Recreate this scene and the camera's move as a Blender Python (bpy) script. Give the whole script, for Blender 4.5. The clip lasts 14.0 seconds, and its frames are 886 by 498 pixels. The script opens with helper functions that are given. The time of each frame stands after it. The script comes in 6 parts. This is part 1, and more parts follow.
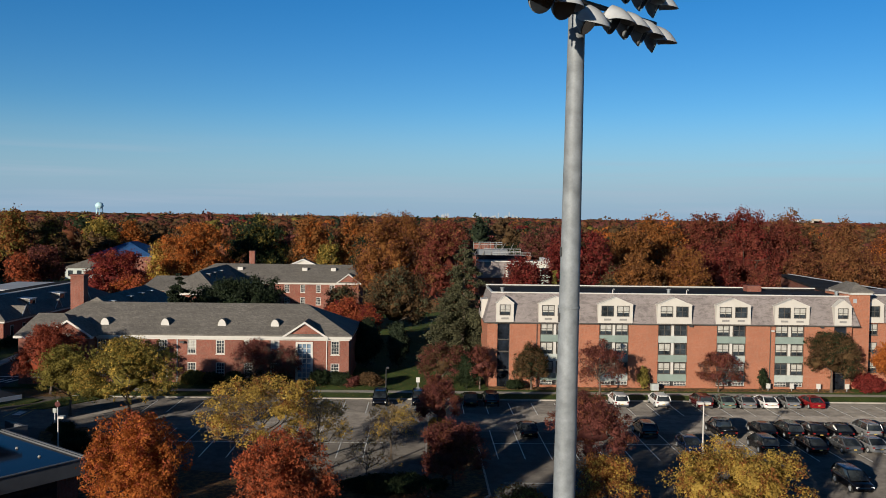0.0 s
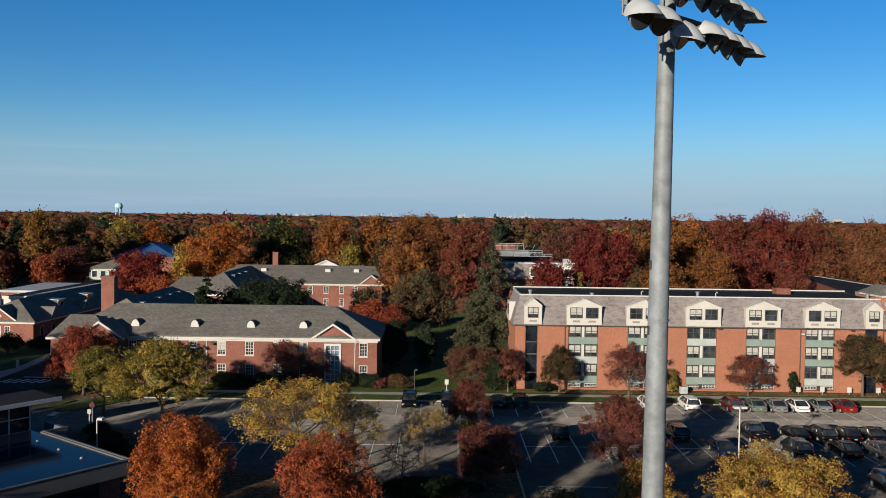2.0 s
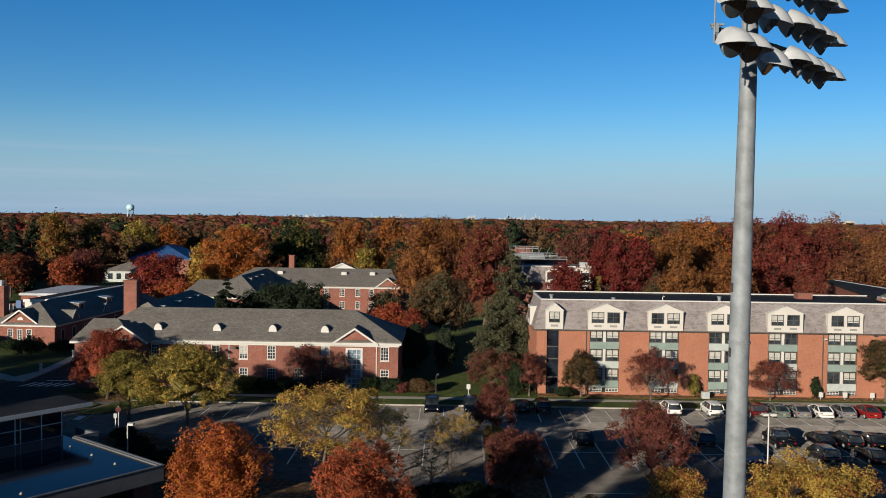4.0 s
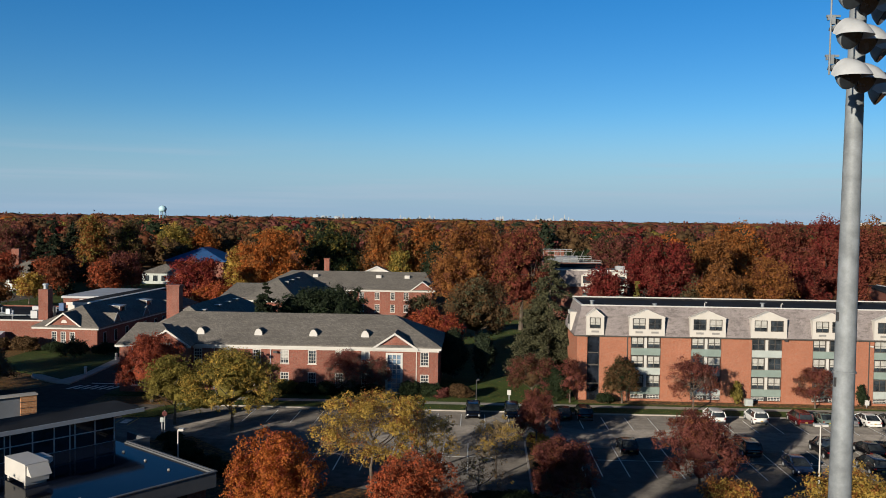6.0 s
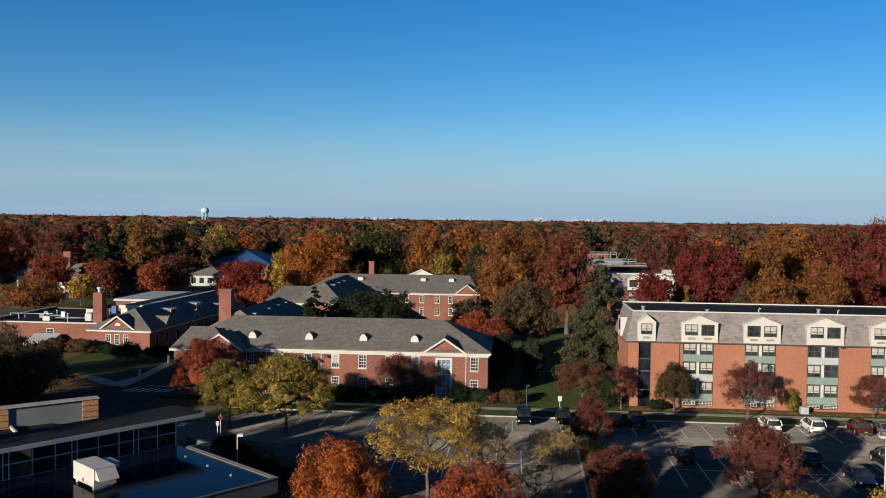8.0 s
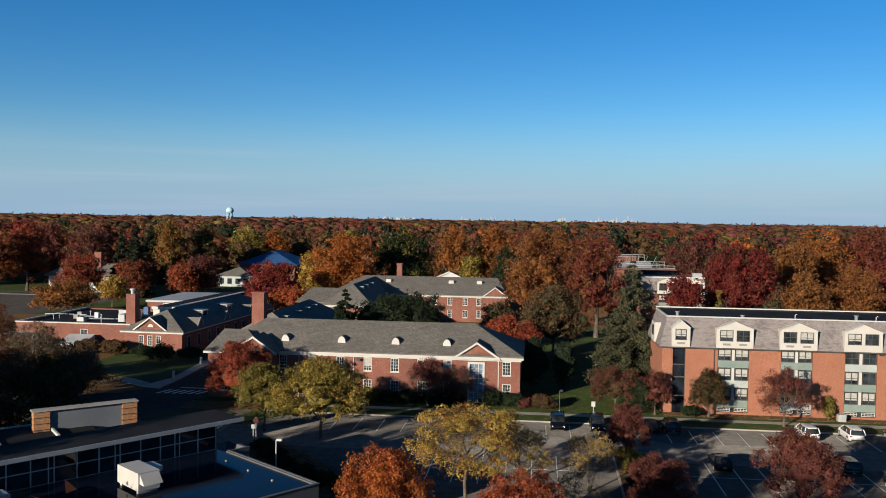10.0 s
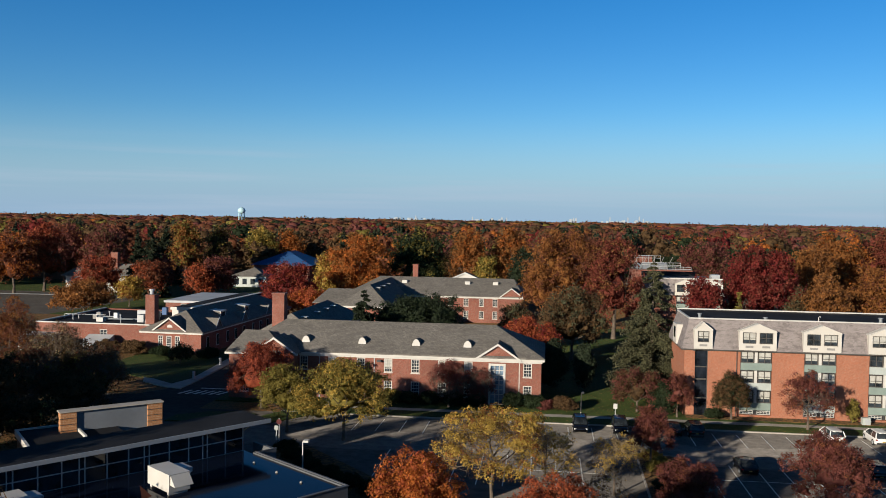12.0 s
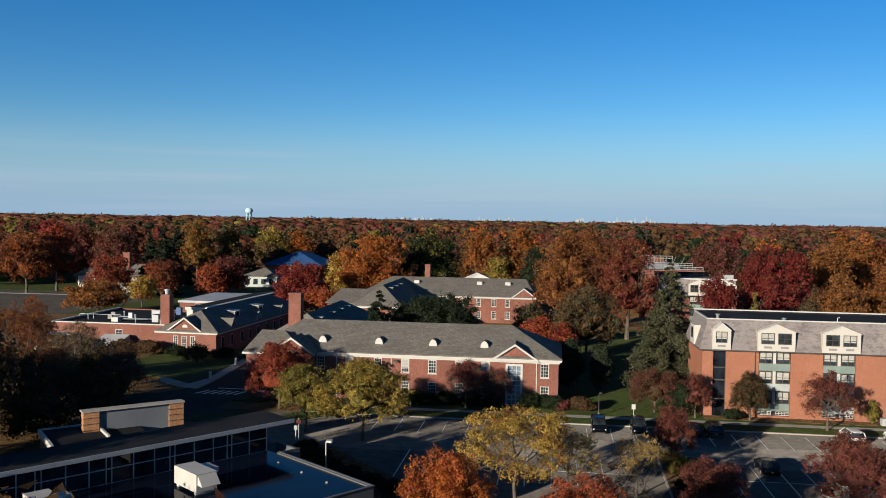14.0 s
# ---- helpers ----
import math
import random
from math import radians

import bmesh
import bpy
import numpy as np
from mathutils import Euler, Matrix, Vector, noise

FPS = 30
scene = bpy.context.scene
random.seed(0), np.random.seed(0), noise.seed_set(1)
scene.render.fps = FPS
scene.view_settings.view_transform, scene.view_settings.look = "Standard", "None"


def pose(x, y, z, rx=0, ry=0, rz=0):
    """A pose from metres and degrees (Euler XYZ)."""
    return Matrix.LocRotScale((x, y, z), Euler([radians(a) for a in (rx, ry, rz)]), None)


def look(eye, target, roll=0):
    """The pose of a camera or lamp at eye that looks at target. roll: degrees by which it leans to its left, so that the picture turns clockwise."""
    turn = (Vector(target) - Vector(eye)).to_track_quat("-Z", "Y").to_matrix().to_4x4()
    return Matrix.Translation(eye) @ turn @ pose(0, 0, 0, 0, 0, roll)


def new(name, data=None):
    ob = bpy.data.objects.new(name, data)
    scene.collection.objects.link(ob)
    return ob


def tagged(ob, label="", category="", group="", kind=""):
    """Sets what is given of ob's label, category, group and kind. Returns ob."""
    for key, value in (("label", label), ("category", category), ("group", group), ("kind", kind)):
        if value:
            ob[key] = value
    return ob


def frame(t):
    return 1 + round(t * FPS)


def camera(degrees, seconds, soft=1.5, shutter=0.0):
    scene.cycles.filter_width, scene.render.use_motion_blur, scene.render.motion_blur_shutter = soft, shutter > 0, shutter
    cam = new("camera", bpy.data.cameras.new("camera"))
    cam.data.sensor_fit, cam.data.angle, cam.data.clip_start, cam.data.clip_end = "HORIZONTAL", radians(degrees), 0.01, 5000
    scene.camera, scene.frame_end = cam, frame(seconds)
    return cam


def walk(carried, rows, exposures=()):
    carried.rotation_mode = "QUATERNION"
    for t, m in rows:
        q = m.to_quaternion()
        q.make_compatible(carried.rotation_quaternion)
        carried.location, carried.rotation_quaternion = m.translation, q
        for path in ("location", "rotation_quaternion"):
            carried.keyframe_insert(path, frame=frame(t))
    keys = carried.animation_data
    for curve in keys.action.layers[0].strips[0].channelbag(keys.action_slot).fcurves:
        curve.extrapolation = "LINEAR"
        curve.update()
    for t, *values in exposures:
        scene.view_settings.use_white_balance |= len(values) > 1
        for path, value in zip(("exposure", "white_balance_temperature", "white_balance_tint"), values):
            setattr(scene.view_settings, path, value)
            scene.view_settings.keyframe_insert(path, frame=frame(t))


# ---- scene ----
cam = camera(54.8, 14.0, 0.9)
PATH = [
    (0, (0.302, -0.178, 23.595), (0.351, 1.82, 23.518), 0.8),
    (0.5, (-0.075, -0.178, 23.609), (-0.035, 1.82, 23.533), 0.9),
    (1, (-0.471, -0.196, 23.671), (-0.442, 1.802, 23.594), 0.9),
    (1.5, (-0.931, -0.254, 23.781), (-0.911, 1.744, 23.704), 0.8),
    (2, (-1.336, -0.303, 23.865), (-1.325, 1.696, 23.788), 0.8),
    (2.5, (-1.812, -0.391, 23.977), (-1.81, 1.608, 23.901), 0.8),
    (3, (-2.212, -0.438, 24.06), (-2.217, 1.561, 23.985), 0.8),
    (5.5, (-4.224, -0.57, 24.788), (-4.266, 1.428, 24.714), 0.9),
    (6, (-4.651, -0.614, 24.912), (-4.728, 1.384, 24.839), 0.8),
    (6.5, (-5.078, -0.691, 25.08), (-5.189, 1.305, 25.007), 0.8),
    (7, (-5.515, -0.721, 25.224), (-5.643, 1.274, 25.151), 0.8),
    (7.5, (-5.871, -0.764, 25.362), (-6.023, 1.229, 25.289), 0.8),
    (8, (-6.263, -0.778, 25.489), (-6.429, 1.214, 25.417), 0.7),
    (10.5, (-8.027, -0.881, 26.074), (-8.255, 1.105, 26.002), 0.9),
    (11, (-8.385, -0.866, 26.087), (-8.619, 1.119, 26.016), 0.9),
    (11.5, (-8.789, -0.898, 26.109), (-9.028, 1.086, 26.037), 0.9),
    (12, (-9.153, -0.931, 26.136), (-9.396, 1.053, 26.064), 0.9),
    (12.5, (-9.551, -0.997, 26.149), (-9.798, 0.986, 26.077), 0.9),
    (13, (-9.895, -1.022, 26.132), (-10.146, 0.961, 26.06), 0.9),
    (13.5, (-10.239, -1.108, 26.122), (-10.494, 0.874, 26.051), 0.9),
    (14, (-10.633, -1.131, 26.141), (-10.891, 0.851, 26.069), 0.9),
]
walk(cam, [(t, look(eye, target, roll)) for t, eye, target, roll in PATH], [(0, 0.68, 6100, 5), (0.5, 0.75, 6100, 5), (8, 0.77, 6100, 5), (10.5, 0.83, 6100, 5), (14, 0.84, 6100, 5)])

# ---- world, sun ----
SUN_AZ = (0.55, 0.835)      # the way the light travels over the ground
SUN_EL = 11.8
world = bpy.data.worlds.new("sky")
scene.world = world
world.use_nodes = True
wn = world.node_tree
sky = wn.nodes.new("ShaderNodeTexSky")
sky.sky_type = "NISHITA"
sky.sun_disc = False
sky.sun_elevation = radians(SUN_EL + 6)
sky.sun_rotation = math.atan2(-SUN_AZ[0], -SUN_AZ[1])
sky.air_density, sky.dust_density, sky.ozone_density = 1.0, 0.05, 5.0
bg = wn.nodes["Background"]
bg.inputs["Strength"].default_value = 0.050
# a clear sky, deep blue above, with a pale haze and thin cloud streaks low over the horizon
rich = wn.nodes.new("ShaderNodeHueSaturation")
rich.inputs["Saturation"].default_value, rich.inputs["Value"].default_value = 1.24, 1.21
rich.inputs["Hue"].default_value = 0.505
wn.links.new(sky.outputs[0], rich.inputs["Color"])
# the zenith is the darkest part of a clear late-afternoon sky
deep = wn.nodes.new("ShaderNodeHueSaturation")
deep.inputs["Saturation"].default_value, deep.inputs["Value"].default_value = 1.14, 0.5
wn.links.new(sky.outputs[0], deep.inputs["Color"])
way = wn.nodes.new("ShaderNodeTexCoord")
split = wn.nodes.new("ShaderNodeSeparateXYZ")
wn.links.new(way.outputs["Generated"], split.inputs[0])
low = wn.nodes.new("ShaderNodeMapRange")
low.interpolation_type = "SMOOTHSTEP"
for k, v in (("From Min", -0.01), ("From Max", 0.13), ("To Min", 0.92), ("To Max", 0.0)):
    low.inputs[k].default_value = v
wn.links.new(split.outputs[2], low.inputs["Value"])
hazy = wn.nodes.new("ShaderNodeMix")
hazy.data_type = "RGBA"
hazy.inputs[7].default_value = (3.5, 5.0, 6.9, 1)
wn.links.new(low.outputs[0], hazy.inputs[0])
high = wn.nodes.new("ShaderNodeMapRange")
high.interpolation_type = "SMOOTHSTEP"
for k, v in (("From Min", 0.26), ("From Max", 0.65), ("To Min", 0.0), ("To Max", 1.0)):
    high.inputs[k].default_value = v
wn.links.new(split.outputs[2], high.inputs["Value"])
dome = wn.nodes.new("ShaderNodeMix")
dome.data_type = "RGBA"
wn.links.new(high.outputs[0], dome.inputs[0])
wn.links.new(rich.outputs[0], dome.inputs[6])
wn.links.new(deep.outputs[0], dome.inputs[7])
wn.links.new(dome.outputs[2], hazy.inputs[6])
stretch = wn.nodes.new("ShaderNodeMapping")
stretch.inputs["Scale"].default_value = (2.2, 2.2, 60)
wn.links.new(way.outputs["Generated"], stretch.inputs[0])
streak = wn.nodes.new("ShaderNodeTexNoise")
streak.inputs["Scale"].default_value, streak.inputs["Detail"].default_value = 1.0, 5.0
wn.links.new(stretch.outputs[0], streak.inputs["Vector"])
thin = wn.nodes.new("ShaderNodeMapRange")
for k, v in (("From Min", 0.48), ("From Max", 0.75), ("To Min", 0.0), ("To Max", 0.7)):
    thin.inputs[k].default_value = v
wn.links.new(streak.outputs["Fac"], thin.inputs["Value"])
band = wn.nodes.new("ShaderNodeMapRange")
band.interpolation_type = "SMOOTHSTEP"
for k, v in (("From Min", 0.035), ("From Max", 0.10), ("To Min", 1.0), ("To Max", 0.0)):
    band.inputs[k].default_value = v
wn.links.new(split.outputs[2], band.inputs["Value"])
veil = wn.nodes.new("ShaderNodeMath")
veil.operation = "MULTIPLY"
wn.links.new(thin.outputs[0], veil.inputs[0])
wn.links.new(band.outputs[0], veil.inputs[1])
cloudy = wn.nodes.new("ShaderNodeMix")
cloudy.data_type = "RGBA"
cloudy.inputs[7].default_value = (5.2, 6.0, 7.2, 1)
wn.links.new(veil.outputs[0], cloudy.inputs[0])
wn.links.new(hazy.outputs[2], cloudy.inputs[6])
wn.links.new(cloudy.outputs[2], bg.inputs[0])

sun = new("sun", bpy.data.lights.new("sun", "SUN"))
sun.data.energy, sun.data.angle, sun.data.color = 5.0, radians(0.6), (1.0, 0.83, 0.65)
sun.matrix_world = look((0, 0, 60), (SUN_AZ[0], SUN_AZ[1], 60 - math.tan(radians(SUN_EL))))

# ---- materials ----
def shader(name, rough=0.8, metal=0.0, spec=0.3):
    m = bpy.data.materials.new(name)
    m.use_nodes = True
    b = m.node_tree.nodes["Principled BSDF"]
    b.inputs["Roughness"].default_value = rough
    b.inputs["Metallic"].default_value = metal
    b.inputs["Specular IOR Level"].default_value = spec
    return m, m.node_tree, b


def ramp(nt, source, stops):
    r = nt.nodes.new("ShaderNodeValToRGB")
    while len(r.color_ramp.elements) < len(stops):
        r.color_ramp.elements.new(0.5)
    for e, (p, c) in zip(r.color_ramp.elements, stops):
        e.position, e.color = p, (*c, 1)
    nt.links.new(source, r.inputs[0])
    return r.outputs[0]


def noise_tex(nt, vector, scale, detail=4.0, rough=0.6):
    n = nt.nodes.new("ShaderNodeTexNoise")
    n.inputs["Scale"].default_value, n.inputs["Detail"].default_value, n.inputs["Roughness"].default_value = scale, detail, rough
    nt.links.new(vector, n.inputs["Vector"])
    return n.outputs["Fac"]


def mix(nt, fac, a, b, blend="MIX"):
    n = nt.nodes.new("ShaderNodeMix")
    n.data_type, n.blend_type = "RGBA", blend
    for sock, v in ((n.inputs[0], fac), (n.inputs[6], a), (n.inputs[7], b)):
        if isinstance(v, bpy.types.NodeSocket):
            nt.links.new(v, sock)
        else:
            sock.default_value = v if isinstance(v, (int, float)) else (*v, 1)
    return n.outputs[2]


def place(nt):
    return nt.nodes.new("ShaderNodeNewGeometry").outputs["Position"]


def bump(nt, b, height, strength, distance):
    n = nt.nodes.new("ShaderNodeBump")
    n.inputs["Strength"].default_value, n.inputs["Distance"].default_value = strength, distance
    nt.links.new(height, n.inputs["Height"])
    nt.links.new(n.outputs[0], b.inputs["Normal"])


def surface(name, c, vary=0.25, big=0.4, fine=9.0, rough=0.8, metal=0.0, spec=0.3, relief=0.15):
    """A plain material with stains and grain at two sizes."""
    m, nt, b = shader(name, rough, metal, spec)
    p = place(nt)
    lo, hi = tuple(v * (1 - vary) for v in c), tuple(min(1, v * (1 + vary)) for v in c)
    base = ramp(nt, noise_tex(nt, p, big), ((0.3, lo), (0.7, hi)))
    grain = ramp(nt, noise_tex(nt, p, fine), ((0.25, (0.72,) * 3), (0.75, (1.0,) * 3)))
    nt.links.new(mix(nt, vary * 2 if vary < 0.5 else 1.0, base, grain, "MULTIPLY"), b.inputs["Base Color"])
    if relief:
        bump(nt, b, noise_tex(nt, p, fine * 2), relief, 0.02)
    return m


def wall_vector(nt):
    """Runs along any upright wall: x + y across, z up."""
    s = nt.nodes.new("ShaderNodeSeparateXYZ")
    nt.links.new(place(nt), s.inputs[0])
    a = nt.nodes.new("ShaderNodeMath")
    nt.links.new(s.outputs[0], a.inputs[0])
    nt.links.new(s.outputs[1], a.inputs[1])
    c = nt.nodes.new("ShaderNodeCombineXYZ")
    nt.links.new(a.outputs[0], c.inputs[0])
    nt.links.new(s.outputs[2], c.inputs[1])
    return c.outputs[0]


def courses(name, c1, c2, joint, width, height, gap, rough=0.85, streak=0.35, spec=0.2):
    """Bricks or slates in courses, with weathering over them."""
    m, nt, b = shader(name, rough, 0, spec)
    t = nt.nodes.new("ShaderNodeTexBrick")
    nt.links.new(wall_vector(nt), t.inputs["Vector"])
    for k, v in (("Color1", c1), ("Color2", c2), ("Mortar", joint)):
        t.inputs[k].default_value = (*v, 1)
    t.inputs["Scale"].default_value = 1.0
    t.inputs["Brick Width"].default_value, t.inputs["Row Height"].default_value = width, height
    t.inputs["Mortar Size"].default_value = gap
    p = place(nt)
    w = ramp(nt, noise_tex(nt, p, 0.35, 6), ((0.3, (1 - streak,) * 3), (0.7, (1.0,) * 3)))
    f = ramp(nt, noise_tex(nt, p, 4.0, 5), ((0.3, (0.75,) * 3), (0.7, (1.1,) * 3)))
    nt.links.new(mix(nt, 0.8, mix(nt, 0.9, t.outputs["Color"], w, "MULTIPLY"), f, "MULTIPLY"), b.inputs["Base Color"])
    bump(nt, b, t.outputs["Fac"], 0.3, -0.01)
    return m


def leaves(name, dark, mid, light, clear=0.46):
    dark, mid, light = (tuple(0.76 * (0.45 * v + 0.55 * u) for v, u in zip(c, mid)) for c in (dark, mid, light))
    dark, mid, light = (tuple(0.93 * v + 0.07 * (0.3 * c[0] + 0.6 * c[1] + 0.1 * c[2]) + 0.002 for v in c) for c in (dark, mid, light))
    dark, mid, light = ((0.92 * c[0], c[1], 1.05 * c[2]) for c in (dark, mid, light))
    m, nt, b = shader(name, 0.75, 0, 0.15)
    g = nt.nodes.new("ShaderNodeNewGeometry")
    c = ramp(nt, g.outputs["Random Per Island"], ((0.0, dark), (0.5, mid), (1.0, light)))
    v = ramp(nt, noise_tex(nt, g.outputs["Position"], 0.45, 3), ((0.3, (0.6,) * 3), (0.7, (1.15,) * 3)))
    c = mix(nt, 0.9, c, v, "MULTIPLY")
    # light and dark of leaf clusters, put into the colour by noise
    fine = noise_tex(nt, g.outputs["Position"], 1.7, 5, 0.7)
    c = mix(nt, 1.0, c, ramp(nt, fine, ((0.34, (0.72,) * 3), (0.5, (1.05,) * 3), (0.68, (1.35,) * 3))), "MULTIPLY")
    nt.links.new(c, b.inputs["Base Color"])
    t = nt.nodes.new("ShaderNodeBsdfTranslucent")
    nt.links.new(c, t.inputs["Color"])
    x = nt.nodes.new("ShaderNodeMixShader")
    x.inputs[0].default_value = clear
    nt.links.new(b.outputs[0], x.inputs[1])
    nt.links.new(t.outputs[0], x.inputs[2])
    nt.links.new(x.outputs[0], nt.nodes["Material Output"].inputs["Surface"])
    return m


def glazing(name, tint=(0.02, 0.025, 0.03), rough=0.05, gloss=0.6):
    m, nt, b = shader(name, rough, 0, gloss)
    p = place(nt)
    nt.links.new(ramp(nt, noise_tex(nt, p, 0.8), ((0.35, tuple(v * 0.5 for v in tint)), (0.7, tuple(v * 2.2 for v in tint)))), b.inputs["Base Color"])
    bump(nt, b, noise_tex(nt, p, 1.2, 1), 0.05, 0.02)
    return m


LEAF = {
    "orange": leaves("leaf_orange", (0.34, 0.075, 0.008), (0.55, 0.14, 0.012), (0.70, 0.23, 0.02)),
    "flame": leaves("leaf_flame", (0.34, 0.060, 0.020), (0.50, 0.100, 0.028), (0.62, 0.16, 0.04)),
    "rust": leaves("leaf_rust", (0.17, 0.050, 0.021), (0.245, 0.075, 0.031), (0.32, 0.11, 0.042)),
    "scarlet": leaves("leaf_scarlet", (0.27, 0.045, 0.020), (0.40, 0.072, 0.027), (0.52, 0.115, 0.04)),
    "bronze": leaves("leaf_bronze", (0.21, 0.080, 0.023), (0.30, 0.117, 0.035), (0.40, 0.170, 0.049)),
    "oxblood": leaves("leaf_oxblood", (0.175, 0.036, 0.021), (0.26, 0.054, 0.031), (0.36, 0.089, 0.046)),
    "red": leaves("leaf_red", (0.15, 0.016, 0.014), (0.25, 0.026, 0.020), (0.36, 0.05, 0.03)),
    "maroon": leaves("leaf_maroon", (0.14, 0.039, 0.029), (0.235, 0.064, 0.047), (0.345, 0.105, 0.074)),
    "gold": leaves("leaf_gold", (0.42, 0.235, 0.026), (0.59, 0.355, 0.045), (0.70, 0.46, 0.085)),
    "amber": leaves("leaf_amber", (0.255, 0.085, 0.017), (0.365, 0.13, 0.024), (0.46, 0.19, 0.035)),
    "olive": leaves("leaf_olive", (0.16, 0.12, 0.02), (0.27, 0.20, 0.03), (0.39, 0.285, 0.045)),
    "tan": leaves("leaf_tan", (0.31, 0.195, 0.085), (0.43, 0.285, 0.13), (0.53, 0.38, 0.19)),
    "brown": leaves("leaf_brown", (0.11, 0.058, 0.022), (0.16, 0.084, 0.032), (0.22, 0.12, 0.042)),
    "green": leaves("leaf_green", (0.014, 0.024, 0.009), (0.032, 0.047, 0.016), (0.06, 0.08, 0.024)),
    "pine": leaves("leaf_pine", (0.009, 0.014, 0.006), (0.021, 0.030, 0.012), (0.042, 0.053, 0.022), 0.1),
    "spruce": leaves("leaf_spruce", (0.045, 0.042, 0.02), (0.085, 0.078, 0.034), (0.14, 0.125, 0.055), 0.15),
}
BARK = surface("bark", (0.095, 0.075, 0.058), 0.4, 1.5, 14, 0.9, relief=0.5)
BRICK = courses("brick_red", (0.235, 0.074, 0.048), (0.175, 0.056, 0.037), (0.22, 0.15, 0.125), 0.215, 0.075, 0.008)
BRICK_ORANGE = courses("brick_orange", (0.315, 0.115, 0.064), (0.265, 0.094, 0.052), (0.28, 0.175, 0.125), 0.215, 0.075, 0.008, streak=0.15)
BRICK_TAN = courses("brick_tan", (0.40, 0.19, 0.085), (0.34, 0.16, 0.07), (0.45, 0.33, 0.22), 0.4, 0.2, 0.01, streak=0.15)
SLATE = courses("slate", (0.195, 0.18, 0.16), (0.138, 0.129, 0.116), (0.10, 0.094, 0.086), 0.34, 0.14, 0.01, 0.8, 0.3, 0.12)
SHINGLE = courses("mansard_shingle", (0.25, 0.22, 0.215), (0.222, 0.196, 0.191), (0.12, 0.11, 0.11), 0.3, 0.13, 0.008, 0.8, 0.22)
WHITE = surface("white_paint", (0.415, 0.405, 0.38), 0.06, 0.6, 8, 0.5, relief=0.05)
CREAM = surface("cream_panel", (0.415, 0.395, 0.36), 0.06, 0.6, 8, 0.55, relief=0.05)
GREY_PANEL = surface("green_grey_panel", (0.17, 0.215, 0.195), 0.12, 0.8, 6, 0.5)
PALE_PANEL = surface("pale_grey_panel", (0.31, 0.34, 0.325), 0.12, 0.8, 6, 0.5)
FRAME_DARK = surface("bronze_frame", (0.06, 0.055, 0.05), 0.1, 2, 10, 0.4)
GLASS = glazing("window_glass")
GLASS_BLUE = glazing("shop_glass", (0.008, 0.010, 0.014), 0.03, 0.3)
# pale blue tint stands in for sky reflected by the entrance bay
GLASS_PALE = glazing("sky_tinted_glass", (0.09, 0.13, 0.18), 0.08, 0.6)
DULL_METAL = surface("dull_grey_coping", (0.085, 0.09, 0.098), 0.12, 0.7, 8, 0.6)
BLIND = surface("window_blind", (0.33, 0.325, 0.30), 0.2, 3, 20, 0.7)
MEMBRANE = surface("roof_membrane", (0.022, 0.023, 0.026), 0.3, 0.25, 3, 0.9, spec=0.06, relief=0.1)
# blue in the base colour adds to the sky's reflection
WET_ROOF = surface("wet_membrane", (0.005, 0.008, 0.018), 0.35, 0.2, 2, 0.08, spec=0.06, relief=0.02)
SCREEN = surface("screen_panel", (0.135, 0.15, 0.17), 0.15, 0.3, 3, 0.6)
PALE_ROOF = surface("pale_roof", (0.34, 0.35, 0.36), 0.15, 0.3, 3, 0.6)
METAL = surface("painted_metal", (0.37, 0.385, 0.40), 0.08, 1.2, 12, 0.45, 0.2)
GALVANISED = surface("galvanised_steel", (0.175, 0.192, 0.205), 0.26, 3, 30, 0.62, 0.12, relief=0.1)
# also coats the solid blocks that stand for unlit rooms
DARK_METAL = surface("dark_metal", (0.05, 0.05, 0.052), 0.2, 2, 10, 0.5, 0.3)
FASCIA = surface("grey_fascia", (0.30, 0.315, 0.33), 0.1, 0.7, 8, 0.45, 0.1)
GRILLE = surface("vent_grey", (0.20, 0.195, 0.185), 0.15, 3, 40, 0.6)
CONCRETE = surface("concrete", (0.32, 0.295, 0.26), 0.18, 0.5, 7, 0.9)
PAINT_LINE = surface("road_paint", (0.62, 0.62, 0.58), 0.25, 1.2, 12, 0.8)
YELLOW_LINE = surface("yellow_road_paint", (0.42, 0.27, 0.06), 0.25, 1.2, 12, 0.8)
RUBBER = surface("rubber", (0.02, 0.02, 0.02), 0.2, 3, 20, 0.8)
RED_LAMP = surface("tail_lamp", (0.16, 0.008, 0.008), 0.1, 3, 20, 0.2)
CLEAR_LAMP = surface("head_lamp", (0.65, 0.66, 0.68), 0.1, 3, 20, 0.15)
# the house roof's blue is reflected sky, put into the base colour
SKY_BLUE_METAL = surface("sky_blue_metal", (0.025, 0.07, 0.18), 0.15, 0.3, 4, 0.45)
SIGN_RED = surface("sign_red", (0.075, 0.010, 0.010), 0.1, 3, 20, 0.5)


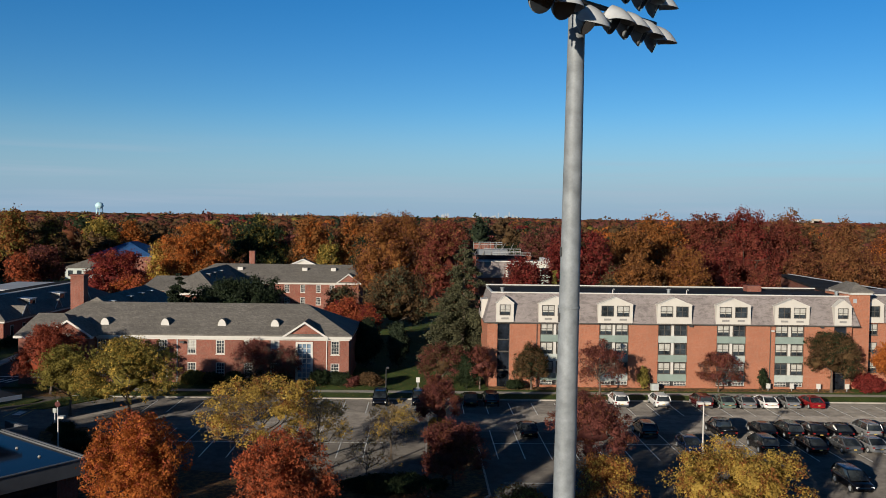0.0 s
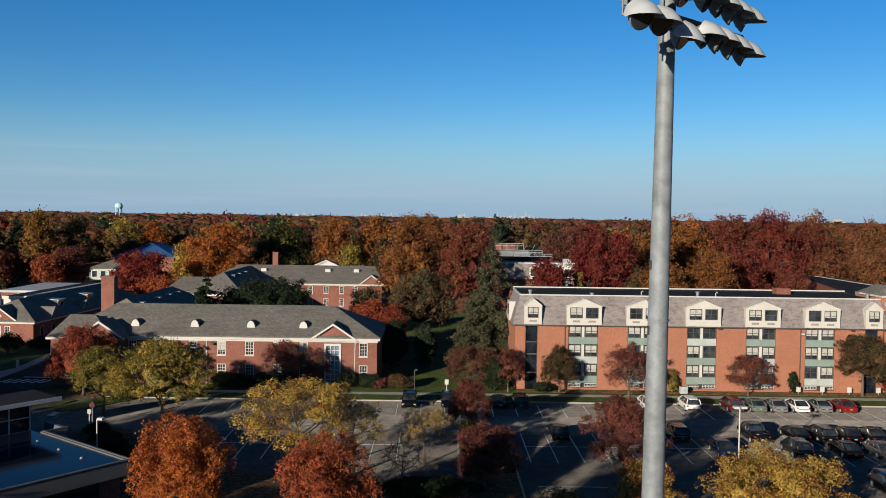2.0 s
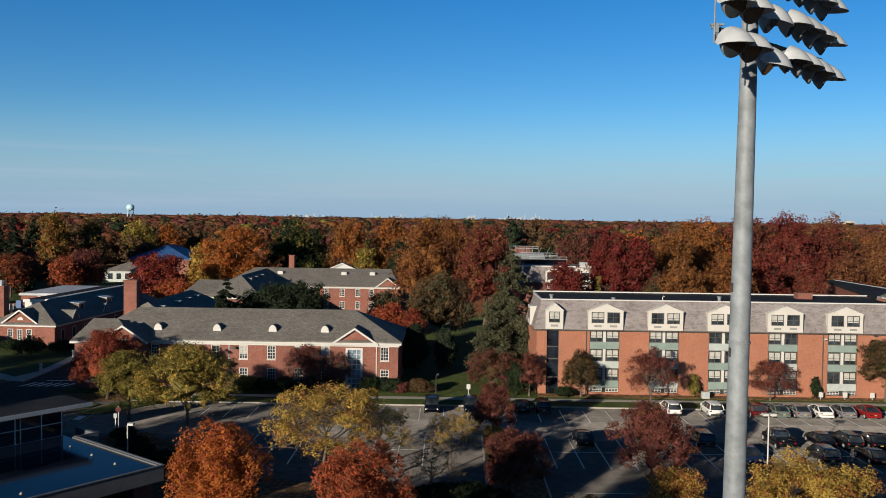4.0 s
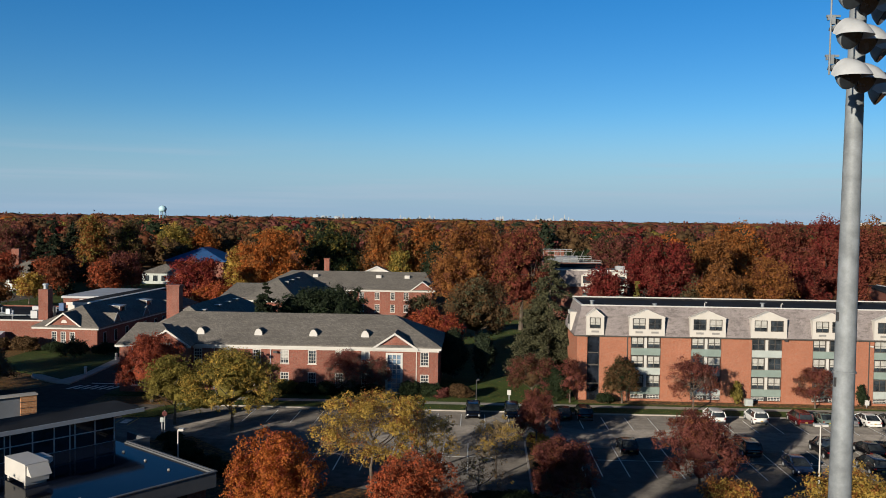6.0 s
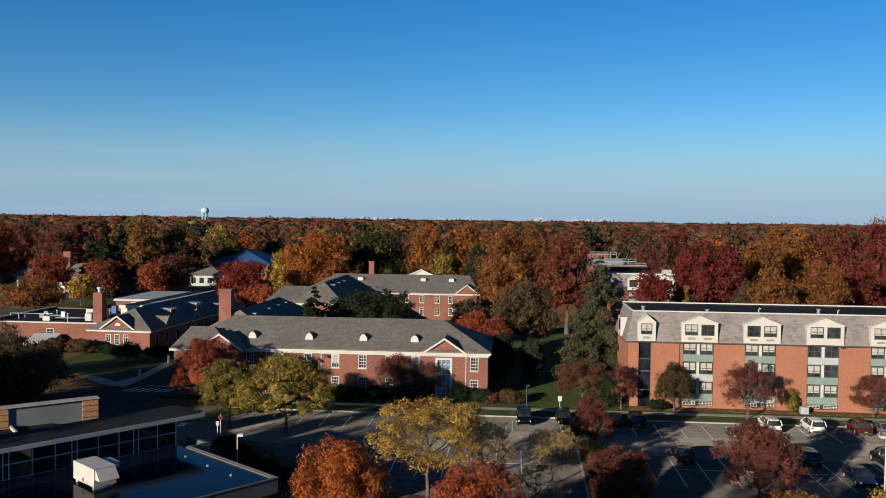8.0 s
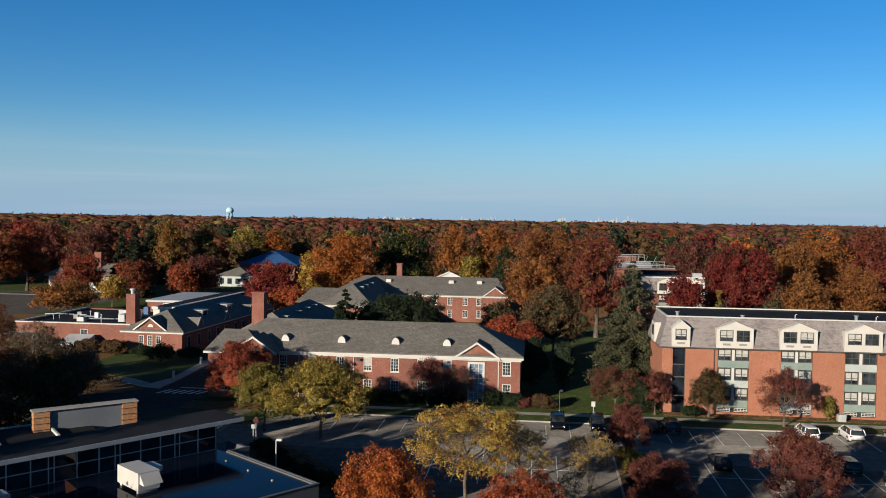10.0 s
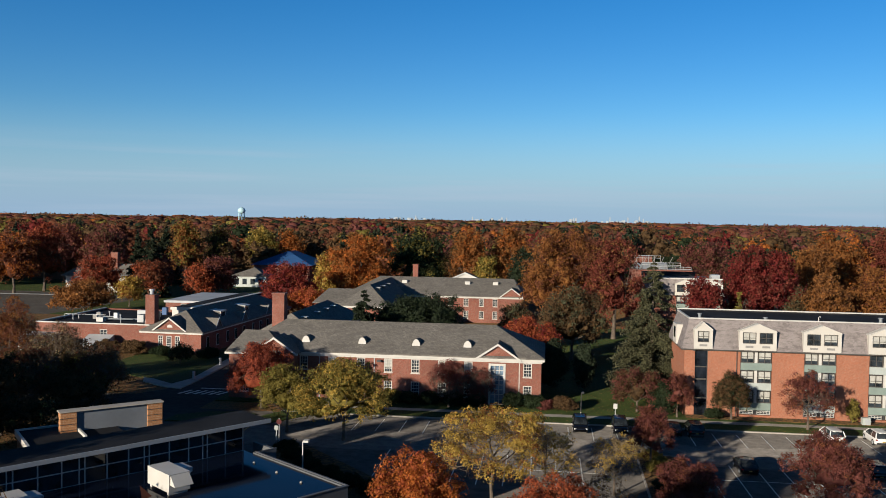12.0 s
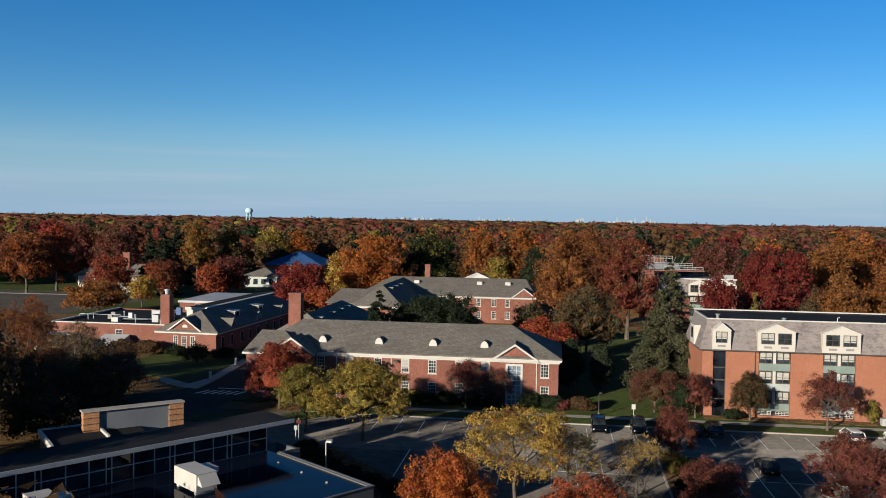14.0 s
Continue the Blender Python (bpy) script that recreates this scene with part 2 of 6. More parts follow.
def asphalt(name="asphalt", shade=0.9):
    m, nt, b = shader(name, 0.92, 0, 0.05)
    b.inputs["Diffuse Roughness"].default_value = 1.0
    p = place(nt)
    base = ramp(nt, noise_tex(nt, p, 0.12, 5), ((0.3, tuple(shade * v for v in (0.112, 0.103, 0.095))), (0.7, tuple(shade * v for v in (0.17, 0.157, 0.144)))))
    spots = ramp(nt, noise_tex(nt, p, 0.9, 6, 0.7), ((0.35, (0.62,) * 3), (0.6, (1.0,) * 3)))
    grit = ramp(nt, noise_tex(nt, p, 14, 3), ((0.3, (0.8,) * 3), (0.7, (1.15,) * 3)))
    # the driving lane is worn pale, the stalls are stained by standing cars
    s = nt.nodes.new("ShaderNodeSeparateXYZ")
    nt.links.new(p, s.inputs[0])
    w = nt.nodes.new("ShaderNodeMath")
    w.operation = "MULTIPLY_ADD"
    nt.links.new(noise_tex(nt, p, 0.35, 4), w.inputs[0])
    w.inputs[1].default_value = 2.4
    nt.links.new(s.outputs[1], w.inputs[2])
    away = nt.nodes.new("ShaderNodeMath")
    away.operation = "COMPARE"
    nt.links.new(w.outputs[0], away.inputs[0])
    away.inputs[1].default_value, away.inputs[2].default_value = 98.2, 4.3
    lane = ramp(nt, away.outputs[0], ((0.0, (0.86,) * 3), (1.0, (1.22,) * 3)))
    base = mix(nt, 1.0, base, lane, "MULTIPLY")
    nt.links.new(mix(nt, 1.0, mix(nt, 1.0, base, spots, "MULTIPLY"), grit, "MULTIPLY"), b.inputs["Base Color"])
    bump(nt, b, noise_tex(nt, p, 20, 3), 0.3, 0.02)
    return m


def grass(name, dark, light, litter, share):
    """Lawn with fallen leaves."""
    m, nt, b = shader(name, 0.9, 0, 0.15)
    b.inputs["Diffuse Roughness"].default_value = 0.4
    p = place(nt)
    g = ramp(nt, noise_tex(nt, p, 0.3, 6), ((0.3, dark), (0.7, light)))
    f = ramp(nt, noise_tex(nt, p, 9, 4), ((0.3, (0.6,) * 3), (0.7, (1.2,) * 3)))
    g = mix(nt, 1.0, g, f, "MULTIPLY")
    mask = ramp(nt, noise_tex(nt, p, 2.2, 8, 0.75), ((share, (1, 1, 1)), (share + 0.06, (0, 0, 0))))
    nt.links.new(mix(nt, mask, g, litter), b.inputs["Base Color"])
    bump(nt, b, noise_tex(nt, p, 12, 4), 0.6, 0.06)
    return m


ASPHALT = asphalt()
# darkened copy of the asphalt, with tree shade put into its colour
ASPHALT_SHADED = asphalt("shaded_asphalt", 0.45)
LAWN = grass("lawn", (0.021, 0.033, 0.008), (0.043, 0.065, 0.015), (0.20, 0.11, 0.04), 0.36)
EARTH = grass("woodland_floor", (0.035, 0.035, 0.014), (0.07, 0.06, 0.022), (0.14, 0.07, 0.028), 0.48)
MULCH = grass("mulch", (0.03, 0.022, 0.015), (0.06, 0.042, 0.025), (0.14, 0.08, 0.03), 0.45)


def weathered(m):
    """Darker patches where shingles have worn or been replaced."""
    nt = m.node_tree
    b = nt.nodes["Principled BSDF"]
    old = b.inputs["Base Color"].links[0].from_socket
    st = nt.nodes.new("ShaderNodeMapping")
    st.inputs["Scale"].default_value = (1.0, 1.0, 2.6)
    nt.links.new(place(nt), st.inputs[0])
    patch = ramp(nt, noise_tex(nt, st.outputs[0], 1.0, 8, 0.75), ((0.43, (0.42, 0.41, 0.40)), (0.49, (1, 1, 1))))
    nt.links.new(mix(nt, 0.5, old, patch, "MULTIPLY"), b.inputs["Base Color"])


weathered(SHINGLE)

# ---- mesh kit ----
class Solid:
    """Collects boxes, prisms and tubes into one mesh."""

    def __init__(self):
        self.v, self.f, self.smooth = [], [], False

    def add(self, verts, faces):
        n = len(self.v)
        self.v += [tuple(p) for p in verts]
        self.f += [tuple(n + i for i in q) for q in faces]
        return self

    def box(self, x0, x1, y0, y1, z0, z1):
        p = [(x, y, z) for z in (z0, z1) for x, y in ((x0, y0), (x1, y0), (x1, y1), (x0, y1))]
        return self.add(p, [(3, 2, 1, 0), (4, 5, 6, 7), (0, 1, 5, 4), (1, 2, 6, 5), (2, 3, 7, 6), (3, 0, 4, 7)])

    def slab(self, ring, z0, z1):
        """A flat outline, counter-clockwise, raised from z0 to z1."""
        n = len(ring)
        p = [(x, y, z0) for x, y in ring] + [(x, y, z1) for x, y in ring]
        return self.add(p, [tuple(range(n - 1, -1, -1)), tuple(range(n, 2 * n))] + [(i, (i + 1) % n, n + (i + 1) % n, n + i) for i in range(n)])

    def prism(self, ring, y0, y1):
        """An outline in x and z, run from y0 to y1."""
        n = len(ring)
        p = [(x, y0, z) for x, z in ring] + [(x, y1, z) for x, z in ring]
        return self.add(p, [tuple(range(n)), tuple(range(2 * n - 1, n - 1, -1))] + [(i, n + i, n + (i + 1) % n, (i + 1) % n) for i in range(n)])

    def tube(self, path, radii, sides=8, cap=True):
        rings = []
        for i, p in enumerate(path):
            p = Vector(p)
            d = (Vector(path[min(i + 1, len(path) - 1)]) - Vector(path[max(i - 1, 0)])).normalized()
            s = d.cross(Vector((0, 0, 1)) if abs(d.z) < 0.9 else Vector((1, 0, 0))).normalized()
            u = s.cross(d)
            rings.append([p + radii[i] * (math.cos(a) * s + math.sin(a) * u) for a in (2 * math.pi * k / sides for k in range(sides))])
        f = [(i * sides + k, i * sides + (k + 1) % sides, (i + 1) * sides + (k + 1) % sides, (i + 1) * sides + k)
             for i in range(len(path) - 1) for k in range(sides)]
        if cap:
            f += [tuple(range(sides - 1, -1, -1)), tuple(range((len(path) - 1) * sides, len(path) * sides))]
        return self.add([q for r in rings for q in r], f)

    def loft(self, rings, close=True, ends=True):
        n = len(rings[0])
        f = [(i * n + k, i * n + (k + 1) % n, (i + 1) * n + (k + 1) % n, (i + 1) * n + k) for i in range(len(rings) - 1) for k in range(n if close else n - 1)]
        if ends:
            f += [tuple(range(n - 1, -1, -1)), tuple(range((len(rings) - 1) * n, len(rings) * n))]
        return self.add([q for r in rings for q in r], f)

    def mesh(self, name, material):
        me = bpy.data.meshes.new(name)
        me.from_pydata(self.v, [], self.f)
        me.materials.append(material)
        bm = bmesh.new()
        bm.from_mesh(me)
        bmesh.ops.recalc_face_normals(bm, faces=bm.faces)
        bm.to_mesh(me)
        bm.free()
        if self.smooth:
            me.shade_smooth()
        return me


def part(name, solid, material, parent, label="", at=None):
    """One mesh object under a thing or under a part; solid may be a Solid or a shared mesh."""
    me = solid.mesh(name, material) if isinstance(solid, Solid) else solid
    ob = new(name, me)
    ob.parent = parent
    if at is not None:
        ob.location = at
    return tagged(ob, label)


def thing(name, label, category, m=None, group="", kind=""):
    ob = new(name)
    ob.empty_display_size = 0.2
    ob.matrix_world = m if m is not None else Matrix()
    return tagged(ob, label, category, group, kind)


def structure(name, solid, material, label, category):
    return tagged(new(name, solid.mesh(name, material)), label, category, "", "structure")

# ---- ground ----
structure("ground", Solid().slab([(-4600, -600), (4600, -600), (4600, 4700), (-4600, 4700)], -0.5, -0.03), EARTH, "leaf-strewn earth and grass reaching to the horizon", "ground")
lot = structure("road", Solid().slab([(-52, 60), (120, 60), (120, 108.7), (-55.5, 108.7), (-55.5, 128), (-61.5, 150), (-64.2, 150), (-63.0, 124), (-68, 116), (-95, 112), (-95, 98), (-56, 99)], -0.2, 0.0), ASPHALT, "worn grey asphalt car park with patched spots and white stall lines", "car park")
structure("side_road", Solid().slab([(-44.2, 101.4), (-44.4, 108.6), (-55.4, 108.6), (-55.4, 128), (-61.4, 150), (-64.1, 150), (-62.9, 124), (-67.9, 116), (-95, 111.9), (-95, 98.1), (-56, 99.2)], -0.19, 0.004), ASPHALT_SHADED, "newer asphalt of the side road junction, darkened for tree shade", "road")
structure("lawn_strip", Solid().box(-44, 120, 108.95, 112.3, -0.2, 0.12), LAWN, "mown green grass strip with fallen leaves along the kerb", "lawn")
structure("lawn", Solid().box(-55.2, 120, 113.72, 150, -0.2, 0.115), LAWN, "shaded green lawn round the brick buildings", "lawn")
structure("lawn_back", Solid().box(-70, 120, 150, 208, -0.2, 0.10), LAWN, "green lawn with long tree shadows behind the buildings", "lawn")
structure("pavement", Solid().box(-44, 120, 112.3, 113.72, -0.2, 0.13), CONCRETE, "pale concrete footpath along the grass strip", "pavement")
structure("wall_bed", Solid().box(9.6, 60, 114.9, 116.98, -0.2, 0.16), MULCH, "brown mulch bed along the wall of the hall", "planting bed")
structure("kerb", Solid().box(-44, 120, 108.7, 108.95, -0.2, 0.15), CONCRETE, "pale concrete kerb beside the parking stalls", "kerb")
structure("bed", Solid().slab([(-52, 42), (40, 42), (40, 68), (6, 69.5), (-6, 73.5), (-22, 78), (-36, 93), (-40, 91), (-35, 75)], -0.2, 0.12), MULCH, "leaf-strewn planting bed in front of the dark-roofed building", "planting bed")
structure("lawn_corner", Solid().slab([(-70.8, 126.4), (-66.4, 123.2), (-64.6, 128), (-66.6, 150), (-72, 150), (-84, 150), (-84, 134)], -0.2, 0.11), LAWN, "green lawn before the low brick building", "lawn")
structure("footpath", Solid().slab([(-72.5, 127.4), (-71.2, 124.6), (-66.5, 121.3), (-63.2, 120.2), (-63.2, 126), (-64.4, 150), (-66.4, 150), (-64.8, 128), (-66.0, 123.4), (-70.6, 126.8)], -0.2, 0.13), CONCRETE, "pale concrete footpath along the side road", "pavement")
structure("median_island", Solid().slab([(-56.8, 101.2), (-52.7, 101.0), (-47.2, 104.6), (-46.6, 106.4), (-49, 107.4), (-53.2, 106.8), (-56.6, 104.2)], -0.2, 0.13), LAWN, "kerbed grass island at the side road", "traffic island")
structure("lot_kerb", Solid().slab([(-47.6, 101.6), (-43.8, 101.9), (-38.8, 108.7), (-44, 108.7)], -0.2, 0.13), LAWN, "kerbed grass corner beside the car park entrance", "lawn")
# dark sheet over the sunlit earth, standing for shade under the trees
structure("far_shade_sheet", Solid().slab([(-330, 262), (-160, 262), (-132, 250), (-136, 204), (-110, 200), (-100, 300), (-330, 330)], -0.3, 0.02), LAWN, "green sheet that darkens the ground where the far trees shade it", "lawn")
# far street, its shade from the trees held in the darker asphalt
structure("far_road", Solid().slab([(-210, 196), (-136, 204), (-132, 250), (-160, 262), (-230, 262)], -0.3, -0.01), ASPHALT_SHADED, "grey asphalt street and car park beyond the flat roofs", "road")
structure("far_kerb", Solid().slab([(-200, 250.0), (-158, 252.0), (-158, 252.8), (-200, 250.8)], -0.3, 0.2), DULL_METAL, "pale kerb along the far street", "kerb")

# ---- buildings ----
def pierced(s, x0, x1, z0, z1, y0, y1, holes):
    """A wall from y0 to y1 with openings (x0, x1, z0, z1) through it, as one connected shell."""
    cut = lambda lo, hi, vals: sorted({round(v, 4) for v in (lo, hi, *vals) if lo - 1e-6 <= v <= hi + 1e-6})
    xs = cut(x0, x1, [v for h in holes for v in h[:2]])
    zs = cut(z0, z1, [v for h in holes for v in h[2:]])
    nx, nz = len(xs) - 1, len(zs) - 1

    def full(i, k):
        if not (0 <= i < nx and 0 <= k < nz):
            return False
        x, z = (xs[i] + xs[i + 1]) / 2, (zs[k] + zs[k + 1]) / 2
        return not any(h[0] < x < h[1] and h[2] < z < h[3] for h in holes)

    n = (nx + 1) * (nz + 1)
    v = [(x, y, z) for y in (y0, y1) for x in xs for z in zs]
    at = lambda i, k, side: side * n + i * (nz + 1) + k
    f = []
    for i in range(nx):
        for k in range(nz):
            if not full(i, k):
                continue
            f.append((at(i, k, 0), at(i + 1, k, 0), at(i + 1, k + 1, 0), at(i, k + 1, 0)))
            f.append((at(i, k, 1), at(i, k + 1, 1), at(i + 1, k + 1, 1), at(i + 1, k, 1)))
            for di, dk, (p, q) in ((-1, 0, ((i, k + 1), (i, k))), (1, 0, ((i + 1, k), (i + 1, k + 1))), (0, -1, ((i, k), (i + 1, k))), (0, 1, ((i + 1, k + 1), (i, k + 1)))):
                if not full(i + di, k + dk):
                    f.append((at(*p, 0), at(*p, 1), at(*q, 1), at(*q, 0)))
    used = sorted({j for q in f for j in q})
    new_id = {j: m for m, j in enumerate(used)}
    return s.add([v[j] for j in used], [tuple(new_id[j] for j in q) for q in f])


def sash_meshes(w, h, material, cols, rows, bar=0.045, edge=0.11):
    """Frame with glazing bars, pane and sill of a sash window, its lower left corner at the origin, facing -y."""
    holes = []
    for lo, hi in ((edge, h / 2 - 0.03), (h / 2 + 0.03, h - edge)):
        for i in range(cols):
            for k in range(rows):
                px, pz = (w - 2 * edge) / cols, (hi - lo) / rows
                holes.append((edge + i * px + (bar / 2 if i else 0), edge + (i + 1) * px - (bar / 2 if i < cols - 1 else 0),
                              lo + k * pz + (bar / 2 if k else 0), lo + (k + 1) * pz - (bar / 2 if k < rows - 1 else 0)))
    f = pierced(Solid(), 0, w, 0, h, 0.02, 0.09, holes)
    g = Solid().box(edge * 0.6, w - edge * 0.6, 0.085, 0.10, edge * 0.6, h - edge * 0.6)
    s = Solid().box(-0.06, w + 0.06, -0.10, 0.10, -0.10, -0.002)
    b = Solid().box(edge, w - edge, 0.0805, 0.083, h * 0.34, h - edge)
    return f.mesh("window", material), g.mesh("pane", GLASS), s.mesh("sill", material), b.mesh("blind", BLIND)


def sash(meshes, parent, at, blind=False, sill=True):
    w = part("window", meshes[0], None, parent, at=at)
    part("pane", meshes[1], None, w)
    if sill:
        part("sill", meshes[2], None, w)
    if blind:
        part("blind", meshes[3], None, w)
    return w


def hip(s, x0, x1, y0, y1, z0, z1, left, right, thick=0.18):
    """A hipped roof with its ridge along x; left and right: how far the ridge's ends stand in."""
    ym = (y0 + y1) / 2
    s.add([(x0, y0, z0), (x1, y0, z0), (x1, y1, z0), (x0, y1, z0), (x0 + left, ym, z1), (x1 - right, ym, z1)],
          [(0, 1, 5, 4), (1, 2, 5), (2, 3, 4, 5), (3, 0, 4)])
    s.box(x0, x1, y0, y1, z0 - thick, z0 - 0.004)
    return s


def hip_y(s, x0, x1, y0, y1, z0, z1, front, back, thick=0.18):
    xm = (x0 + x1) / 2
    s.add([(x0, y0, z0), (x1, y0, z0), (x1, y1, z0), (x0, y1, z0), (xm, y0 + front, z1), (xm, y1 - back, z1)],
          [(0, 1, 4), (1, 2, 5, 4), (2, 3, 5), (3, 0, 4, 5)])
    s.box(x0, x1, y0, y1, z0 - thick, z0 - 0.004)
    return s


def gable(house, xm, half, y, z0, z1, depth, roof, wall, trim, recess=0.35):
    """A small gabled front, pediment facing -y, its roof running back into the main roof."""
    part("pediment", Solid().prism([(xm - half + 0.25, z0 + 0.05), (xm + half - 0.25, z0 + 0.05), (xm, z1 - 0.22)], y, y + 0.3), wall, house)
    r = Solid()
    for s in (-1, 1):
        a, b = (xm + s * (half + 0.15), z0 - 0.06), (xm, z1)
        r.add([(a[0], y - recess, a[1]), (b[0], y - recess, b[1]), (b[0], y + depth, b[1]), (a[0], y + depth, a[1]),
               (a[0], y - recess, a[1] - 0.14), (b[0], y - recess, b[1] - 0.14), (b[0], y + depth, b[1] - 0.14), (a[0], y + depth, a[1] - 0.14)],
              [(0, 1, 2, 3), (4, 7, 6, 5), (0, 4, 5, 1), (1, 5, 6, 2), (2, 6, 7, 3), (3, 7, 4, 0)])
    part("gable_roof", r, roof, house)
    t = Solid()
    for s in (-1, 1):
        a, b = (xm + s * (half + 0.17), z0 - 0.04), (xm, z1 + 0.02)
        t.add([(a[0], y - recess - 0.06, a[1]), (b[0], y - recess - 0.06, b[1]), (b[0], y - recess + 0.02, b[1]), (a[0], y - recess + 0.02, a[1]),
               (a[0], y - recess - 0.06, a[1] - 0.3), (b[0], y - recess - 0.06, b[1] - 0.3), (b[0], y - recess + 0.02, b[1] - 0.3), (a[0], y - recess + 0.02, a[1] - 0.3)],
              [(0, 1, 2, 3), (4, 7, 6, 5), (0, 4, 5, 1), (1, 5, 6, 2), (2, 6, 7, 3), (3, 7, 4, 0)])
    part("rake_board", t, trim, house)
    part("cornice", Solid().box(xm - half - 0.2, xm + half + 0.2, y - recess, y + 0.1, z0 - 0.32, z0 - 0.06), trim, house)


# the four-storey hall with the mansard roof
def mansard_hall():
    h = thing("residence_hall", "orange brick four-storey hall with grey mansard roof and cream dormers", "building", pose(8.65, 117.0, 0))
    L, D = 51.7, 12.0
    bays = [8.13 + 8.2 * i for i in range(5)]
    holes = [(b, b + 4.1, 0.42, 9.1) for b in bays] + [(2.2, 3.9, 0.0, 9.1), (49.2, 51.0, 0.0, 9.1)]
    part("front_wall", pierced(Solid(), 0.8, L, -0.1, 9.15, 0, 0.35, holes), BRICK_ORANGE, h)
    part("left_wall", Solid().box(0.8, 1.15, 0.35, D, -0.1, 9.15), BRICK_ORANGE, h)
    part("back_wall", Solid().box(1.15, L, D - 0.35, D, -0.1, 9.15), BRICK_ORANGE, h)
    part("right_wall", Solid().box(L - 0.35, L, 0.35, D - 0.35, -0.1, 9.15), BRICK_ORANGE, h)
    # solid dark block in place of the unlit rooms
    part("room_block", Solid().box(1.2, L - 0.4, 0.55, D - 0.4, 0, 9.1), DARK_METAL, h)
    # mansard
    o, i, zb, zt = -0.45, 0.75, 9.15, 13.1
    s = Solid()
    e = 0.35
    lo = [(e, o, zb), (L + 0.9, o, zb), (L + 0.9, D - o, zb), (e, D - o, zb)]
    hi = [(e + 1.1, i, zt), (L - 0.3, i, zt), (L - 0.3, D - i, zt), (e + 1.1, D - i, zt)]
    s.add(lo + hi, [(0, 1, 5, 4), (1, 2, 6, 5), (2, 3, 7, 6), (3, 0, 4, 7), (3, 2, 1, 0)])
    part("mansard_roof", s, SHINGLE, h, "grey patched shingle mansard slope")
    part("eave_board", Solid().box(e - 0.04, L + 0.94, o - 0.04, o + 0.1, zb - 0.16, zb - 0.01).box(e - 0.04, e + 0.1, o + 0.1, D, zb - 0.16, zb - 0.01), FRAME_DARK, h)
    c = Solid()
    c.box(e + 0.98, L - 0.2, i - 0.12, i + 0.16, zt - 0.02, zt + 0.14)
    c.box(e + 0.98, e + 1.26, i + 0.16, D - i - 0.16, zt - 0.02, zt + 0.14)
    c.box(e + 0.98, L - 0.2, D - i - 0.16, D - i + 0.12, zt + 0.2, zt + 0.36)
    part("coping", c, WHITE, h, "white metal roof edge")
    part("flat_roof", Solid().box(e + 1.1, L - 0.3, i, D - i, zt - 0.3, zt + 0.02), MEMBRANE, h, "dark flat roof membrane")
    part("parapet", Solid().box(e + 1.1, L - 0.3, D - i - 0.16, D - i + 0.08, zt - 0.1, zt + 0.2), MEMBRANE, h)
    # window columns
    win = sash_meshes(1.72, 1.62, FRAME_DARK, 2, 1, 0.09, 0.10)
    low = sash_meshes(1.72, 0.5, WHITE, 4, 1, 0.05, 0.06)
    pil = Solid().box(0.02, 0.38, 0.06, 0.3, 0.0, 1.66).mesh("pilaster", WHITE)
    rng = random.Random(4)
    for n, b in enumerate(bays):
        for k in range(3):
            z = 2.06 + 2.68 * k
            panel = PALE_PANEL if (n + k) % 3 == 1 or (n == 2 and k == 2) else GREY_PANEL
            part("spandrel", Solid().box(b + 0.03, b + 4.07, 0.1, 0.3, z - 0.97, z), panel, h)
            part("pilaster", pil, None, h, at=(b + 1.84, 0, z))
            for x in (b + 0.07, b + 2.31):
                sash(win, h, (x, 0.12, z), rng.random() < 0.75, False)
        for x in (b + 0.07, b + 2.31):
            sash(low, h, (x, 0.12, 0.5), False, False)
    for x0, x1 in ((2.2, 3.9), (49.2, 51.0)):
        g = part("stair_window", pierced(Solid(), x0, x1, 0, 9.1, 0.15, 0.3, [(x0 + 0.08, x1 - 0.08, a, b) for a, b in ((0.1, 2.35), (2.5, 4.9), (5.1, 6.6), (6.75, 9.0))]), FRAME_DARK, h)
        part("pane", Solid().box(x0 + 0.05, x1 - 0.05, 0.22, 0.26, 0.05, 9.05), GLASS_BLUE, g)
    # dormers
    dw = sash_meshes(1.75, 1.5, FRAME_DARK, 2, 1, 0.07, 0.10)
    sw = sash_meshes(1.5, 1.5, FRAME_DARK, 2, 1, 0.07, 0.10)
    for n, (x0, x1) in enumerate([(1.95, 4.35)] + [(b - 0.35, b + 4.45) for b in bays] + [(48.9, 51.3)]):
        wide, xm, y = x1 - x0 > 3, (x0 + x1) / 2, -0.62
        ws = [(xm - 1.95, xm - 0.2), (xm + 0.2, xm + 1.95)] if wide else [(xm - 0.75, xm + 0.75)]
        d = part("dormer", pierced(Solid(), x0, x1, 9.2, 11.85, y, y + 0.25, [(a, b, 10.1, 11.6) for a, b in ws]), CREAM, h, "cream dormer with a low gable")
        ps = Solid().prism([(x0, 11.85), (x1, 11.85), (xm, 12.75)], y, y + 0.25)
        ps.box(x0, x0 + 0.12, y + 0.25, 0.9, 9.2, 11.85).box(x1 - 0.12, x1, y + 0.25, 0.9, 9.2, 11.85)
        part("dormer_cheek", ps, CREAM, d)
        r = Solid()
        for s in (-1, 1):
            q = xm + s * ((x1 - x0) / 2 + 0.08)
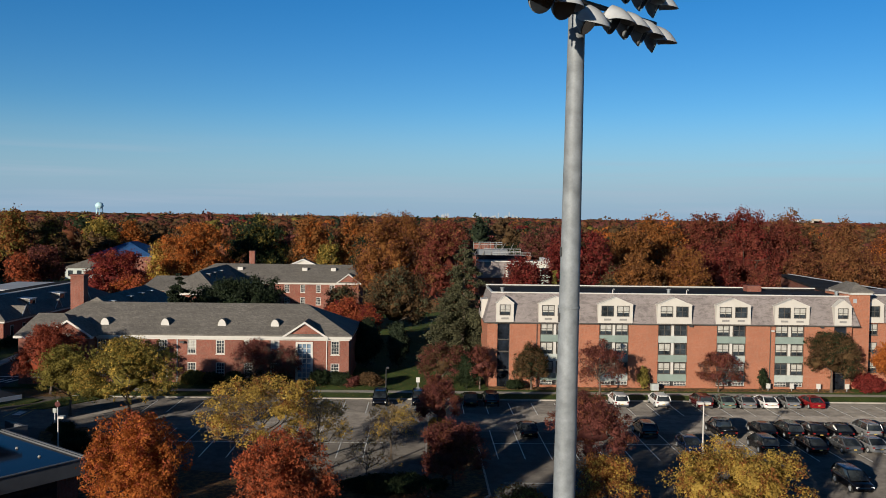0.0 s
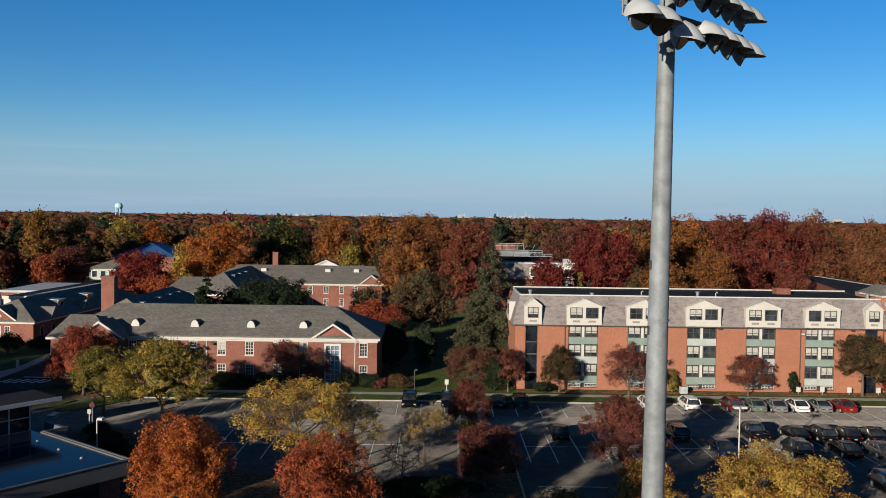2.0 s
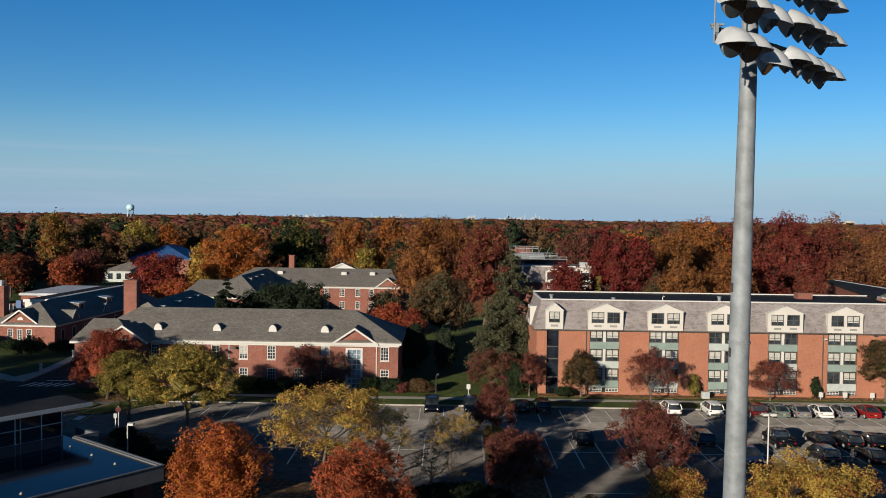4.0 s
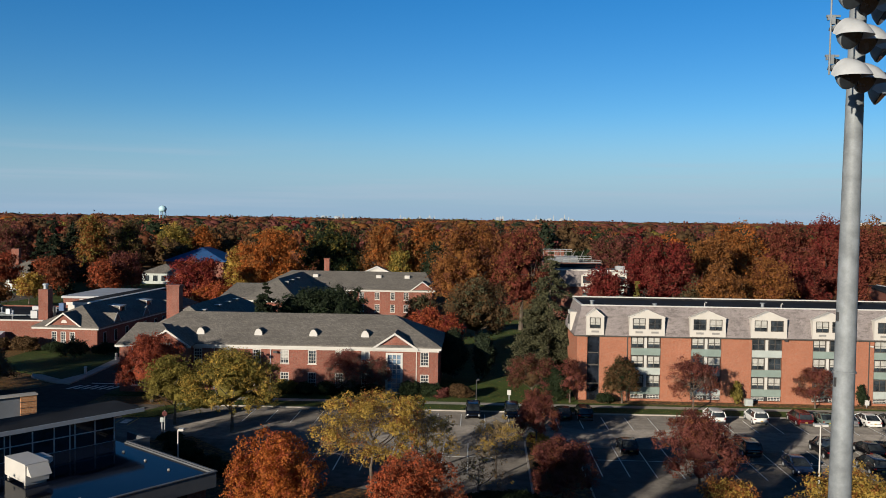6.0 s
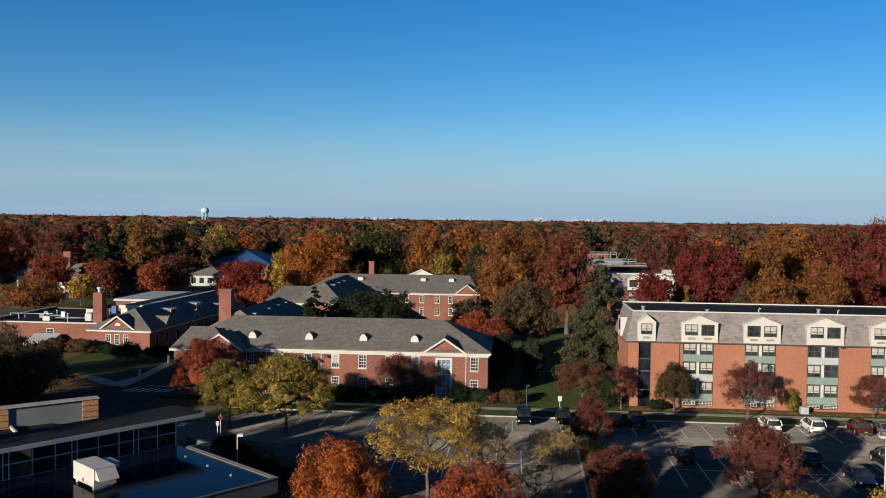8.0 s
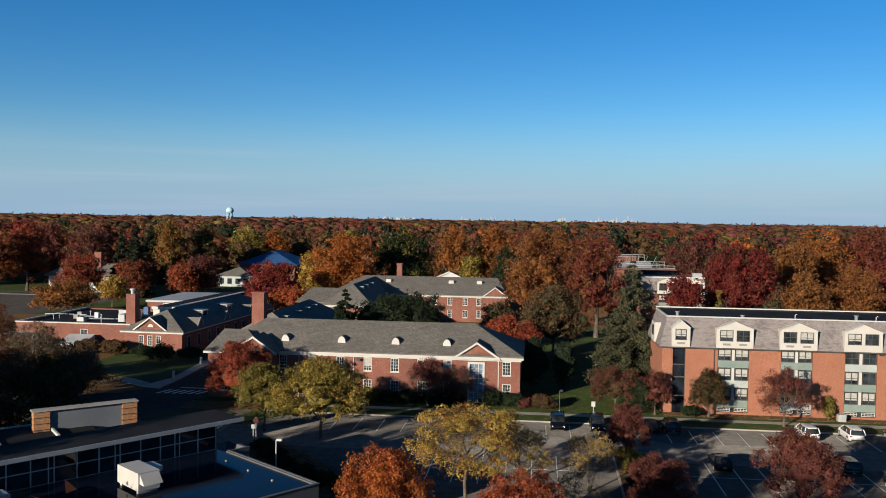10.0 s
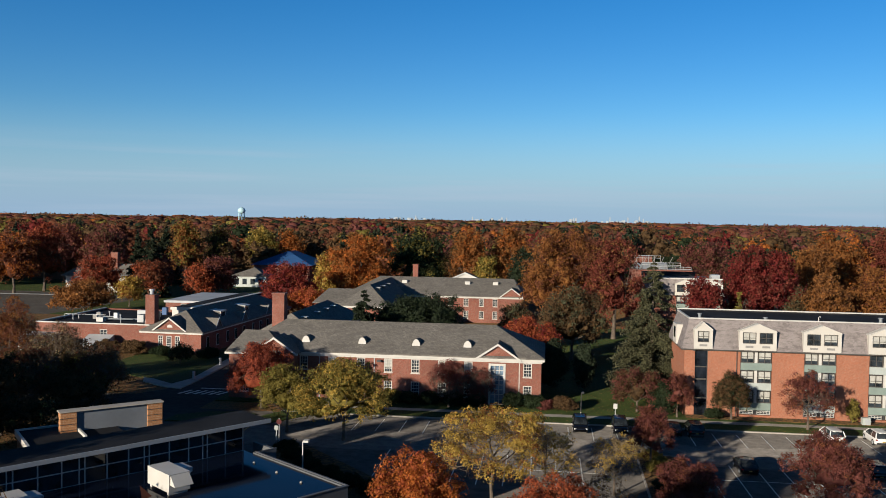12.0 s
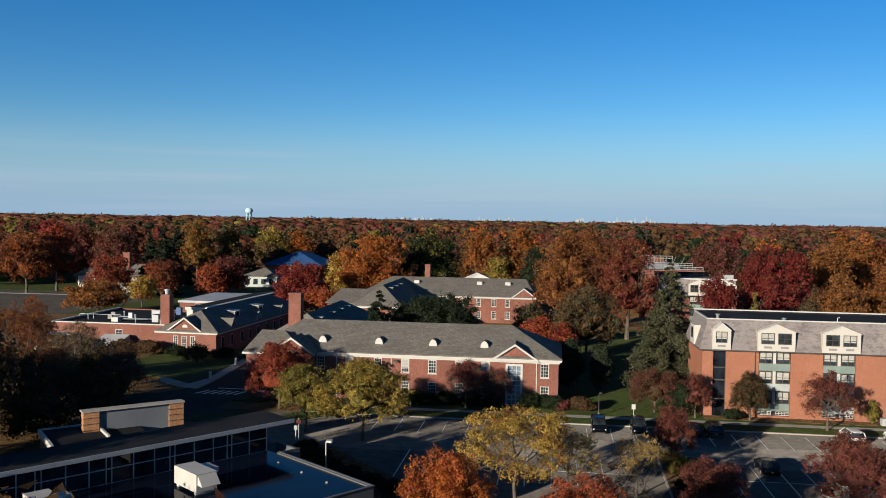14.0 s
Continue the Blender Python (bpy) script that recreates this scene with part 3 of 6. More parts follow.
            r.add([(q, y - 0.08, 11.78), (xm, y - 0.08, 12.82), (xm, 1.2, 12.82), (q, 1.2, 11.78), (q, y - 0.08, 11.70), (xm, y - 0.08, 12.74), (xm, 1.2, 12.74), (q, 1.2, 11.70)],
                  [(0, 1, 2, 3), (4, 7, 6, 5), (0, 4, 5, 1), (1, 5, 6, 2), (2, 6, 7, 3), (3, 7, 4, 0)])
        part("dormer_roof", r, WHITE, d)
        for a, b in ws:
            w = part("window", (dw if wide else sw)[0], None, d, at=(a, y + 0.05, 10.1))
            part("pane", (dw if wide else sw)[1], None, d, at=(a, y + 0.05, 10.1))
            if rng.random() < 0.8:
                part("blind", (dw if wide else sw)[3], None, d, at=(a, y + 0.05, 10.1))
            if n not in (3,):
                part("vent_grille", Solid().box((a + b) / 2 - 0.5, (a + b) / 2 + 0.5, y - 0.03, y + 0.02, 9.55, 9.82), GRILLE, d)
    # left end dormer
    d = part("dormer", Solid().box(0.2, 1.6, 3.6, 6.6, 9.2, 11.9), CREAM, h)
    part("pane", Solid().box(0.16, 0.22, 4.4, 5.8, 10.0, 11.5), GLASS_BLUE, d)
    # corner tower and its hipped cap
    t = Solid().box(50.9, 54.6, 0.9, 6.5, -0.1, 13.4)
    part("tower", t, BRICK_ORANGE, h, "orange brick stair tower")
    part("tower_cornice", Solid().box(51.6, 54.8, 0.5, 6.9, 13.4, 13.66), WHITE, h)
    part("tower_roof", hip_y(Solid(), 51.5, 54.9, 0.4, 7.0, 13.84, 15.0, 1.9, 1.9), SLATE, h)
    part("vent_grille", Solid().box(52.2, 52.7, 0.86, 0.92, 12.2, 12.8), FASCIA, h)
    # roof vents
    for x, y, k in ((2.9, 1.3, 0.55), (11.5, 1.2, 0.25), (26.2, 1.2, 0.6), (50.0, 1.4, 0.6)):
        part("roof_vent", Solid().tube([(x, y, zt), (x, y, zt + k), (x, y, zt + k + 0.02), (x, y, zt + k + 0.15)], [0.22, 0.22, 0.34, 0.3], 10), GALVANISED, h)
    for x in (18.4, 28.8):
        part("vent_pipe", Solid().tube([(x, 1.4, zt), (x, 1.4, zt + 0.55), (x + 0.12, 1.4, zt + 0.68), (x + 0.26, 1.4, zt + 0.58)], [0.06] * 4, 6), WHITE, h)
    part("roof_hatch", Solid().box(39.5, 41.6, 7.0, 8.6, zt, zt + 0.9), BRICK, h)
    for x, z in ((28.95, 8.75), (47.3, 8.75), (40.4, 8.2), (1.9, 8.9)):
        part("wall_lamp", Solid().box(x - 0.12, x + 0.25, -0.45, 0.0, z, z + 0.2), DARK_METAL if x != 40.4 else WHITE, h)
    for x in (7.6, 40.2):
        part("downspout", Solid().box(x, x + 0.1, -0.1, 0.0, 0.1, 8.9), FRAME_DARK, h)
    return h


mansard_hall()


def wing_beyond():
    h = thing("residence_wing", "orange brick wing with cream dormer beyond the stair tower", "building", pose(63.2, 120.5, 0))
    part("wall", Solid().box(0, 34, 0, 12, -0.1, 9.15), BRICK_ORANGE, h)
    part("mansard_roof", Solid().add([(0, -0.4, 9.15), (34, -0.4, 9.15), (34, 12, 9.15), (0, 12, 9.15), (0.2, 0.8, 13.1), (33, 0.8, 13.1), (33, 11, 13.1), (0.2, 11, 13.1)],
         [(0, 1, 5, 4), (1, 2, 6, 5), (2, 3, 7, 6), (3, 0, 4, 7), (4, 5, 6, 7), (3, 2, 1, 0)]), SHINGLE, h)
    part("coping", Solid().box(0.2, 33, 0.7, 0.9, 13.0, 13.2), WHITE, h)
    win = sash_meshes(1.5, 1.6, FRAME_DARK, 2, 1, 0.07, 0.1)
    for x in (0.6, 8.6, 16.6, 24.6):
        d = part("dormer", pierced(Solid(), x, x + 2.6, 9.2, 11.9, -0.6, -0.35, [(x + 0.55, x + 2.05, 10.0, 11.6)]).prism([(x, 11.9), (x + 2.6, 11.9), (x + 1.3, 12.7)], -0.6, 0.6), CREAM, h)
        part("window", win[0], None, d, at=(x + 0.55, -0.55, 10.0))
        part("pane", win[1], None, d, at=(x + 0.55, -0.55, 10.0))
        for k in range(3):
            sash(win, h, (x + 0.5, -0.12, 2.06 + 2.68 * k), True)
    return h


wing_beyond()


# the two-storey brick house with the slate hipped roof
def colonial_hall():
    h = thing("brick_hall", "two-storey red brick hall with grey slate hipped roof and white cornice", "building", pose(0, 118.2, 0))
    e, rz = 6.85, 10.42
    wins = [-44.3, -40.1, -35.9, -31.95, -28.05, -24.2, -20.5, -12.2]
    holes = [(x, x + 1.2, z, z + 1.95) for x in wins for z in (0.95, 4.1)]
    holes.append((-17.0, -14.7, 0.3, 5.8))
    part("front_wall", pierced(Solid(), -44.6, -9.7, -0.1, e - 0.3, 0, 0.4, holes), BRICK, h)
    part("right_wall", Solid().box(-10.1, -9.7, 0.4, 14.6, -0.1, e - 0.3), BRICK, h)
    part("back_wall", Solid().box(-53.4, -10.1, 14.2, 14.6, -0.1, e - 0.3), BRICK, h)
    part("left_wall", Solid().box(-53.4, -53.0, 5.4, 14.2, -0.1, e - 0.3), BRICK, h)
    # rooms filled solid and dark, so no daylight shows behind the panes
    part("room_block", Solid().box(-52.9, -10.2, 0.6, 14.1, 0, e - 0.35), DARK_METAL, h)
    part("slate_roof", hip(Solid(), -53.9, -9.2, -0.5, 15.1, e, rz, 5.4, 7.3), SLATE, h, "grey slate hipped roof")
    part("cornice", Solid().box(-44.4, -9.25, -0.42, 0.0, e - 0.48, e - 0.18).box(-9.7, -9.28, 0.0, 14.9, e - 0.48, e - 0.18), WHITE, h, "white painted cornice")
    part("cornice_bed", Solid().box(-44.4, -9.55, -0.16, 0.0, e - 0.75, e - 0.48), WHITE, h)
    sm = sash_meshes(1.2, 1.95, WHITE, 3, 2)
    rng = random.Random(2)
    for x in wins:
        for z in (0.95, 4.1):
            sash(sm, h, (x, 0.02, z), rng.random() < 0.4)
    d = part("door_surround", pierced(Solid(), -17.04, -14.66, 0, 5.9, -0.12, 0.3, [(-16.75, -14.95, 0.2, 5.6)]), WHITE, h, "tall white glazed entrance bay")
    for k in range(1, 3):
        part("glazing_bar", Solid().box(-16.75 + 0.6 * k - 0.05, -16.75 + 0.6 * k + 0.05, 0.0, 0.1, 0.2, 5.6), WHITE, d)
    for k in range(1, 8):
        part("glazing_bar", Solid().box(-16.75, -14.95, 0.004, 0.096, 0.2 + 0.675 * k - 0.04, 0.2 + 0.675 * k + 0.04), WHITE, d)
    part("pane", Solid().box(-16.75, -14.95, 0.12, 0.16, 0.2, 5.6), GLASS_PALE, d)
    gable(h, -15.75, 3.1, -0.15, 6.62, 8.75, 4.5, SLATE, BRICK, WHITE)
    # front left pavilion
    part("pavilion_wall", pierced(Solid(), -54.0, -44.6, -0.1, e - 0.2, -2.3, -1.9, [(-52.3, -51.1, 4.2, 6.15), (-52.3, -51.1, 1.05, 3.0), (-48.2, -47.0, 4.1, 6.05)])
         .box(-44.98, -44.6, -1.9, 0, -0.1, e - 0.2).box(-54.0, -53.6, -1.9, 5.4, -0.1, e - 0.2), BRICK, h)
    part("room_block", Solid().box(-53.5, -45.0, -1.7, 5.3, 0, e - 0.3), DARK_METAL, h)
    for x, z in ((-52.3, 4.2), (-52.3, 1.05), (-48.2, 4.1)):
        sash(sm, h, (x, -2.28, z))
    part("pavilion_roof", hip(Solid(), -54.3, -45.5, -2.8, 7.6, e + 0.02, 9.25, 1.0, 4.3), SLATE, h)
    part("cornice", Solid().box(-54.5, -44.2, -2.75, -2.3, e - 0.46, e - 0.16).box(-54.5, -54.0, -2.3, 5.0, e - 0.46, e - 0.16), WHITE, h)
    gable(h, -47.3, 3.2, -2.4, 6.75, 8.95, 4.6, SLATE, BRICK, WHITE)
    c = part("chimney", Solid().box(-50.75, -48.85, 6.9, 8.5, 5.0, 14.1), BRICK, h, "tall red brick chimney")
    part("chimney_cap", Solid().box(-50.85, -48.75, 6.8, 8.6, 14.1, 14.35), BRICK, c)
    # round-topped roof vents
    slope = (rz - e) / 7.8
    for x in (-43.85, -35.5, -27.6, -20.2):
        y = 1.6
        z = e + slope * (y + 0.5)
        arc = [(x + 0.62 * math.cos(a), z - 0.15 + 0.15 + 0.95 * math.sin(a)) for a in (math.pi * k / 10 for k in range(11))]
        v = part("roof_vent", Solid().prism([(x + 0.62, z - 0.3)] + arc + [(x - 0.62, z - 0.3)], y, y + 1.6), SLATE, h)
        arc2 = [(px * 0.92 + x * 0.08, pz) for px, pz in arc]
        part("vent_face", Solid().prism([(x + 0.57, z - 0.1)] + [(px, pz - 0.03) for px, pz in arc2] + [(x - 0.57, z - 0.1)], y - 0.06, y + 0.02), WHITE, v, "white half-round vent face")
    for x in (-41.4, -33.4, -12.8):
        part("downspout", Solid().box(x, x + 0.12, -0.12, 0.0, 0.1, e - 0.5), WHITE if x > -20 else FASCIA, h)
    part("wall_lamp", Solid().box(-32.9, -32.3, -0.5, 0, 5.6, 5.85), DARK_METAL, h)
    return h


colonial_hall()


def rear_wings():
    h = thing("rear_brick_wing", "slate-roofed brick wing running back behind the hall", "building", pose(-51.2, 139, 0))
    part("wall", Solid().box(-6.0, 6.0, -5.0, 27, -0.1, 6.1), BRICK, h)
    part("slate_roof", hip_y(Solid(), -6.5, 6.5, -5.5, 27.5, 6.2, 10.0, 3, 6.5), SLATE, h)
    for y in (-1, 7, 13, 18):
        d = part("dormer", Solid().box(1.2, 2.2, y, y + 0.9, 8.2, 9.2), SLATE, h)
        part("dormer_face", Solid().box(1.15, 2.3, y - 0.08, y + 0.98, 9.2, 9.28), FASCIA, d)

    f = thing("far_brick_hall", "red brick hall with white cornice and slate roof among trees", "building", pose(0, 213, 0))
    e, rz = 6.7, 10.6
    wins = [-45.8, -41.8, -37.8, -33.8, -29.9, -26.0, -22.6]
    part("front_wall", pierced(Solid(), -48, -15.4, -0.1, e - 0.3, 0, 0.4, [(x, x + 1.2, z, z + 1.9) for x in wins for z in (1.0, 4.1)]), BRICK, f)
    part("room_block", Solid().box(-47.9, -15.5, 0.5, 18, 0, e - 0.35), BRICK, f)
    part("slate_roof", hip(Solid(), -60, -14.7, -0.5, 18.5, e, rz, 7, 3), SLATE, f)
    part("cornice", Solid().box(-48, -14.8, -0.42, 0.0, e - 0.55, e - 0.18), WHITE, f)
    sm = sash_meshes(1.2, 1.9, WHITE, 3, 2)
    for x in wins:
        for z in (1.0, 4.1):
            sash(sm, f, (x, 0.02, z))
    gable(f, -17.85, 3.0, -0.3, 6.6, 8.9, 4, SLATE, BRICK, WHITE)
    c = part("chimney", Solid().box(-44.4, -43.0, 9, 10.4, 8, 13.7), BRICK, f)
    part("chimney_cap", Solid().box(-44.5, -42.9, 8.9, 10.5, 13.7, 13.9), BRICK, c)
    for x in (-46.6, -30.2, -22.9):
        part("roof_vent", Solid().box(x, x + 1.3, 5.4, 6.4, 9.0, 9.9), WHITE, f)
    gable(f, -30.6, 3.8, 10.2, 10.3, 12.0, 3, SLATE, WHITE, WHITE)
    part("wing_wall", Solid().box(-55.4, -44.6, -25.4, 0, -0.1, 6.0), BRICK, f)
    part("wing_roof", hip_y(Solid(), -56, -44, -26, 14, 6.2, 10.4, 7, 6), SLATE, f)
    part("wing_cornice", Solid().box(-55.9, -44.1, -25.9, -25.4, 5.6, 6.0).box(-44.6, -44.1, -25.4, 0, 5.6, 6.0), WHITE, f)
    part("side_wing_wall", Solid().box(-63, -55.4, -19, -5, -0.1, 5.8), BRICK, f)
    part("side_wing_roof", hip(Solid(), -63.6, -50, -19.6, -4.4, 6.0, 8.8, 2.0, 0.5), SLATE, f)
    for y in (-18, -12.5, -6):
        d = part("dormer", Solid().box(-48.8, -47.8, y, y + 0.9, 8.8, 9.7), SLATE, f)
        part("dormer_face", Solid().box(-48.9, -47.7, y - 0.08, y + 0.98, 9.7, 9.78), FASCIA, d)


rear_wings()


def gabled_house():
    h = thing("dormered_house", "low red brick building with blue-grey slate roof, dormers and white pediment", "building", pose(-72.5, 150, 0, 0, 0, -3))
    e, rz = 4.35, 7.7
    part("wall", pierced(Solid(), -11.6, 0, -0.1, e - 0.2, 0, 0.4, [(x, x + 1.0, 0.6, 3.4) for x in (-8.6, -6.9, -5.2)]).box(-0.4, 0, 0.4, 46, -0.1, e - 0.2).box(-11.6, -11.2, 0.4, 46, -0.1, e - 0.2), BRICK, h)
    # dark filling stands for the unlit inside
    part("room_block", Solid().box(-11.1, -0.5, 0.5, 45.5, 0, e - 0.25), DARK_METAL, h)
    part("slate_roof", hip_y(Solid(), -12.2, 0.6, -0.6, 47, e, rz, 6.2, 6.2), SLATE, h)
    part("cornice", Solid().box(-12.1, 0.5, -0.55, -0.0, e - 0.45, e - 0.18).box(0.0, 0.5, 0, 46.5, e - 0.45, e - 0.18), WHITE, h)
    gable(h, -6.2, 3.3, -0.1, 4.45, 6.9, 4, SLATE, BRICK, WHITE)
    part("upper_block", Solid().box(-10.5, -6.3, 9.0, 44, 3.0, 7.3), WHITE, h, "white rendered upper wall")
    part("upper_roof", Solid().box(-10.6, -6.1, 8.9, 44.2, 7.3, 7.74), MEMBRANE, h)
    part("upper_fascia", Solid().box(-6.9, -5.9, 8.8, 44.2, 7.745, 7.86).box(-10.7, -6.1, 8.7, 8.9, 7.3, 7.82), WHITE, h)
    part("fanlight", Solid().prism([(-6.2 + 0.55 * math.cos(math.pi * k / 8), 5.0 + 0.55 * math.sin(math.pi * k / 8)) for k in range(9)], -0.16, -0.08), WHITE, h)
    sm = sash_meshes(1.0, 2.8, WHITE, 2, 3)
    for x in (-8.6, -6.9, -5.2):
        sash(sm, h, (x, -0.03, 0.6))
    # shed dormers high on the slope, gabled ones at the eaves
    for y in (13, 25):
        d = part("dormer", Solid().add([(-4.9, y, 6.6), (-2.2, y, 5.3), (-2.2, y, 6.75), (-4.9, y, 6.95), (-4.9, y + 2.4, 6.6), (-2.2, y + 2.4, 5.3), (-2.2, y + 2.4, 6.75), (-4.9, y + 2.4, 6.95)],
                                       [(0, 1, 2, 3), (7, 6, 5, 4), (1, 5, 6, 2), (0, 3, 7, 4), (0, 4, 5, 1)]), SLATE, h)
        part("dormer_roof", Solid().add([(-5.2, y - 0.2, 6.98), (-1.9, y - 0.2, 6.74), (-1.9, y + 2.6, 6.74), (-5.2, y + 2.6, 6.98), (-5.2, y - 0.2, 7.08), (-1.9, y - 0.2, 6.84), (-1.9, y + 2.6, 6.84), (-5.2, y + 2.6, 7.08)],
                                        [(3, 2, 1, 0), (4, 5, 6, 7), (0, 1, 5, 4), (1, 2, 6, 5), (2, 3, 7, 6), (3, 0, 4, 7)]), FASCIA, d)
        part("dormer_face", pierced(Solid(), 0, 2.4, 5.3, 6.74, 0, 0.14, [(0.25, 2.15, 5.5, 6.6)]), WHITE, d).matrix_local = pose(-2.12, y, 0, 0, 0, 90)
        part("pane", Solid().box(-2.19, -2.15, y + 0.25, y + 2.15, 5.5, 6.7), GLASS, d)
    for y in (5.5, 18, 31):
        d = part("wall_dormer", Solid().add([(0.25, y, 4.2), (0.25, y + 3.4, 4.2), (0.25, y + 1.7, 6.2), (-4.4, y + 1.7, 6.2), (-0.6, y, 4.2), (-0.6, y + 3.4, 4.2)],
                                            [(0, 1, 2), (0, 2, 3, 4), (1, 5, 3, 2), (0, 4, 5, 1), (4, 3, 5)]), SLATE, h)
        part("rake_board", Solid().tube([(0.3, y - 0.1, 4.15), (0.3, y + 1.7, 6.28)], [0.1, 0.1], 4).tube([(0.3, y + 1.7, 6.28), (0.3, y + 3.5, 4.15)], [0.1, 0.1], 4), FASCIA, d)
    for y in (2.2, 6.4, 11, 15, 19, 24, 28, 32, 38):
        w = part("window", Solid().box(-0.05, 0.08, y, y + 1.1, 1.0, 3.2), WHITE, h)
        part("pane", Solid().box(0.08, 0.1, y + 0.1, y + 1.0, 1.1, 3.1), GLASS, w)
    f = thing("flat_roofed_building", "red brick flat-roofed building with rooftop machinery and tall chimney", "building", pose(-84, 152, 0))
    part("front_wall", pierced(Solid(), -22.5, 0.4, -0.1, 5.0, 0, 0.4, [(-9.5, -8.0, 1.8, 4.0)]), BRICK, f)
    part("side_walls", Solid().box(-22.5, -22.1, 0.4, 26, -0.1, 5.0).box(0, 0.4, 0.4, 26, -0.1, 5.0).box(-22.1, 0, 25.6, 26, -0.1, 5.0), BRICK, f)
    part("flat_roof", Solid().box(-22.1, 0, 0.4, 25.6, 4.3, 4.75), MEMBRANE, f)
    part("coping", Solid().box(-22.6, 0.5, -0.1, 0.5, 5.0, 5.2).box(-22.6, -22.1, 0.5, 26.1, 5.0, 5.2), WHITE, f)
    sash(sash_meshes(1.5, 2.2, WHITE, 2, 2), f, (-9.5, 0.02, 1.8))
    c = part("chimney", Solid().box(-0.6, 1.2, 0.5, 2.3, 0, 10.8), BRICK, f, "tall red brick boiler chimney")
    part("chimney_pot", Solid().tube([(0.3, 1.4, 10.8), (0.3, 1.4, 11.5), (0.3, 1.4, 11.52), (0.3, 1.4, 11.8)], [0.35, 0.35, 0.55, 0.45], 10), METAL, c)
    u = Solid().box(-7.5, 5, 24, 44, 0, 7.2)
    part("upper_block", u, BRICK, f)
    part("upper_fascia", Solid().box(-7.8, 5.3, 23.7, 24.0, 6.9, 7.3).box(-7.8, 5.3, 24.0, 44.2, 7.2, 7.35), PALE_ROOF, f)
    lw2 = sash_meshes(1.3, 1.8, WHITE, 2, 2)
    for x in (-4, -0.5, 2.8):
        sash(lw2, f, (x, 23.9, 4.9))
    for (x, y, a, b, z, m) in ((-13, 5, 1.4, 1.2, 1.0, WHITE), (-5, 6, 1.3, 1.0, 1.6, FASCIA), (-3.6, 10, 1.0, 1.0, 2.0, GRILLE), (-8, 12, 2.4, 1.2, 0.9, FASCIA), (-2.4, 4, 1.1, 1.0, 1.0, METAL), (-16, 9, 1.0, 0.8, 0.9, GRILLE), (-10.5, 17, 1.8, 1.2, 1.2, FASCIA), (-6.0, 19, 1.0, 1.0, 1.7, SKY_BLUE_METAL), (-18.5, 15, 0.9, 0.9, 0.8, GRILLE), (-11.5, 9, 0.8, 0.8, 1.5, METAL)):
        r = part("rooftop_unit", Solid().box(x, x + a, y, y + b, 4.75, 4.6 + z).box(x + 0.1, x + 0.3, y + 0.1, y + b - 0.1, 4.5, 4.75).box(x + a - 0.3, x + a - 0.1, y + 0.1, y + b - 0.1, 4.5, 4.75), m, f)
        part("fan_guard", Solid().tube([(x + a / 2, y + b / 2, 4.6 + z), (x + a / 2, y + b / 2, 4.7 + z)], [b * 0.35, b * 0.35], 10), DARK_METAL, r)
    for x0, y0, x1, y1 in ((-12.3, 6, -5, 6.6), (-7, 12.6, -3.2, 10.5), (-9.6, 17.6, -6, 19.4), (-15.4, 9.4, -11.4, 9.4), (-3.0, 10.4, -1.6, 4.6)):
        part("duct", Solid().tube([(x0, y0, 4.9), (x0, y0, 5.25), (x1, y1, 5.25), (x1, y1, 4.9)], [0.16] * 4, 8), GALVANISED, f)
    for x, y in ((-9.5, 8), (-14.5, 13), (-4.5, 15), (-19, 7), (-7.4, 4.0)):
        part("vent_pipe", Solid().tube([(x, y, 4.7), (x, y, 5.7), (x, y, 5.72), (x, y, 5.95)], [0.09, 0.09, 0.2, 0.16], 8), METAL, f)
    for k in range(3):
        part("roof_rail", Solid().box(-22 + 3 * k, -21.94 + 3 * k, 9, 9.06, 4.5, 5.7).box(-22 + 3 * k, -19.1 + 3 * k, 9, 9.05, 5.6, 5.66), METAL, f)
    part("porch", Solid().box(-24.5, -17, -3.0, 0, 2.9, 3.2).box(-24.3, -23.6, -2.9, -2.3, 0, 2.9).box(-17.4, -17.2, -2.9, -2.7, 0, 2.9), WHITE, f)
    part("leanto", Solid().add([(-11, -5, 0), (-6, -5, 0), (-6, -1, 0), (-11, -1, 0), (-11, -5, 2.0), (-6, -5, 2.0), (-6, -1, 3.2), (-11, -1, 3.2)], [(0, 1, 5, 4), (1, 2, 6, 5), (2, 3, 7, 6), (3, 0, 4, 7), (4, 5, 6, 7)]), PALE_ROOF, f)


gabled_house()


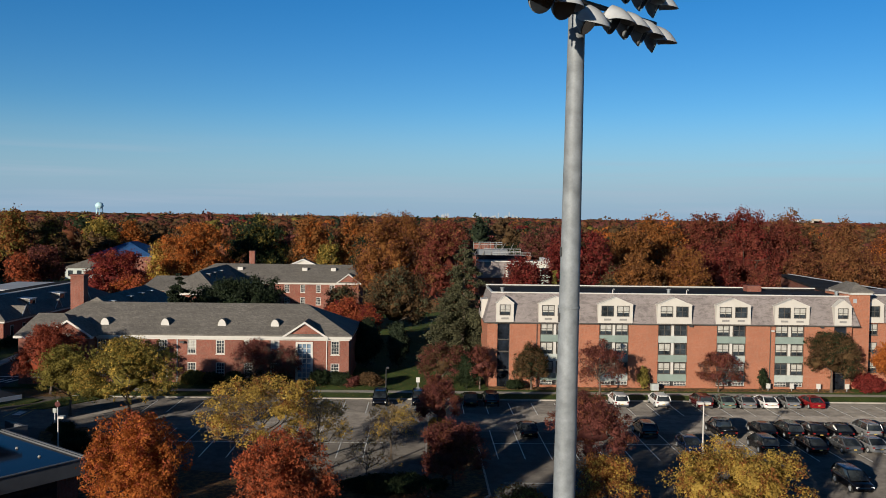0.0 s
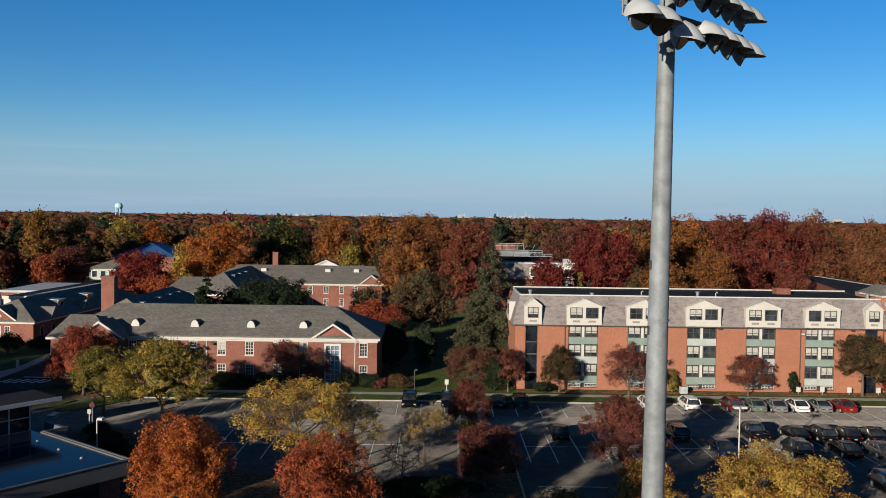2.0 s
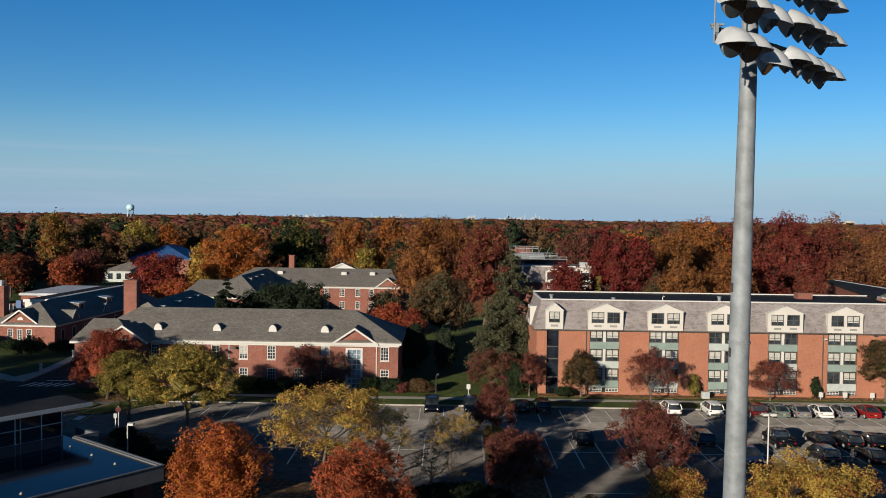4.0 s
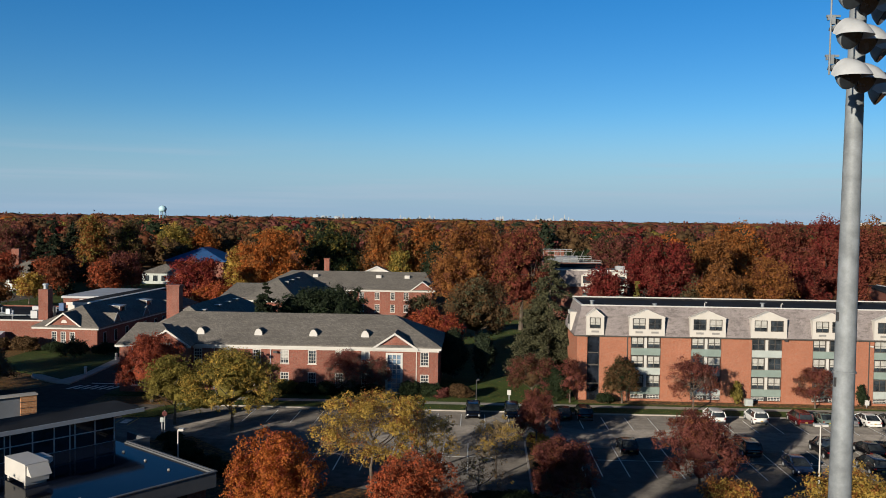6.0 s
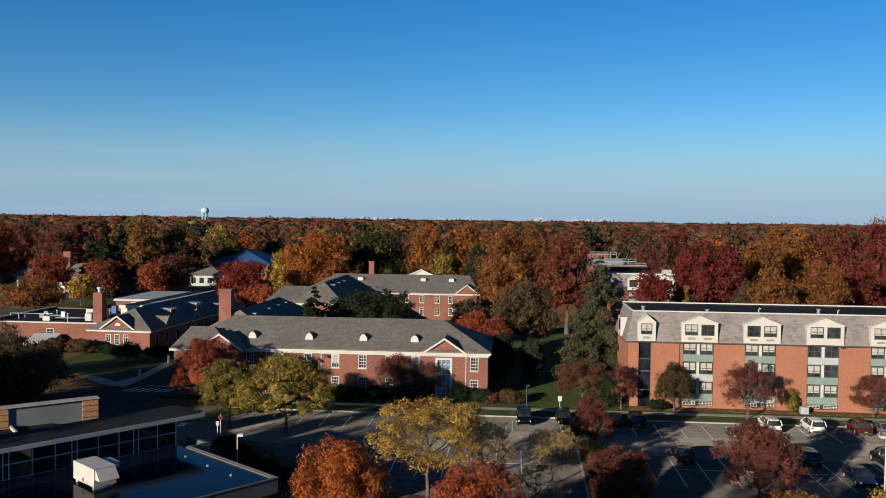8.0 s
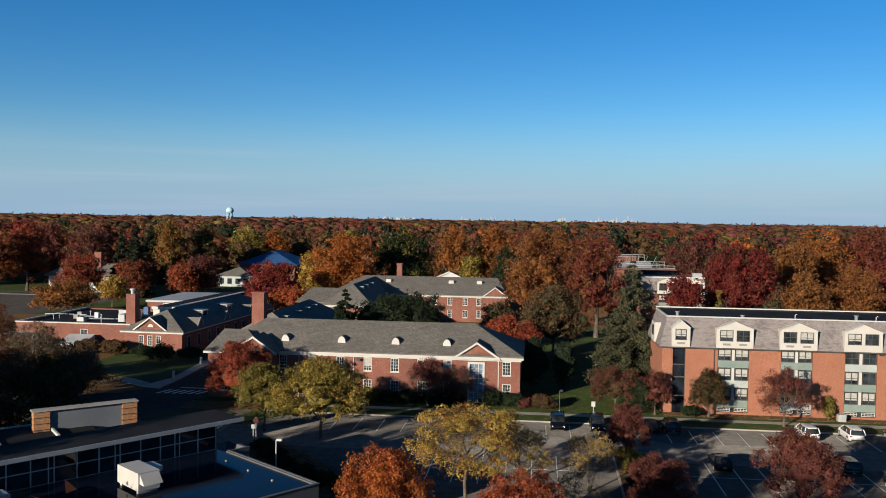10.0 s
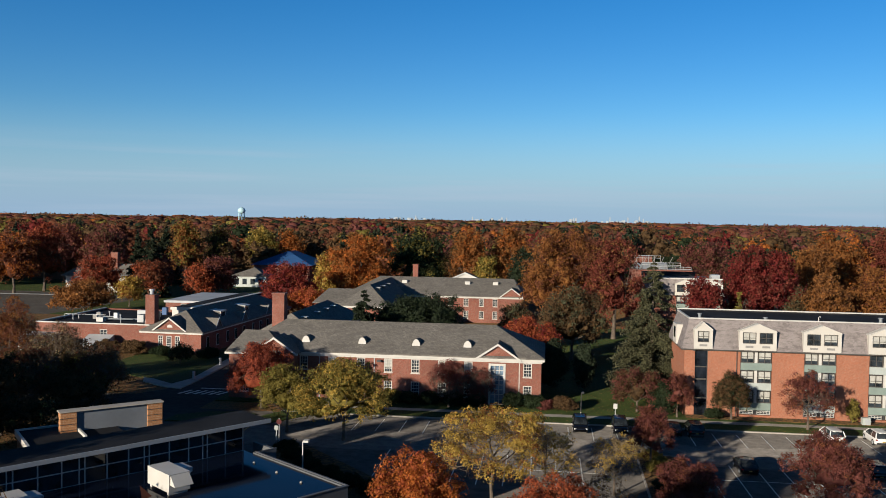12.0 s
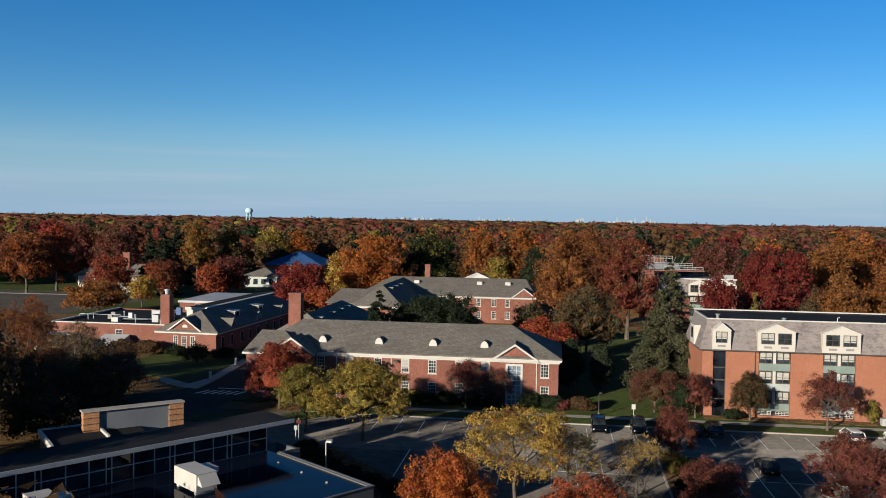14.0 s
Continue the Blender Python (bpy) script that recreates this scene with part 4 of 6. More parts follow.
# the dark-roofed building below the camera's way
def near_building():
    h = thing("glazed_building", "modern building with dark wet flat roof, clerestory glazing and thin canopy", "building",
              Matrix.Translation((-35.5, 71.4, 0)) @ Matrix(((0.616, -0.788, 0, 0), (0.788, 0.616, 0, 0), (0, 0, 1, 0), (0, 0, 0, 1))))
    # local: x along the glazing, y away from the camera
    part("lower_wall", Solid().box(-34, -0.3, -13.8, -13.4, -0.1, 4.7).box(-0.7, -0.3, -13.4, -1.6, -0.1, 4.7), BRICK, h)
    part("lower_window", Solid().box(-33, -2, -13.95, -13.8, 2.2, 4.2), GLASS_BLUE, h)
    part("lower_roof", Solid().box(-34, 0.0, -14.0, 0.0, 4.7, 5.32), WET_ROOF, h, "dark wet roof membrane")
    part("parapet", Solid().box(-34, 0.25, -14.35, -14.0, 4.3, 5.45).box(0.0, 0.3, -14.0, -1.5, 4.3, 5.45).box(0.3, 2.2, -1.8, -1.5, 4.3, 5.45).box(1.9, 2.2, -1.5, 1.5, 4.3, 5.45), DULL_METAL, h)
    part("coping", Solid().box(-34, 0.33, -14.42, -14.22, 5.45, 5.51).box(0.16, 0.33, -14.22, -1.5, 5.45, 5.51).box(0.33, 2.25, -1.82, -1.66, 5.45, 5.51), DULL_METAL, h, "pale grey metal coping")
    # clerestory
    mull = Solid()
    for k in range(18):
        x = -0.12 - 1.74 * k
        mull.box(x - 0.045, x + 0.045, -0.05, 0.1, 5.3, 7.5)
        if k % 3 == 2:
            mull.box(x - 0.47, x - 0.39, -0.05, 0.1, 5.3, 7.5)
    mull.box(-31, -0.06, -0.04, 0.08, 6.42, 6.5).box(-31, 0.02, -0.08, 0.1, 5.16, 5.34).box(-31, 0.02, -0.06, 0.1, 7.42, 7.56)
    part("mullion", mull, METAL, h, "pale metal glazing bars")
    part("pane", Solid().box(-31, -0.1, 0.02, 0.06, 5.2, 7.5), GLASS_BLUE, h)
    part("end_wall", Solid().box(-0.4, 0.05, 0.1, 2.4, 0, 7.55), BRICK, h)
    part("clerestory_wall", Solid().box(-31, -0.4, 0.3, 2.4, 0, 7.5), DARK_METAL, h)
    part("canopy", Solid().box(-32, 2.05, -0.95, 3.7, 7.72, 7.94), MEMBRANE, h, "thin dark grey roof canopy")
    part("canopy_soffit", Solid().box(-32, 1.9, -0.8, 3.5, 7.56, 7.72), DARK_METAL, h)
    part("canopy_edge", Solid().box(-32, 2.12, -1.05, -0.95, 7.66, 8.0), FASCIA, h)
    # mass hidden by the canopy, added for its shadow over the car park
    part("back_roof", Solid().box(-31, -1.4, 2.45, 9.1, 5.8, 5.9), WET_ROOF, h)
    part("rear_block", Solid().box(-31, -1.5, 2.45, 9, 0, 5.8), BRICK, h)
    # roof-top plant
    for x, y in ((-10.8, -7.2), (-21.6, -6.6)):
        a = part("air_handler", Solid().box(x, x + 1.7, y, y + 3.4, 5.55, 6.9).box(x + 0.1, x + 1.6, y + 0.2, y + 0.5, 5.3, 5.55).box(x + 0.1, x + 1.6, y + 2.9, y + 3.2, 5.3, 5.55), WHITE, h, "white rooftop air handling unit")
        part("intake_hood", Solid().add([(x + 0.1, y - 0.7, 6.1), (x + 1.6, y - 0.7, 6.1), (x + 1.6, y, 6.1), (x + 0.1, y, 6.1), (x + 0.1, y - 0.02, 6.85), (x + 1.6, y - 0.02, 6.85)], [(0, 1, 5, 4), (1, 2, 5), (3, 0, 4), (3, 2, 1, 0)]), WHITE, a)
        part("side_hood", Solid().add([(x + 1.7, y + 1.3, 6.0), (x + 2.6, y + 1.3, 6.4), (x + 2.6, y + 2.9, 6.4), (x + 1.7, y + 2.9, 6.0), (x + 1.7, y + 1.3, 6.8), (x + 2.6, y + 1.3, 6.75), (x + 2.6, y + 2.9, 6.75), (x + 1.7, y + 2.9, 6.8)], [(0, 1, 5, 4), (1, 2, 6, 5), (2, 3, 7, 6), (4, 5, 6, 7)]), METAL, a)
    for x, y in ((-1.5, -4.0), (-1.6, -7.5), (-1.7, -11.0), (-8.5, -2.0), (-9.5, -12.6)):
        part("roof_drain", Solid().tube([(x, y, 5.32), (x, y, 5.45)], [0.14, 0.08], 8), GRILLE, h)
    # screen wall behind
    s = thing("screen_wall", "pale panel screen wall between tan block piers on a roof", "wall", pose(-56.2, 77.0, 0, 0, 0, 41.7))
    for x in (0, 8.4):
        p = part("pier", Solid().box(x, x + 1.5, 0, 1.0, 0, 6.45), BRICK_TAN, s, "tan block pier")
        for z in (4.6, 5.2, 5.8):
            part("joint", Solid().box(x - 0.012, x + 1.512, -0.012, 0.2, z, z + 0.06), DARK_METAL, p)
    part("panel", Solid().box(1.5, 8.4, 0.2, 0.8, 0, 6.4), SCREEN, s, "pale grey panel")
    part("coping", Solid().box(-0.12, 10.0, -0.12, 1.12, 6.45, 6.57), CONCRETE, s)
    q = thing("low_roof", "low dark roof with white fascia behind the glazed building", "roof", pose(-61.1, 77.1, 0, 0, 0, 41.7))
    part("block", Solid().box(0.2, 9.0, -9.0, -0.2, 0, 4.25), DARK_METAL, q)
    part("membrane", Solid().box(0.2, 9.0, -9.0, -0.2, 4.25, 4.45), MEMBRANE, q)
    part("fascia", Solid().box(0, 0.25, -9.0, 0, 4.0, 4.6).box(0.25, 5.0, -0.25, 0, 4.0, 4.6).box(5.2, 5.4, -6.5, -2.0, 4.4, 4.75), WHITE, q)
    return h


near_building()


# far flat-roofed hall and distant roofs
def far_blocks():
    h = thing("far_residence_hall", "distant brick hall with dark flat roof and white gabled dormer", "building", pose(13.4, 200, 0))
    bays = (6.6, 12.4)
    part("front_wall", pierced(Solid(), 0.4, 17.4, -0.1, 9.3, 0, 0.4, [(b + 0.4, b + 4.4, 0.5, 9.2) for b in bays]), BRICK, h)
    part("end_wall", Solid().box(17.0, 17.4, 0.4, 14, -0.1, 9.3), BRICK, h)
    part("end_wall", Solid().box(0.4, 0.8, 0.4, 14, -0.1, 9.3), BRICK, h)
    # dark solid instead of shaded rooms
    part("room_block", Solid().box(0.9, 16.9, 0.6, 13.5, 0, 9.2), DARK_METAL, h)
    part("mansard_roof", Solid().add([(0, -0.5, 9.3), (17.8, -0.5, 9.3), (17.8, 14, 9.3), (0, 14, 9.3), (0.6, 0.8, 13.0), (17.2, 0.8, 13.0), (17.2, 13, 13.0), (0.6, 13, 13.0)],
         [(0, 1, 5, 4), (1, 2, 6, 5), (2, 3, 7, 6), (3, 0, 4, 7), (4, 5, 6, 7), (3, 2, 1, 0)]), SHINGLE, h)
    part("coping", Solid().box(0.4, 17.5, 0.6, 0.9, 12.95, 13.25), WHITE, h)
    part("parapet", Solid().box(0.4, 13.2, 12.6, 13.0, 13.0, 14.0), MEMBRANE, h)
    part("roof_hatch", Solid().box(15.2, 17.2, 3, 5, 13.0, 14.0), FASCIA, h)
    win = sash_meshes(1.8, 1.7, FRAME_DARK, 2, 1, 0.09, 0.10)
    for b in bays:
        xm = b + 2.4
        d = part("dormer", pierced(Solid(), b, b + 4.8, 9.4, 12.0, -0.6, -0.3, [(xm - 2.0, xm - 0.2, 10.1, 11.8), (xm + 0.2, xm + 2.0, 10.1, 11.8)]).prism([(b, 12.0), (b + 4.8, 12.0), (xm, 13.0)], -0.6, 0.8), CREAM, h)
        for x in (xm - 2.0, xm + 0.2):
            part("window", win[0], None, d, at=(x, -0.55, 10.1))
            part("pane", win[1], None, d, at=(x, -0.55, 10.1))
            for k in range(3):
                sash(win, h, (x, 0.12, 1.9 + 2.7 * k), k % 2 == 0, False)
        for k in range(3):
            part("spandrel", Solid().box(b + 0.42, b + 4.38, 0.1, 0.3, 0.9 + 2.7 * k, 1.88 + 2.7 * k), GREY_PANEL, h)
    g = thing("stepped_roof_block", "pale roof block with pipe frames and walkways beyond the trees", "building", pose(16.5, 258, 0))
    part("wall", Solid().box(0, 17, 2, 16, 0, 11.4), BRICK, g)
    part("flat_roof", Solid().box(-0.3, 17.3, 1.7, 16.3, 11.4, 11.7), BRICK, g)
    part("roof_step", Solid().box(1.5, 10.5, 7, 15, 11.7, 13.4), SCREEN, g)
    part("roof_step", Solid().box(0.3, 6.5, 11, 15.5, 13.4, 15.2), BRICK, g)
    for x0, x1, y, z in ((0.0, 9.0, 10.8, 15.5), (3.0, 14.5, 6.8, 13.6), (5.5, 17.0, 3.0, 12.6)):
        for k in range(6):
            x = x0 + (x1 - x0) * k / 5
            part("rail_post", Solid().box(x - 0.07, x + 0.07, y - 0.07, y + 0.07, 11.0, z), GRILLE, g)
        part("rail", Solid().box(x0, x1, y - 0.1, y + 0.1, z, z + 0.12).box(x0, x1, y - 0.08, y + 0.08, z - 0.7, z - 0.58), FASCIA, g)
    for k in range(5):
        part("brace", Solid().tube([(2.6 * k, 6.5, 11.8), (2.6 * k + 2.2, 10.8, 15.2)], [0.1, 0.1], 6), GRILLE, g)
    b = thing("blue_roofed_house", "house with dark blue hipped roof among trees", "building", pose(-122.4, 318, 0))
    part("wall", Solid().box(0.5, 22.5, 0.5, 23, 0, 7.0), BRICK, b)
    part("roof", hip_y(Solid(), -0.5, 23.5, 0, 24, 7.2, 12.2, 9, 6), SKY_BLUE_METAL, b)
    c = thing("white_gabled_house", "low white house with grey hipped roof", "building", pose(-123.8, 298, 0))
    part("wall", Solid().box(0.5, 13.5, 0.5, 13, 0, 3.9), PALE_PANEL, c)
    part("roof", hip_y(Solid(), 0, 14, 0, 13.5, 4.0, 6.9, 6.5, 6.5), SLATE, c)
    for k in range(4):
        part("window", Solid().box(1.6 + k * 3.0, 3.2 + k * 3.0, 0.42, 0.5, 1.0, 3.0), GLASS, c)
    d = thing("distant_house", "low white house with grey roof and brick chimney", "building", pose(-166, 262, 0))
    part("wall", Solid().box(0, 25, 0, 10, 0, 5.4), WHITE, d)
    part("roof", hip(Solid(), -1, 26, -1, 11, 5.6, 9.4, 5, 5), SLATE, d)
    part("chimney", Solid().box(14.0, 16.4, 3, 4.5, 6, 13.2), BRICK, d)
    e = thing("low_dark_hall", "long low wing with dark flat roof behind the mansard hall", "building", pose(0, 0, 0))
    part("wall", Solid().slab([(64.3, 131.3), (75.7, 131.3), (75.7, 173.7), (74.3, 173.7)], 0, 12.2), BRICK, e)
    part("flat_roof", Solid().slab([(64, 131), (76, 131), (76, 174), (74, 174)], 12.2, 12.6), MEMBRANE, e)
    part("coping", Solid().slab([(75.8, 131), (76.1, 131), (76.1, 174), (75.8, 174)], 12.6, 12.72), METAL, e)


far_blocks()

# ---- floodlight mast ----
def floodlight_mast():
    x, y = 3.42, 18.6
    t = thing("floodlight_mast", "tall galvanised steel mast carrying tiers of hooded stadium floodlights", "light mast", pose(x, y, 0, 0, 0.4, 0))
    s = Solid()
    s.tube([(0, 0, 0), (0, 0, 12), (0, 0, 22.4), (0, 0, 27.6), (0, 0, 32)], [0.346, 0.277, 0.22, 0.185, 0.158], 28)
    s.smooth = True
    part("shaft", s, GALVANISED, t, "tapered galvanised steel shaft")
    part("base_plate", Solid().tube([(0, 0, 0), (0, 0, 0.06)], [0.6, 0.6], 16), GALVANISED, t)
    part("joint_ring", Solid().tube([(0, 0, 21.6), (0, 0, 21.64)], [0.247, 0.247], 28), GALVANISED, t)
    for z in (21.3, 22.75):
        part("hand_hole", Solid().box(-0.247, -0.21, -0.10, -0.05, z, z + 0.2), DARK_METAL, t)
    # the arms run along d; the left lamps look past the camera, the right ones along the field
    d = Vector((0.74, 0.67, 0))

    def aimed(v):
        v = Vector(v).normalized()
        side = v.cross(Vector((0, 0, 1))).normalized()
        return v, Matrix((side, v, side.cross(v))).transposed().to_4x4()

    faces = [aimed((0.42, -0.80, -0.42)), aimed((0.50, -0.74, -0.44)), aimed((0.74, -0.40, -0.62)), aimed((0.80, -0.36, -0.46)), aimed((0.84, -0.30, -0.46)), aimed((0.86, -0.24, -0.46)), aimed((0.86, -0.20, -0.46))]
    slots = (-2.25, -1.6, -0.85, -0.05, 0.5, 1.05, 1.6)
    bowl, visor, glass, yoke = Solid(), Solid(), Solid(), Solid()
    # lamp about its origin: x along side, y along a, z along up
    rings = [[(r * math.cos(k * math.pi / 10), yy, r * math.sin(k * math.pi / 10)) for k in range(20)] for yy, r in ((-0.28, 0.08), (-0.24, 0.14), (-0.13, 0.22), (0.0, 0.275), (0.03, 0.28))]
    bowl.loft(rings)
    bowl.smooth = True
    # the hood is a quarter bell: from the lamp's upper rim down to a level lip in front
    arc = [math.pi * k / 14 for k in range(15)]

    def shell(grow):
        rows = []
        for i in range(8):
            f = i / 7
            wide = (0.31 + 0.06 * f ** 1.2) * grow
            rows.append([(wide * math.cos(q), -0.16 * (1 - f) + (0.44 * f) * math.sin(q) * grow, (0.34 - 0.14 * f + 0.07 * math.sin(math.pi * f)) * math.sin(q) ** 0.75 * grow - 0.045) for q in arc])
        return rows

    visor.smooth = True
    visor.loft(shell(1.0), False, False)
    visor.loft([list(reversed(r)) for r in shell(0.975)], False, False)
    glass.tube([(0, 0.03, 0), (0, 0.05, 0)], [0.268, 0.268], 20)
    yoke.box(-0.03, 0.03, -0.42, -0.26, -0.03, 0.03).box(-0.06, 0.06, -0.5, -0.38, -0.05, 0.05)
    m_bowl, m_visor, m_glass, m_yoke = bowl.mesh("reflector", GALVANISED), visor.mesh("visor", HOOD), glass.mesh("lens", GLASS), yoke.mesh("bracket", DARK_METAL)
    off = Vector((0.42, -0.46, 0))
    for tier in range(5):
        z = 27.99 + 0.77 * tier
        b0, b1 = off - 2.3 * d, off + 2.1 * d
        arm = Solid().tube([(b0.x, b0.y, z + 0.1), (b1.x, b1.y, z + 0.1)], [0.06, 0.06], 8)
        arm.tube([(0, 0, z + 0.1), (off.x, off.y, z + 0.1)], [0.07, 0.07], 8)
        part("cross_arm", arm, DARK_METAL, t)
        for k, (v, basis) in enumerate(faces):
            p = off + slots[k] * d + Vector((0, 0, z - 0.06 - (0.10 if k == 2 and tier == 0 else 0) - 0.10 * max(0, slots[k] - 0.2))) + 0.36 * v
            lamp = part("floodlight", m_bowl, None, t, "hooded floodlight")
            lamp.matrix_local = Matrix.Translation(p) @ basis @ pose(0, 0, 0, 0, random.Random(tier * 9 + k).uniform(-5, 5), 0)
            part("visor", m_visor, None, lamp)
            part("lens", m_glass, None, lamp)
            part("bracket", m_yoke, None, lamp)
        e = off - 2.45 * d
        part("arm_end_bracket", Solid().box(e.x - 0.03, e.x + 0.05, e.y - 0.04, e.y + 0.04, z + 0.02, z + 0.2).box(e.x - 0.11, e.x + 0.15, e.y - 0.03, e.y + 0.03, z + 0.16, z + 0.2).box(e.x - 0.09, e.x - 0.06, e.y - 0.03, e.y + 0.03, z + 0.1, z + 0.16).tube([(e.x + 0.05, e.y - 0.06, z - 0.04), (e.x + 0.05, e.y + 0.06, z - 0.04)], [0.05, 0.05], 10), GALVANISED, t)
    e = off - 2.5 * d
    part("tie_rod", Solid().tube([(e.x, e.y, 27.8), (e.x, e.y, 31.4)], [0.018, 0.018], 8), GALVANISED, t)
    return t


HOOD = surface("hood_aluminium", (0.345, 0.36, 0.372), 0.12, 3, 25, 0.55, 0.1)
floodlight_mast()

# ---- trees ----
def quad_mesh(name, corners, material_names, index=None):
    n = len(corners)
    me = bpy.data.meshes.new(name)
    me.vertices.add(4 * n)
    me.vertices.foreach_set("co", corners.reshape(-1).astype(np.float32))
    me.loops.add(4 * n)
    me.loops.foreach_set("vertex_index", np.arange(4 * n, dtype=np.int32))
    me.polygons.add(n)
    me.polygons.foreach_set("loop_start", np.arange(0, 4 * n, 4, dtype=np.int32))
    for k in material_names:
        me.materials.append(LEAF[k])
    if index is not None:
        me.polygons.foreach_set("material_index", index.astype(np.int32))
    me.update(calc_edges=True)
    return me


def tufts(rng, centres, radii, leaf, n, clump, weight=None, near=0.72, far=1.04):
    """Leaves gathered in tufts at the twig ends of each lobe: three corners a leaf, and the tuft of each."""
    w = radii[:, 0] * radii[:, 2] if weight is None else weight
    per = max(4, int(1.6 * (clump / leaf) ** 2))
    m = max(1, n // per)
    pick = rng.choice(len(centres), m, p=w / w.sum())
    d = rng.normal(size=(m, 3))
    d /= np.linalg.norm(d, axis=1, keepdims=True)
    d[:, 2] = np.where((d[:, 2] < -0.3) & (rng.random(m) < 0.6), -d[:, 2], d[:, 2])
    p = centres[pick] + d * radii[pick] * (near + (far - near) * rng.random((m, 1)) ** 0.7)
    size = clump * (0.55 + 0.75 * rng.random((m, 1)))
    tuft = np.repeat(np.arange(m), per)
    k = m * per
    off = rng.normal(size=(k, 3)) * np.array([0.4, 0.4, 0.3])
    q = p[tuft] + off * size[tuft]
    nrm = 0.75 * d[tuft] + 0.6 * off + 0.62 * rng.normal(size=(k, 3)) + np.array([0, 0, 0.25])
    nrm /= np.linalg.norm(nrm, axis=1, keepdims=True)
    s = np.cross(nrm, rng.normal(size=(k, 3)))
    s /= np.linalg.norm(s, axis=1, keepdims=True)
    t = np.cross(nrm, s)
    a = leaf * (0.6 + 0.8 * rng.random((k, 1)))
    b = leaf * (0.6 + 0.8 * rng.random((k, 1)))
    return np.stack([q - s * a * 0.5 - t * b * 0.3, q + s * a * 0.5 - t * b * 0.3, q + t * b * 0.6], 1), tuft


def ball(level):
    bm = bmesh.new()
    bmesh.ops.create_icosphere(bm, subdivisions=level, radius=1.0)
    v = np.array([q.co[:] for q in bm.verts])
    f = np.array([[q.index for q in p.verts] for p in bm.faces])
    bm.free()
    return v, f


BALL = {k: ball(k) for k in (1, 2)}


def clumps(rng, centres, radii, level, size=0.88, rough=0.16):
    """Dense lumpy inner foliage: one uneven ball of leaves a lobe,"""
    v, f = BALL[level]
    m = len(centres)
    jit = 1 + rough * rng.normal(size=(m, len(v), 1))
    return (centres[:, None] + radii[:, None] * size * v[None] * jit).reshape(-1, 3)


def crown_mesh(name, groups, corners, material_names, index):
    """Inner clumps, tufts and loose leaves in one mesh; groups: (points, colour of each ball, level)."""
    n, side, m, nf, ti, colours, smooth = len(corners), corners.shape[1], 0, 0, [], [], []
    for points, colour, level in groups:
        v, f = BALL[level]
        k = len(points) // len(v)
        ti.append((f[None] + (m + np.arange(k) * len(v))[:, None, None]).reshape(-1))
        colours.append(np.repeat(colour, len(f)))
        smooth.append(np.full(k * len(f), True))
        m += len(points)
        nf += k * len(f)
    ti = np.concatenate(ti) if ti else np.zeros(0, int)
    me = bpy.data.meshes.new(name)
    me.vertices.add(m + side * n)
    me.vertices.foreach_set("co", np.concatenate([g[0].reshape(-1) for g in groups] + [corners.reshape(-1)]).astype(np.float32))
    me.loops.add(3 * nf + side * n)
    me.loops.foreach_set("vertex_index", np.concatenate([ti, m + np.arange(side * n)]).astype(np.int32))
    me.polygons.add(nf + n)
    me.polygons.foreach_set("loop_start", np.concatenate([np.arange(0, 3 * nf, 3), 3 * nf + np.arange(0, side * n, side)]).astype(np.int32))
    for k in material_names:
        me.materials.append(LEAF[k])
    me.polygons.foreach_set("material_index", np.concatenate(colours + [index]).astype(np.int32))
    me.polygons.foreach_set("use_smooth", np.concatenate(smooth + [np.zeros(n)]).astype(bool))
    me.update(calc_edges=True)
    return me


def lobes(rng, k, rx, ry, rz, zc, lumpy=0.45, sprays=True):
    """Overlapping lobes that fill an uneven crown."""
    d = rng.normal(size=(k, 3))
    d /= np.linalg.norm(d, axis=1, keepdims=True)
    d[:, 2] = np.where(d[:, 2] < -0.55, -d[:, 2], d[:, 2])
    out = 0.60 + 0.20 * rng.random((k, 1))
    taper = 1.0 - 0.28 * d[:, 2:3]
    c = d * np.array([rx, ry, rz]) * out * np.hstack([taper, taper, np.ones_like(taper)])
    c[:, 2] += zc - 0.06 * rz
    r = np.array([rx, ry, rz]) * (lumpy * (0.65 + 0.55 * rng.random((k, 1)))) * (1.1 - 0.3 * (out - 0.6) / 0.2)
    # small outlying sprays break the outline
    e = rng.normal(size=(k, 3))
    e /= np.linalg.norm(e, axis=1, keepdims=True)
    e[:, 2] = np.where(e[:, 2] < -0.5, -e[:, 2], e[:, 2])
    ce = e * np.array([rx, ry, rz]) * (0.86 + 0.14 * rng.random((k, 1)))
    ce[:, 2] += zc
    re = np.array([rx, ry, rz]) * (0.13 + 0.09 * rng.random((k, 1)))
    if not sprays:
        ce, re = ce[:0], re[:0]
    c = np.vstack([c, ce, [[0, 0, zc - 0.1 * rz]]])
    r = np.vstack([r, re, [[rx * 0.80, ry * 0.80, rz * 0.84]]])
    return c, r


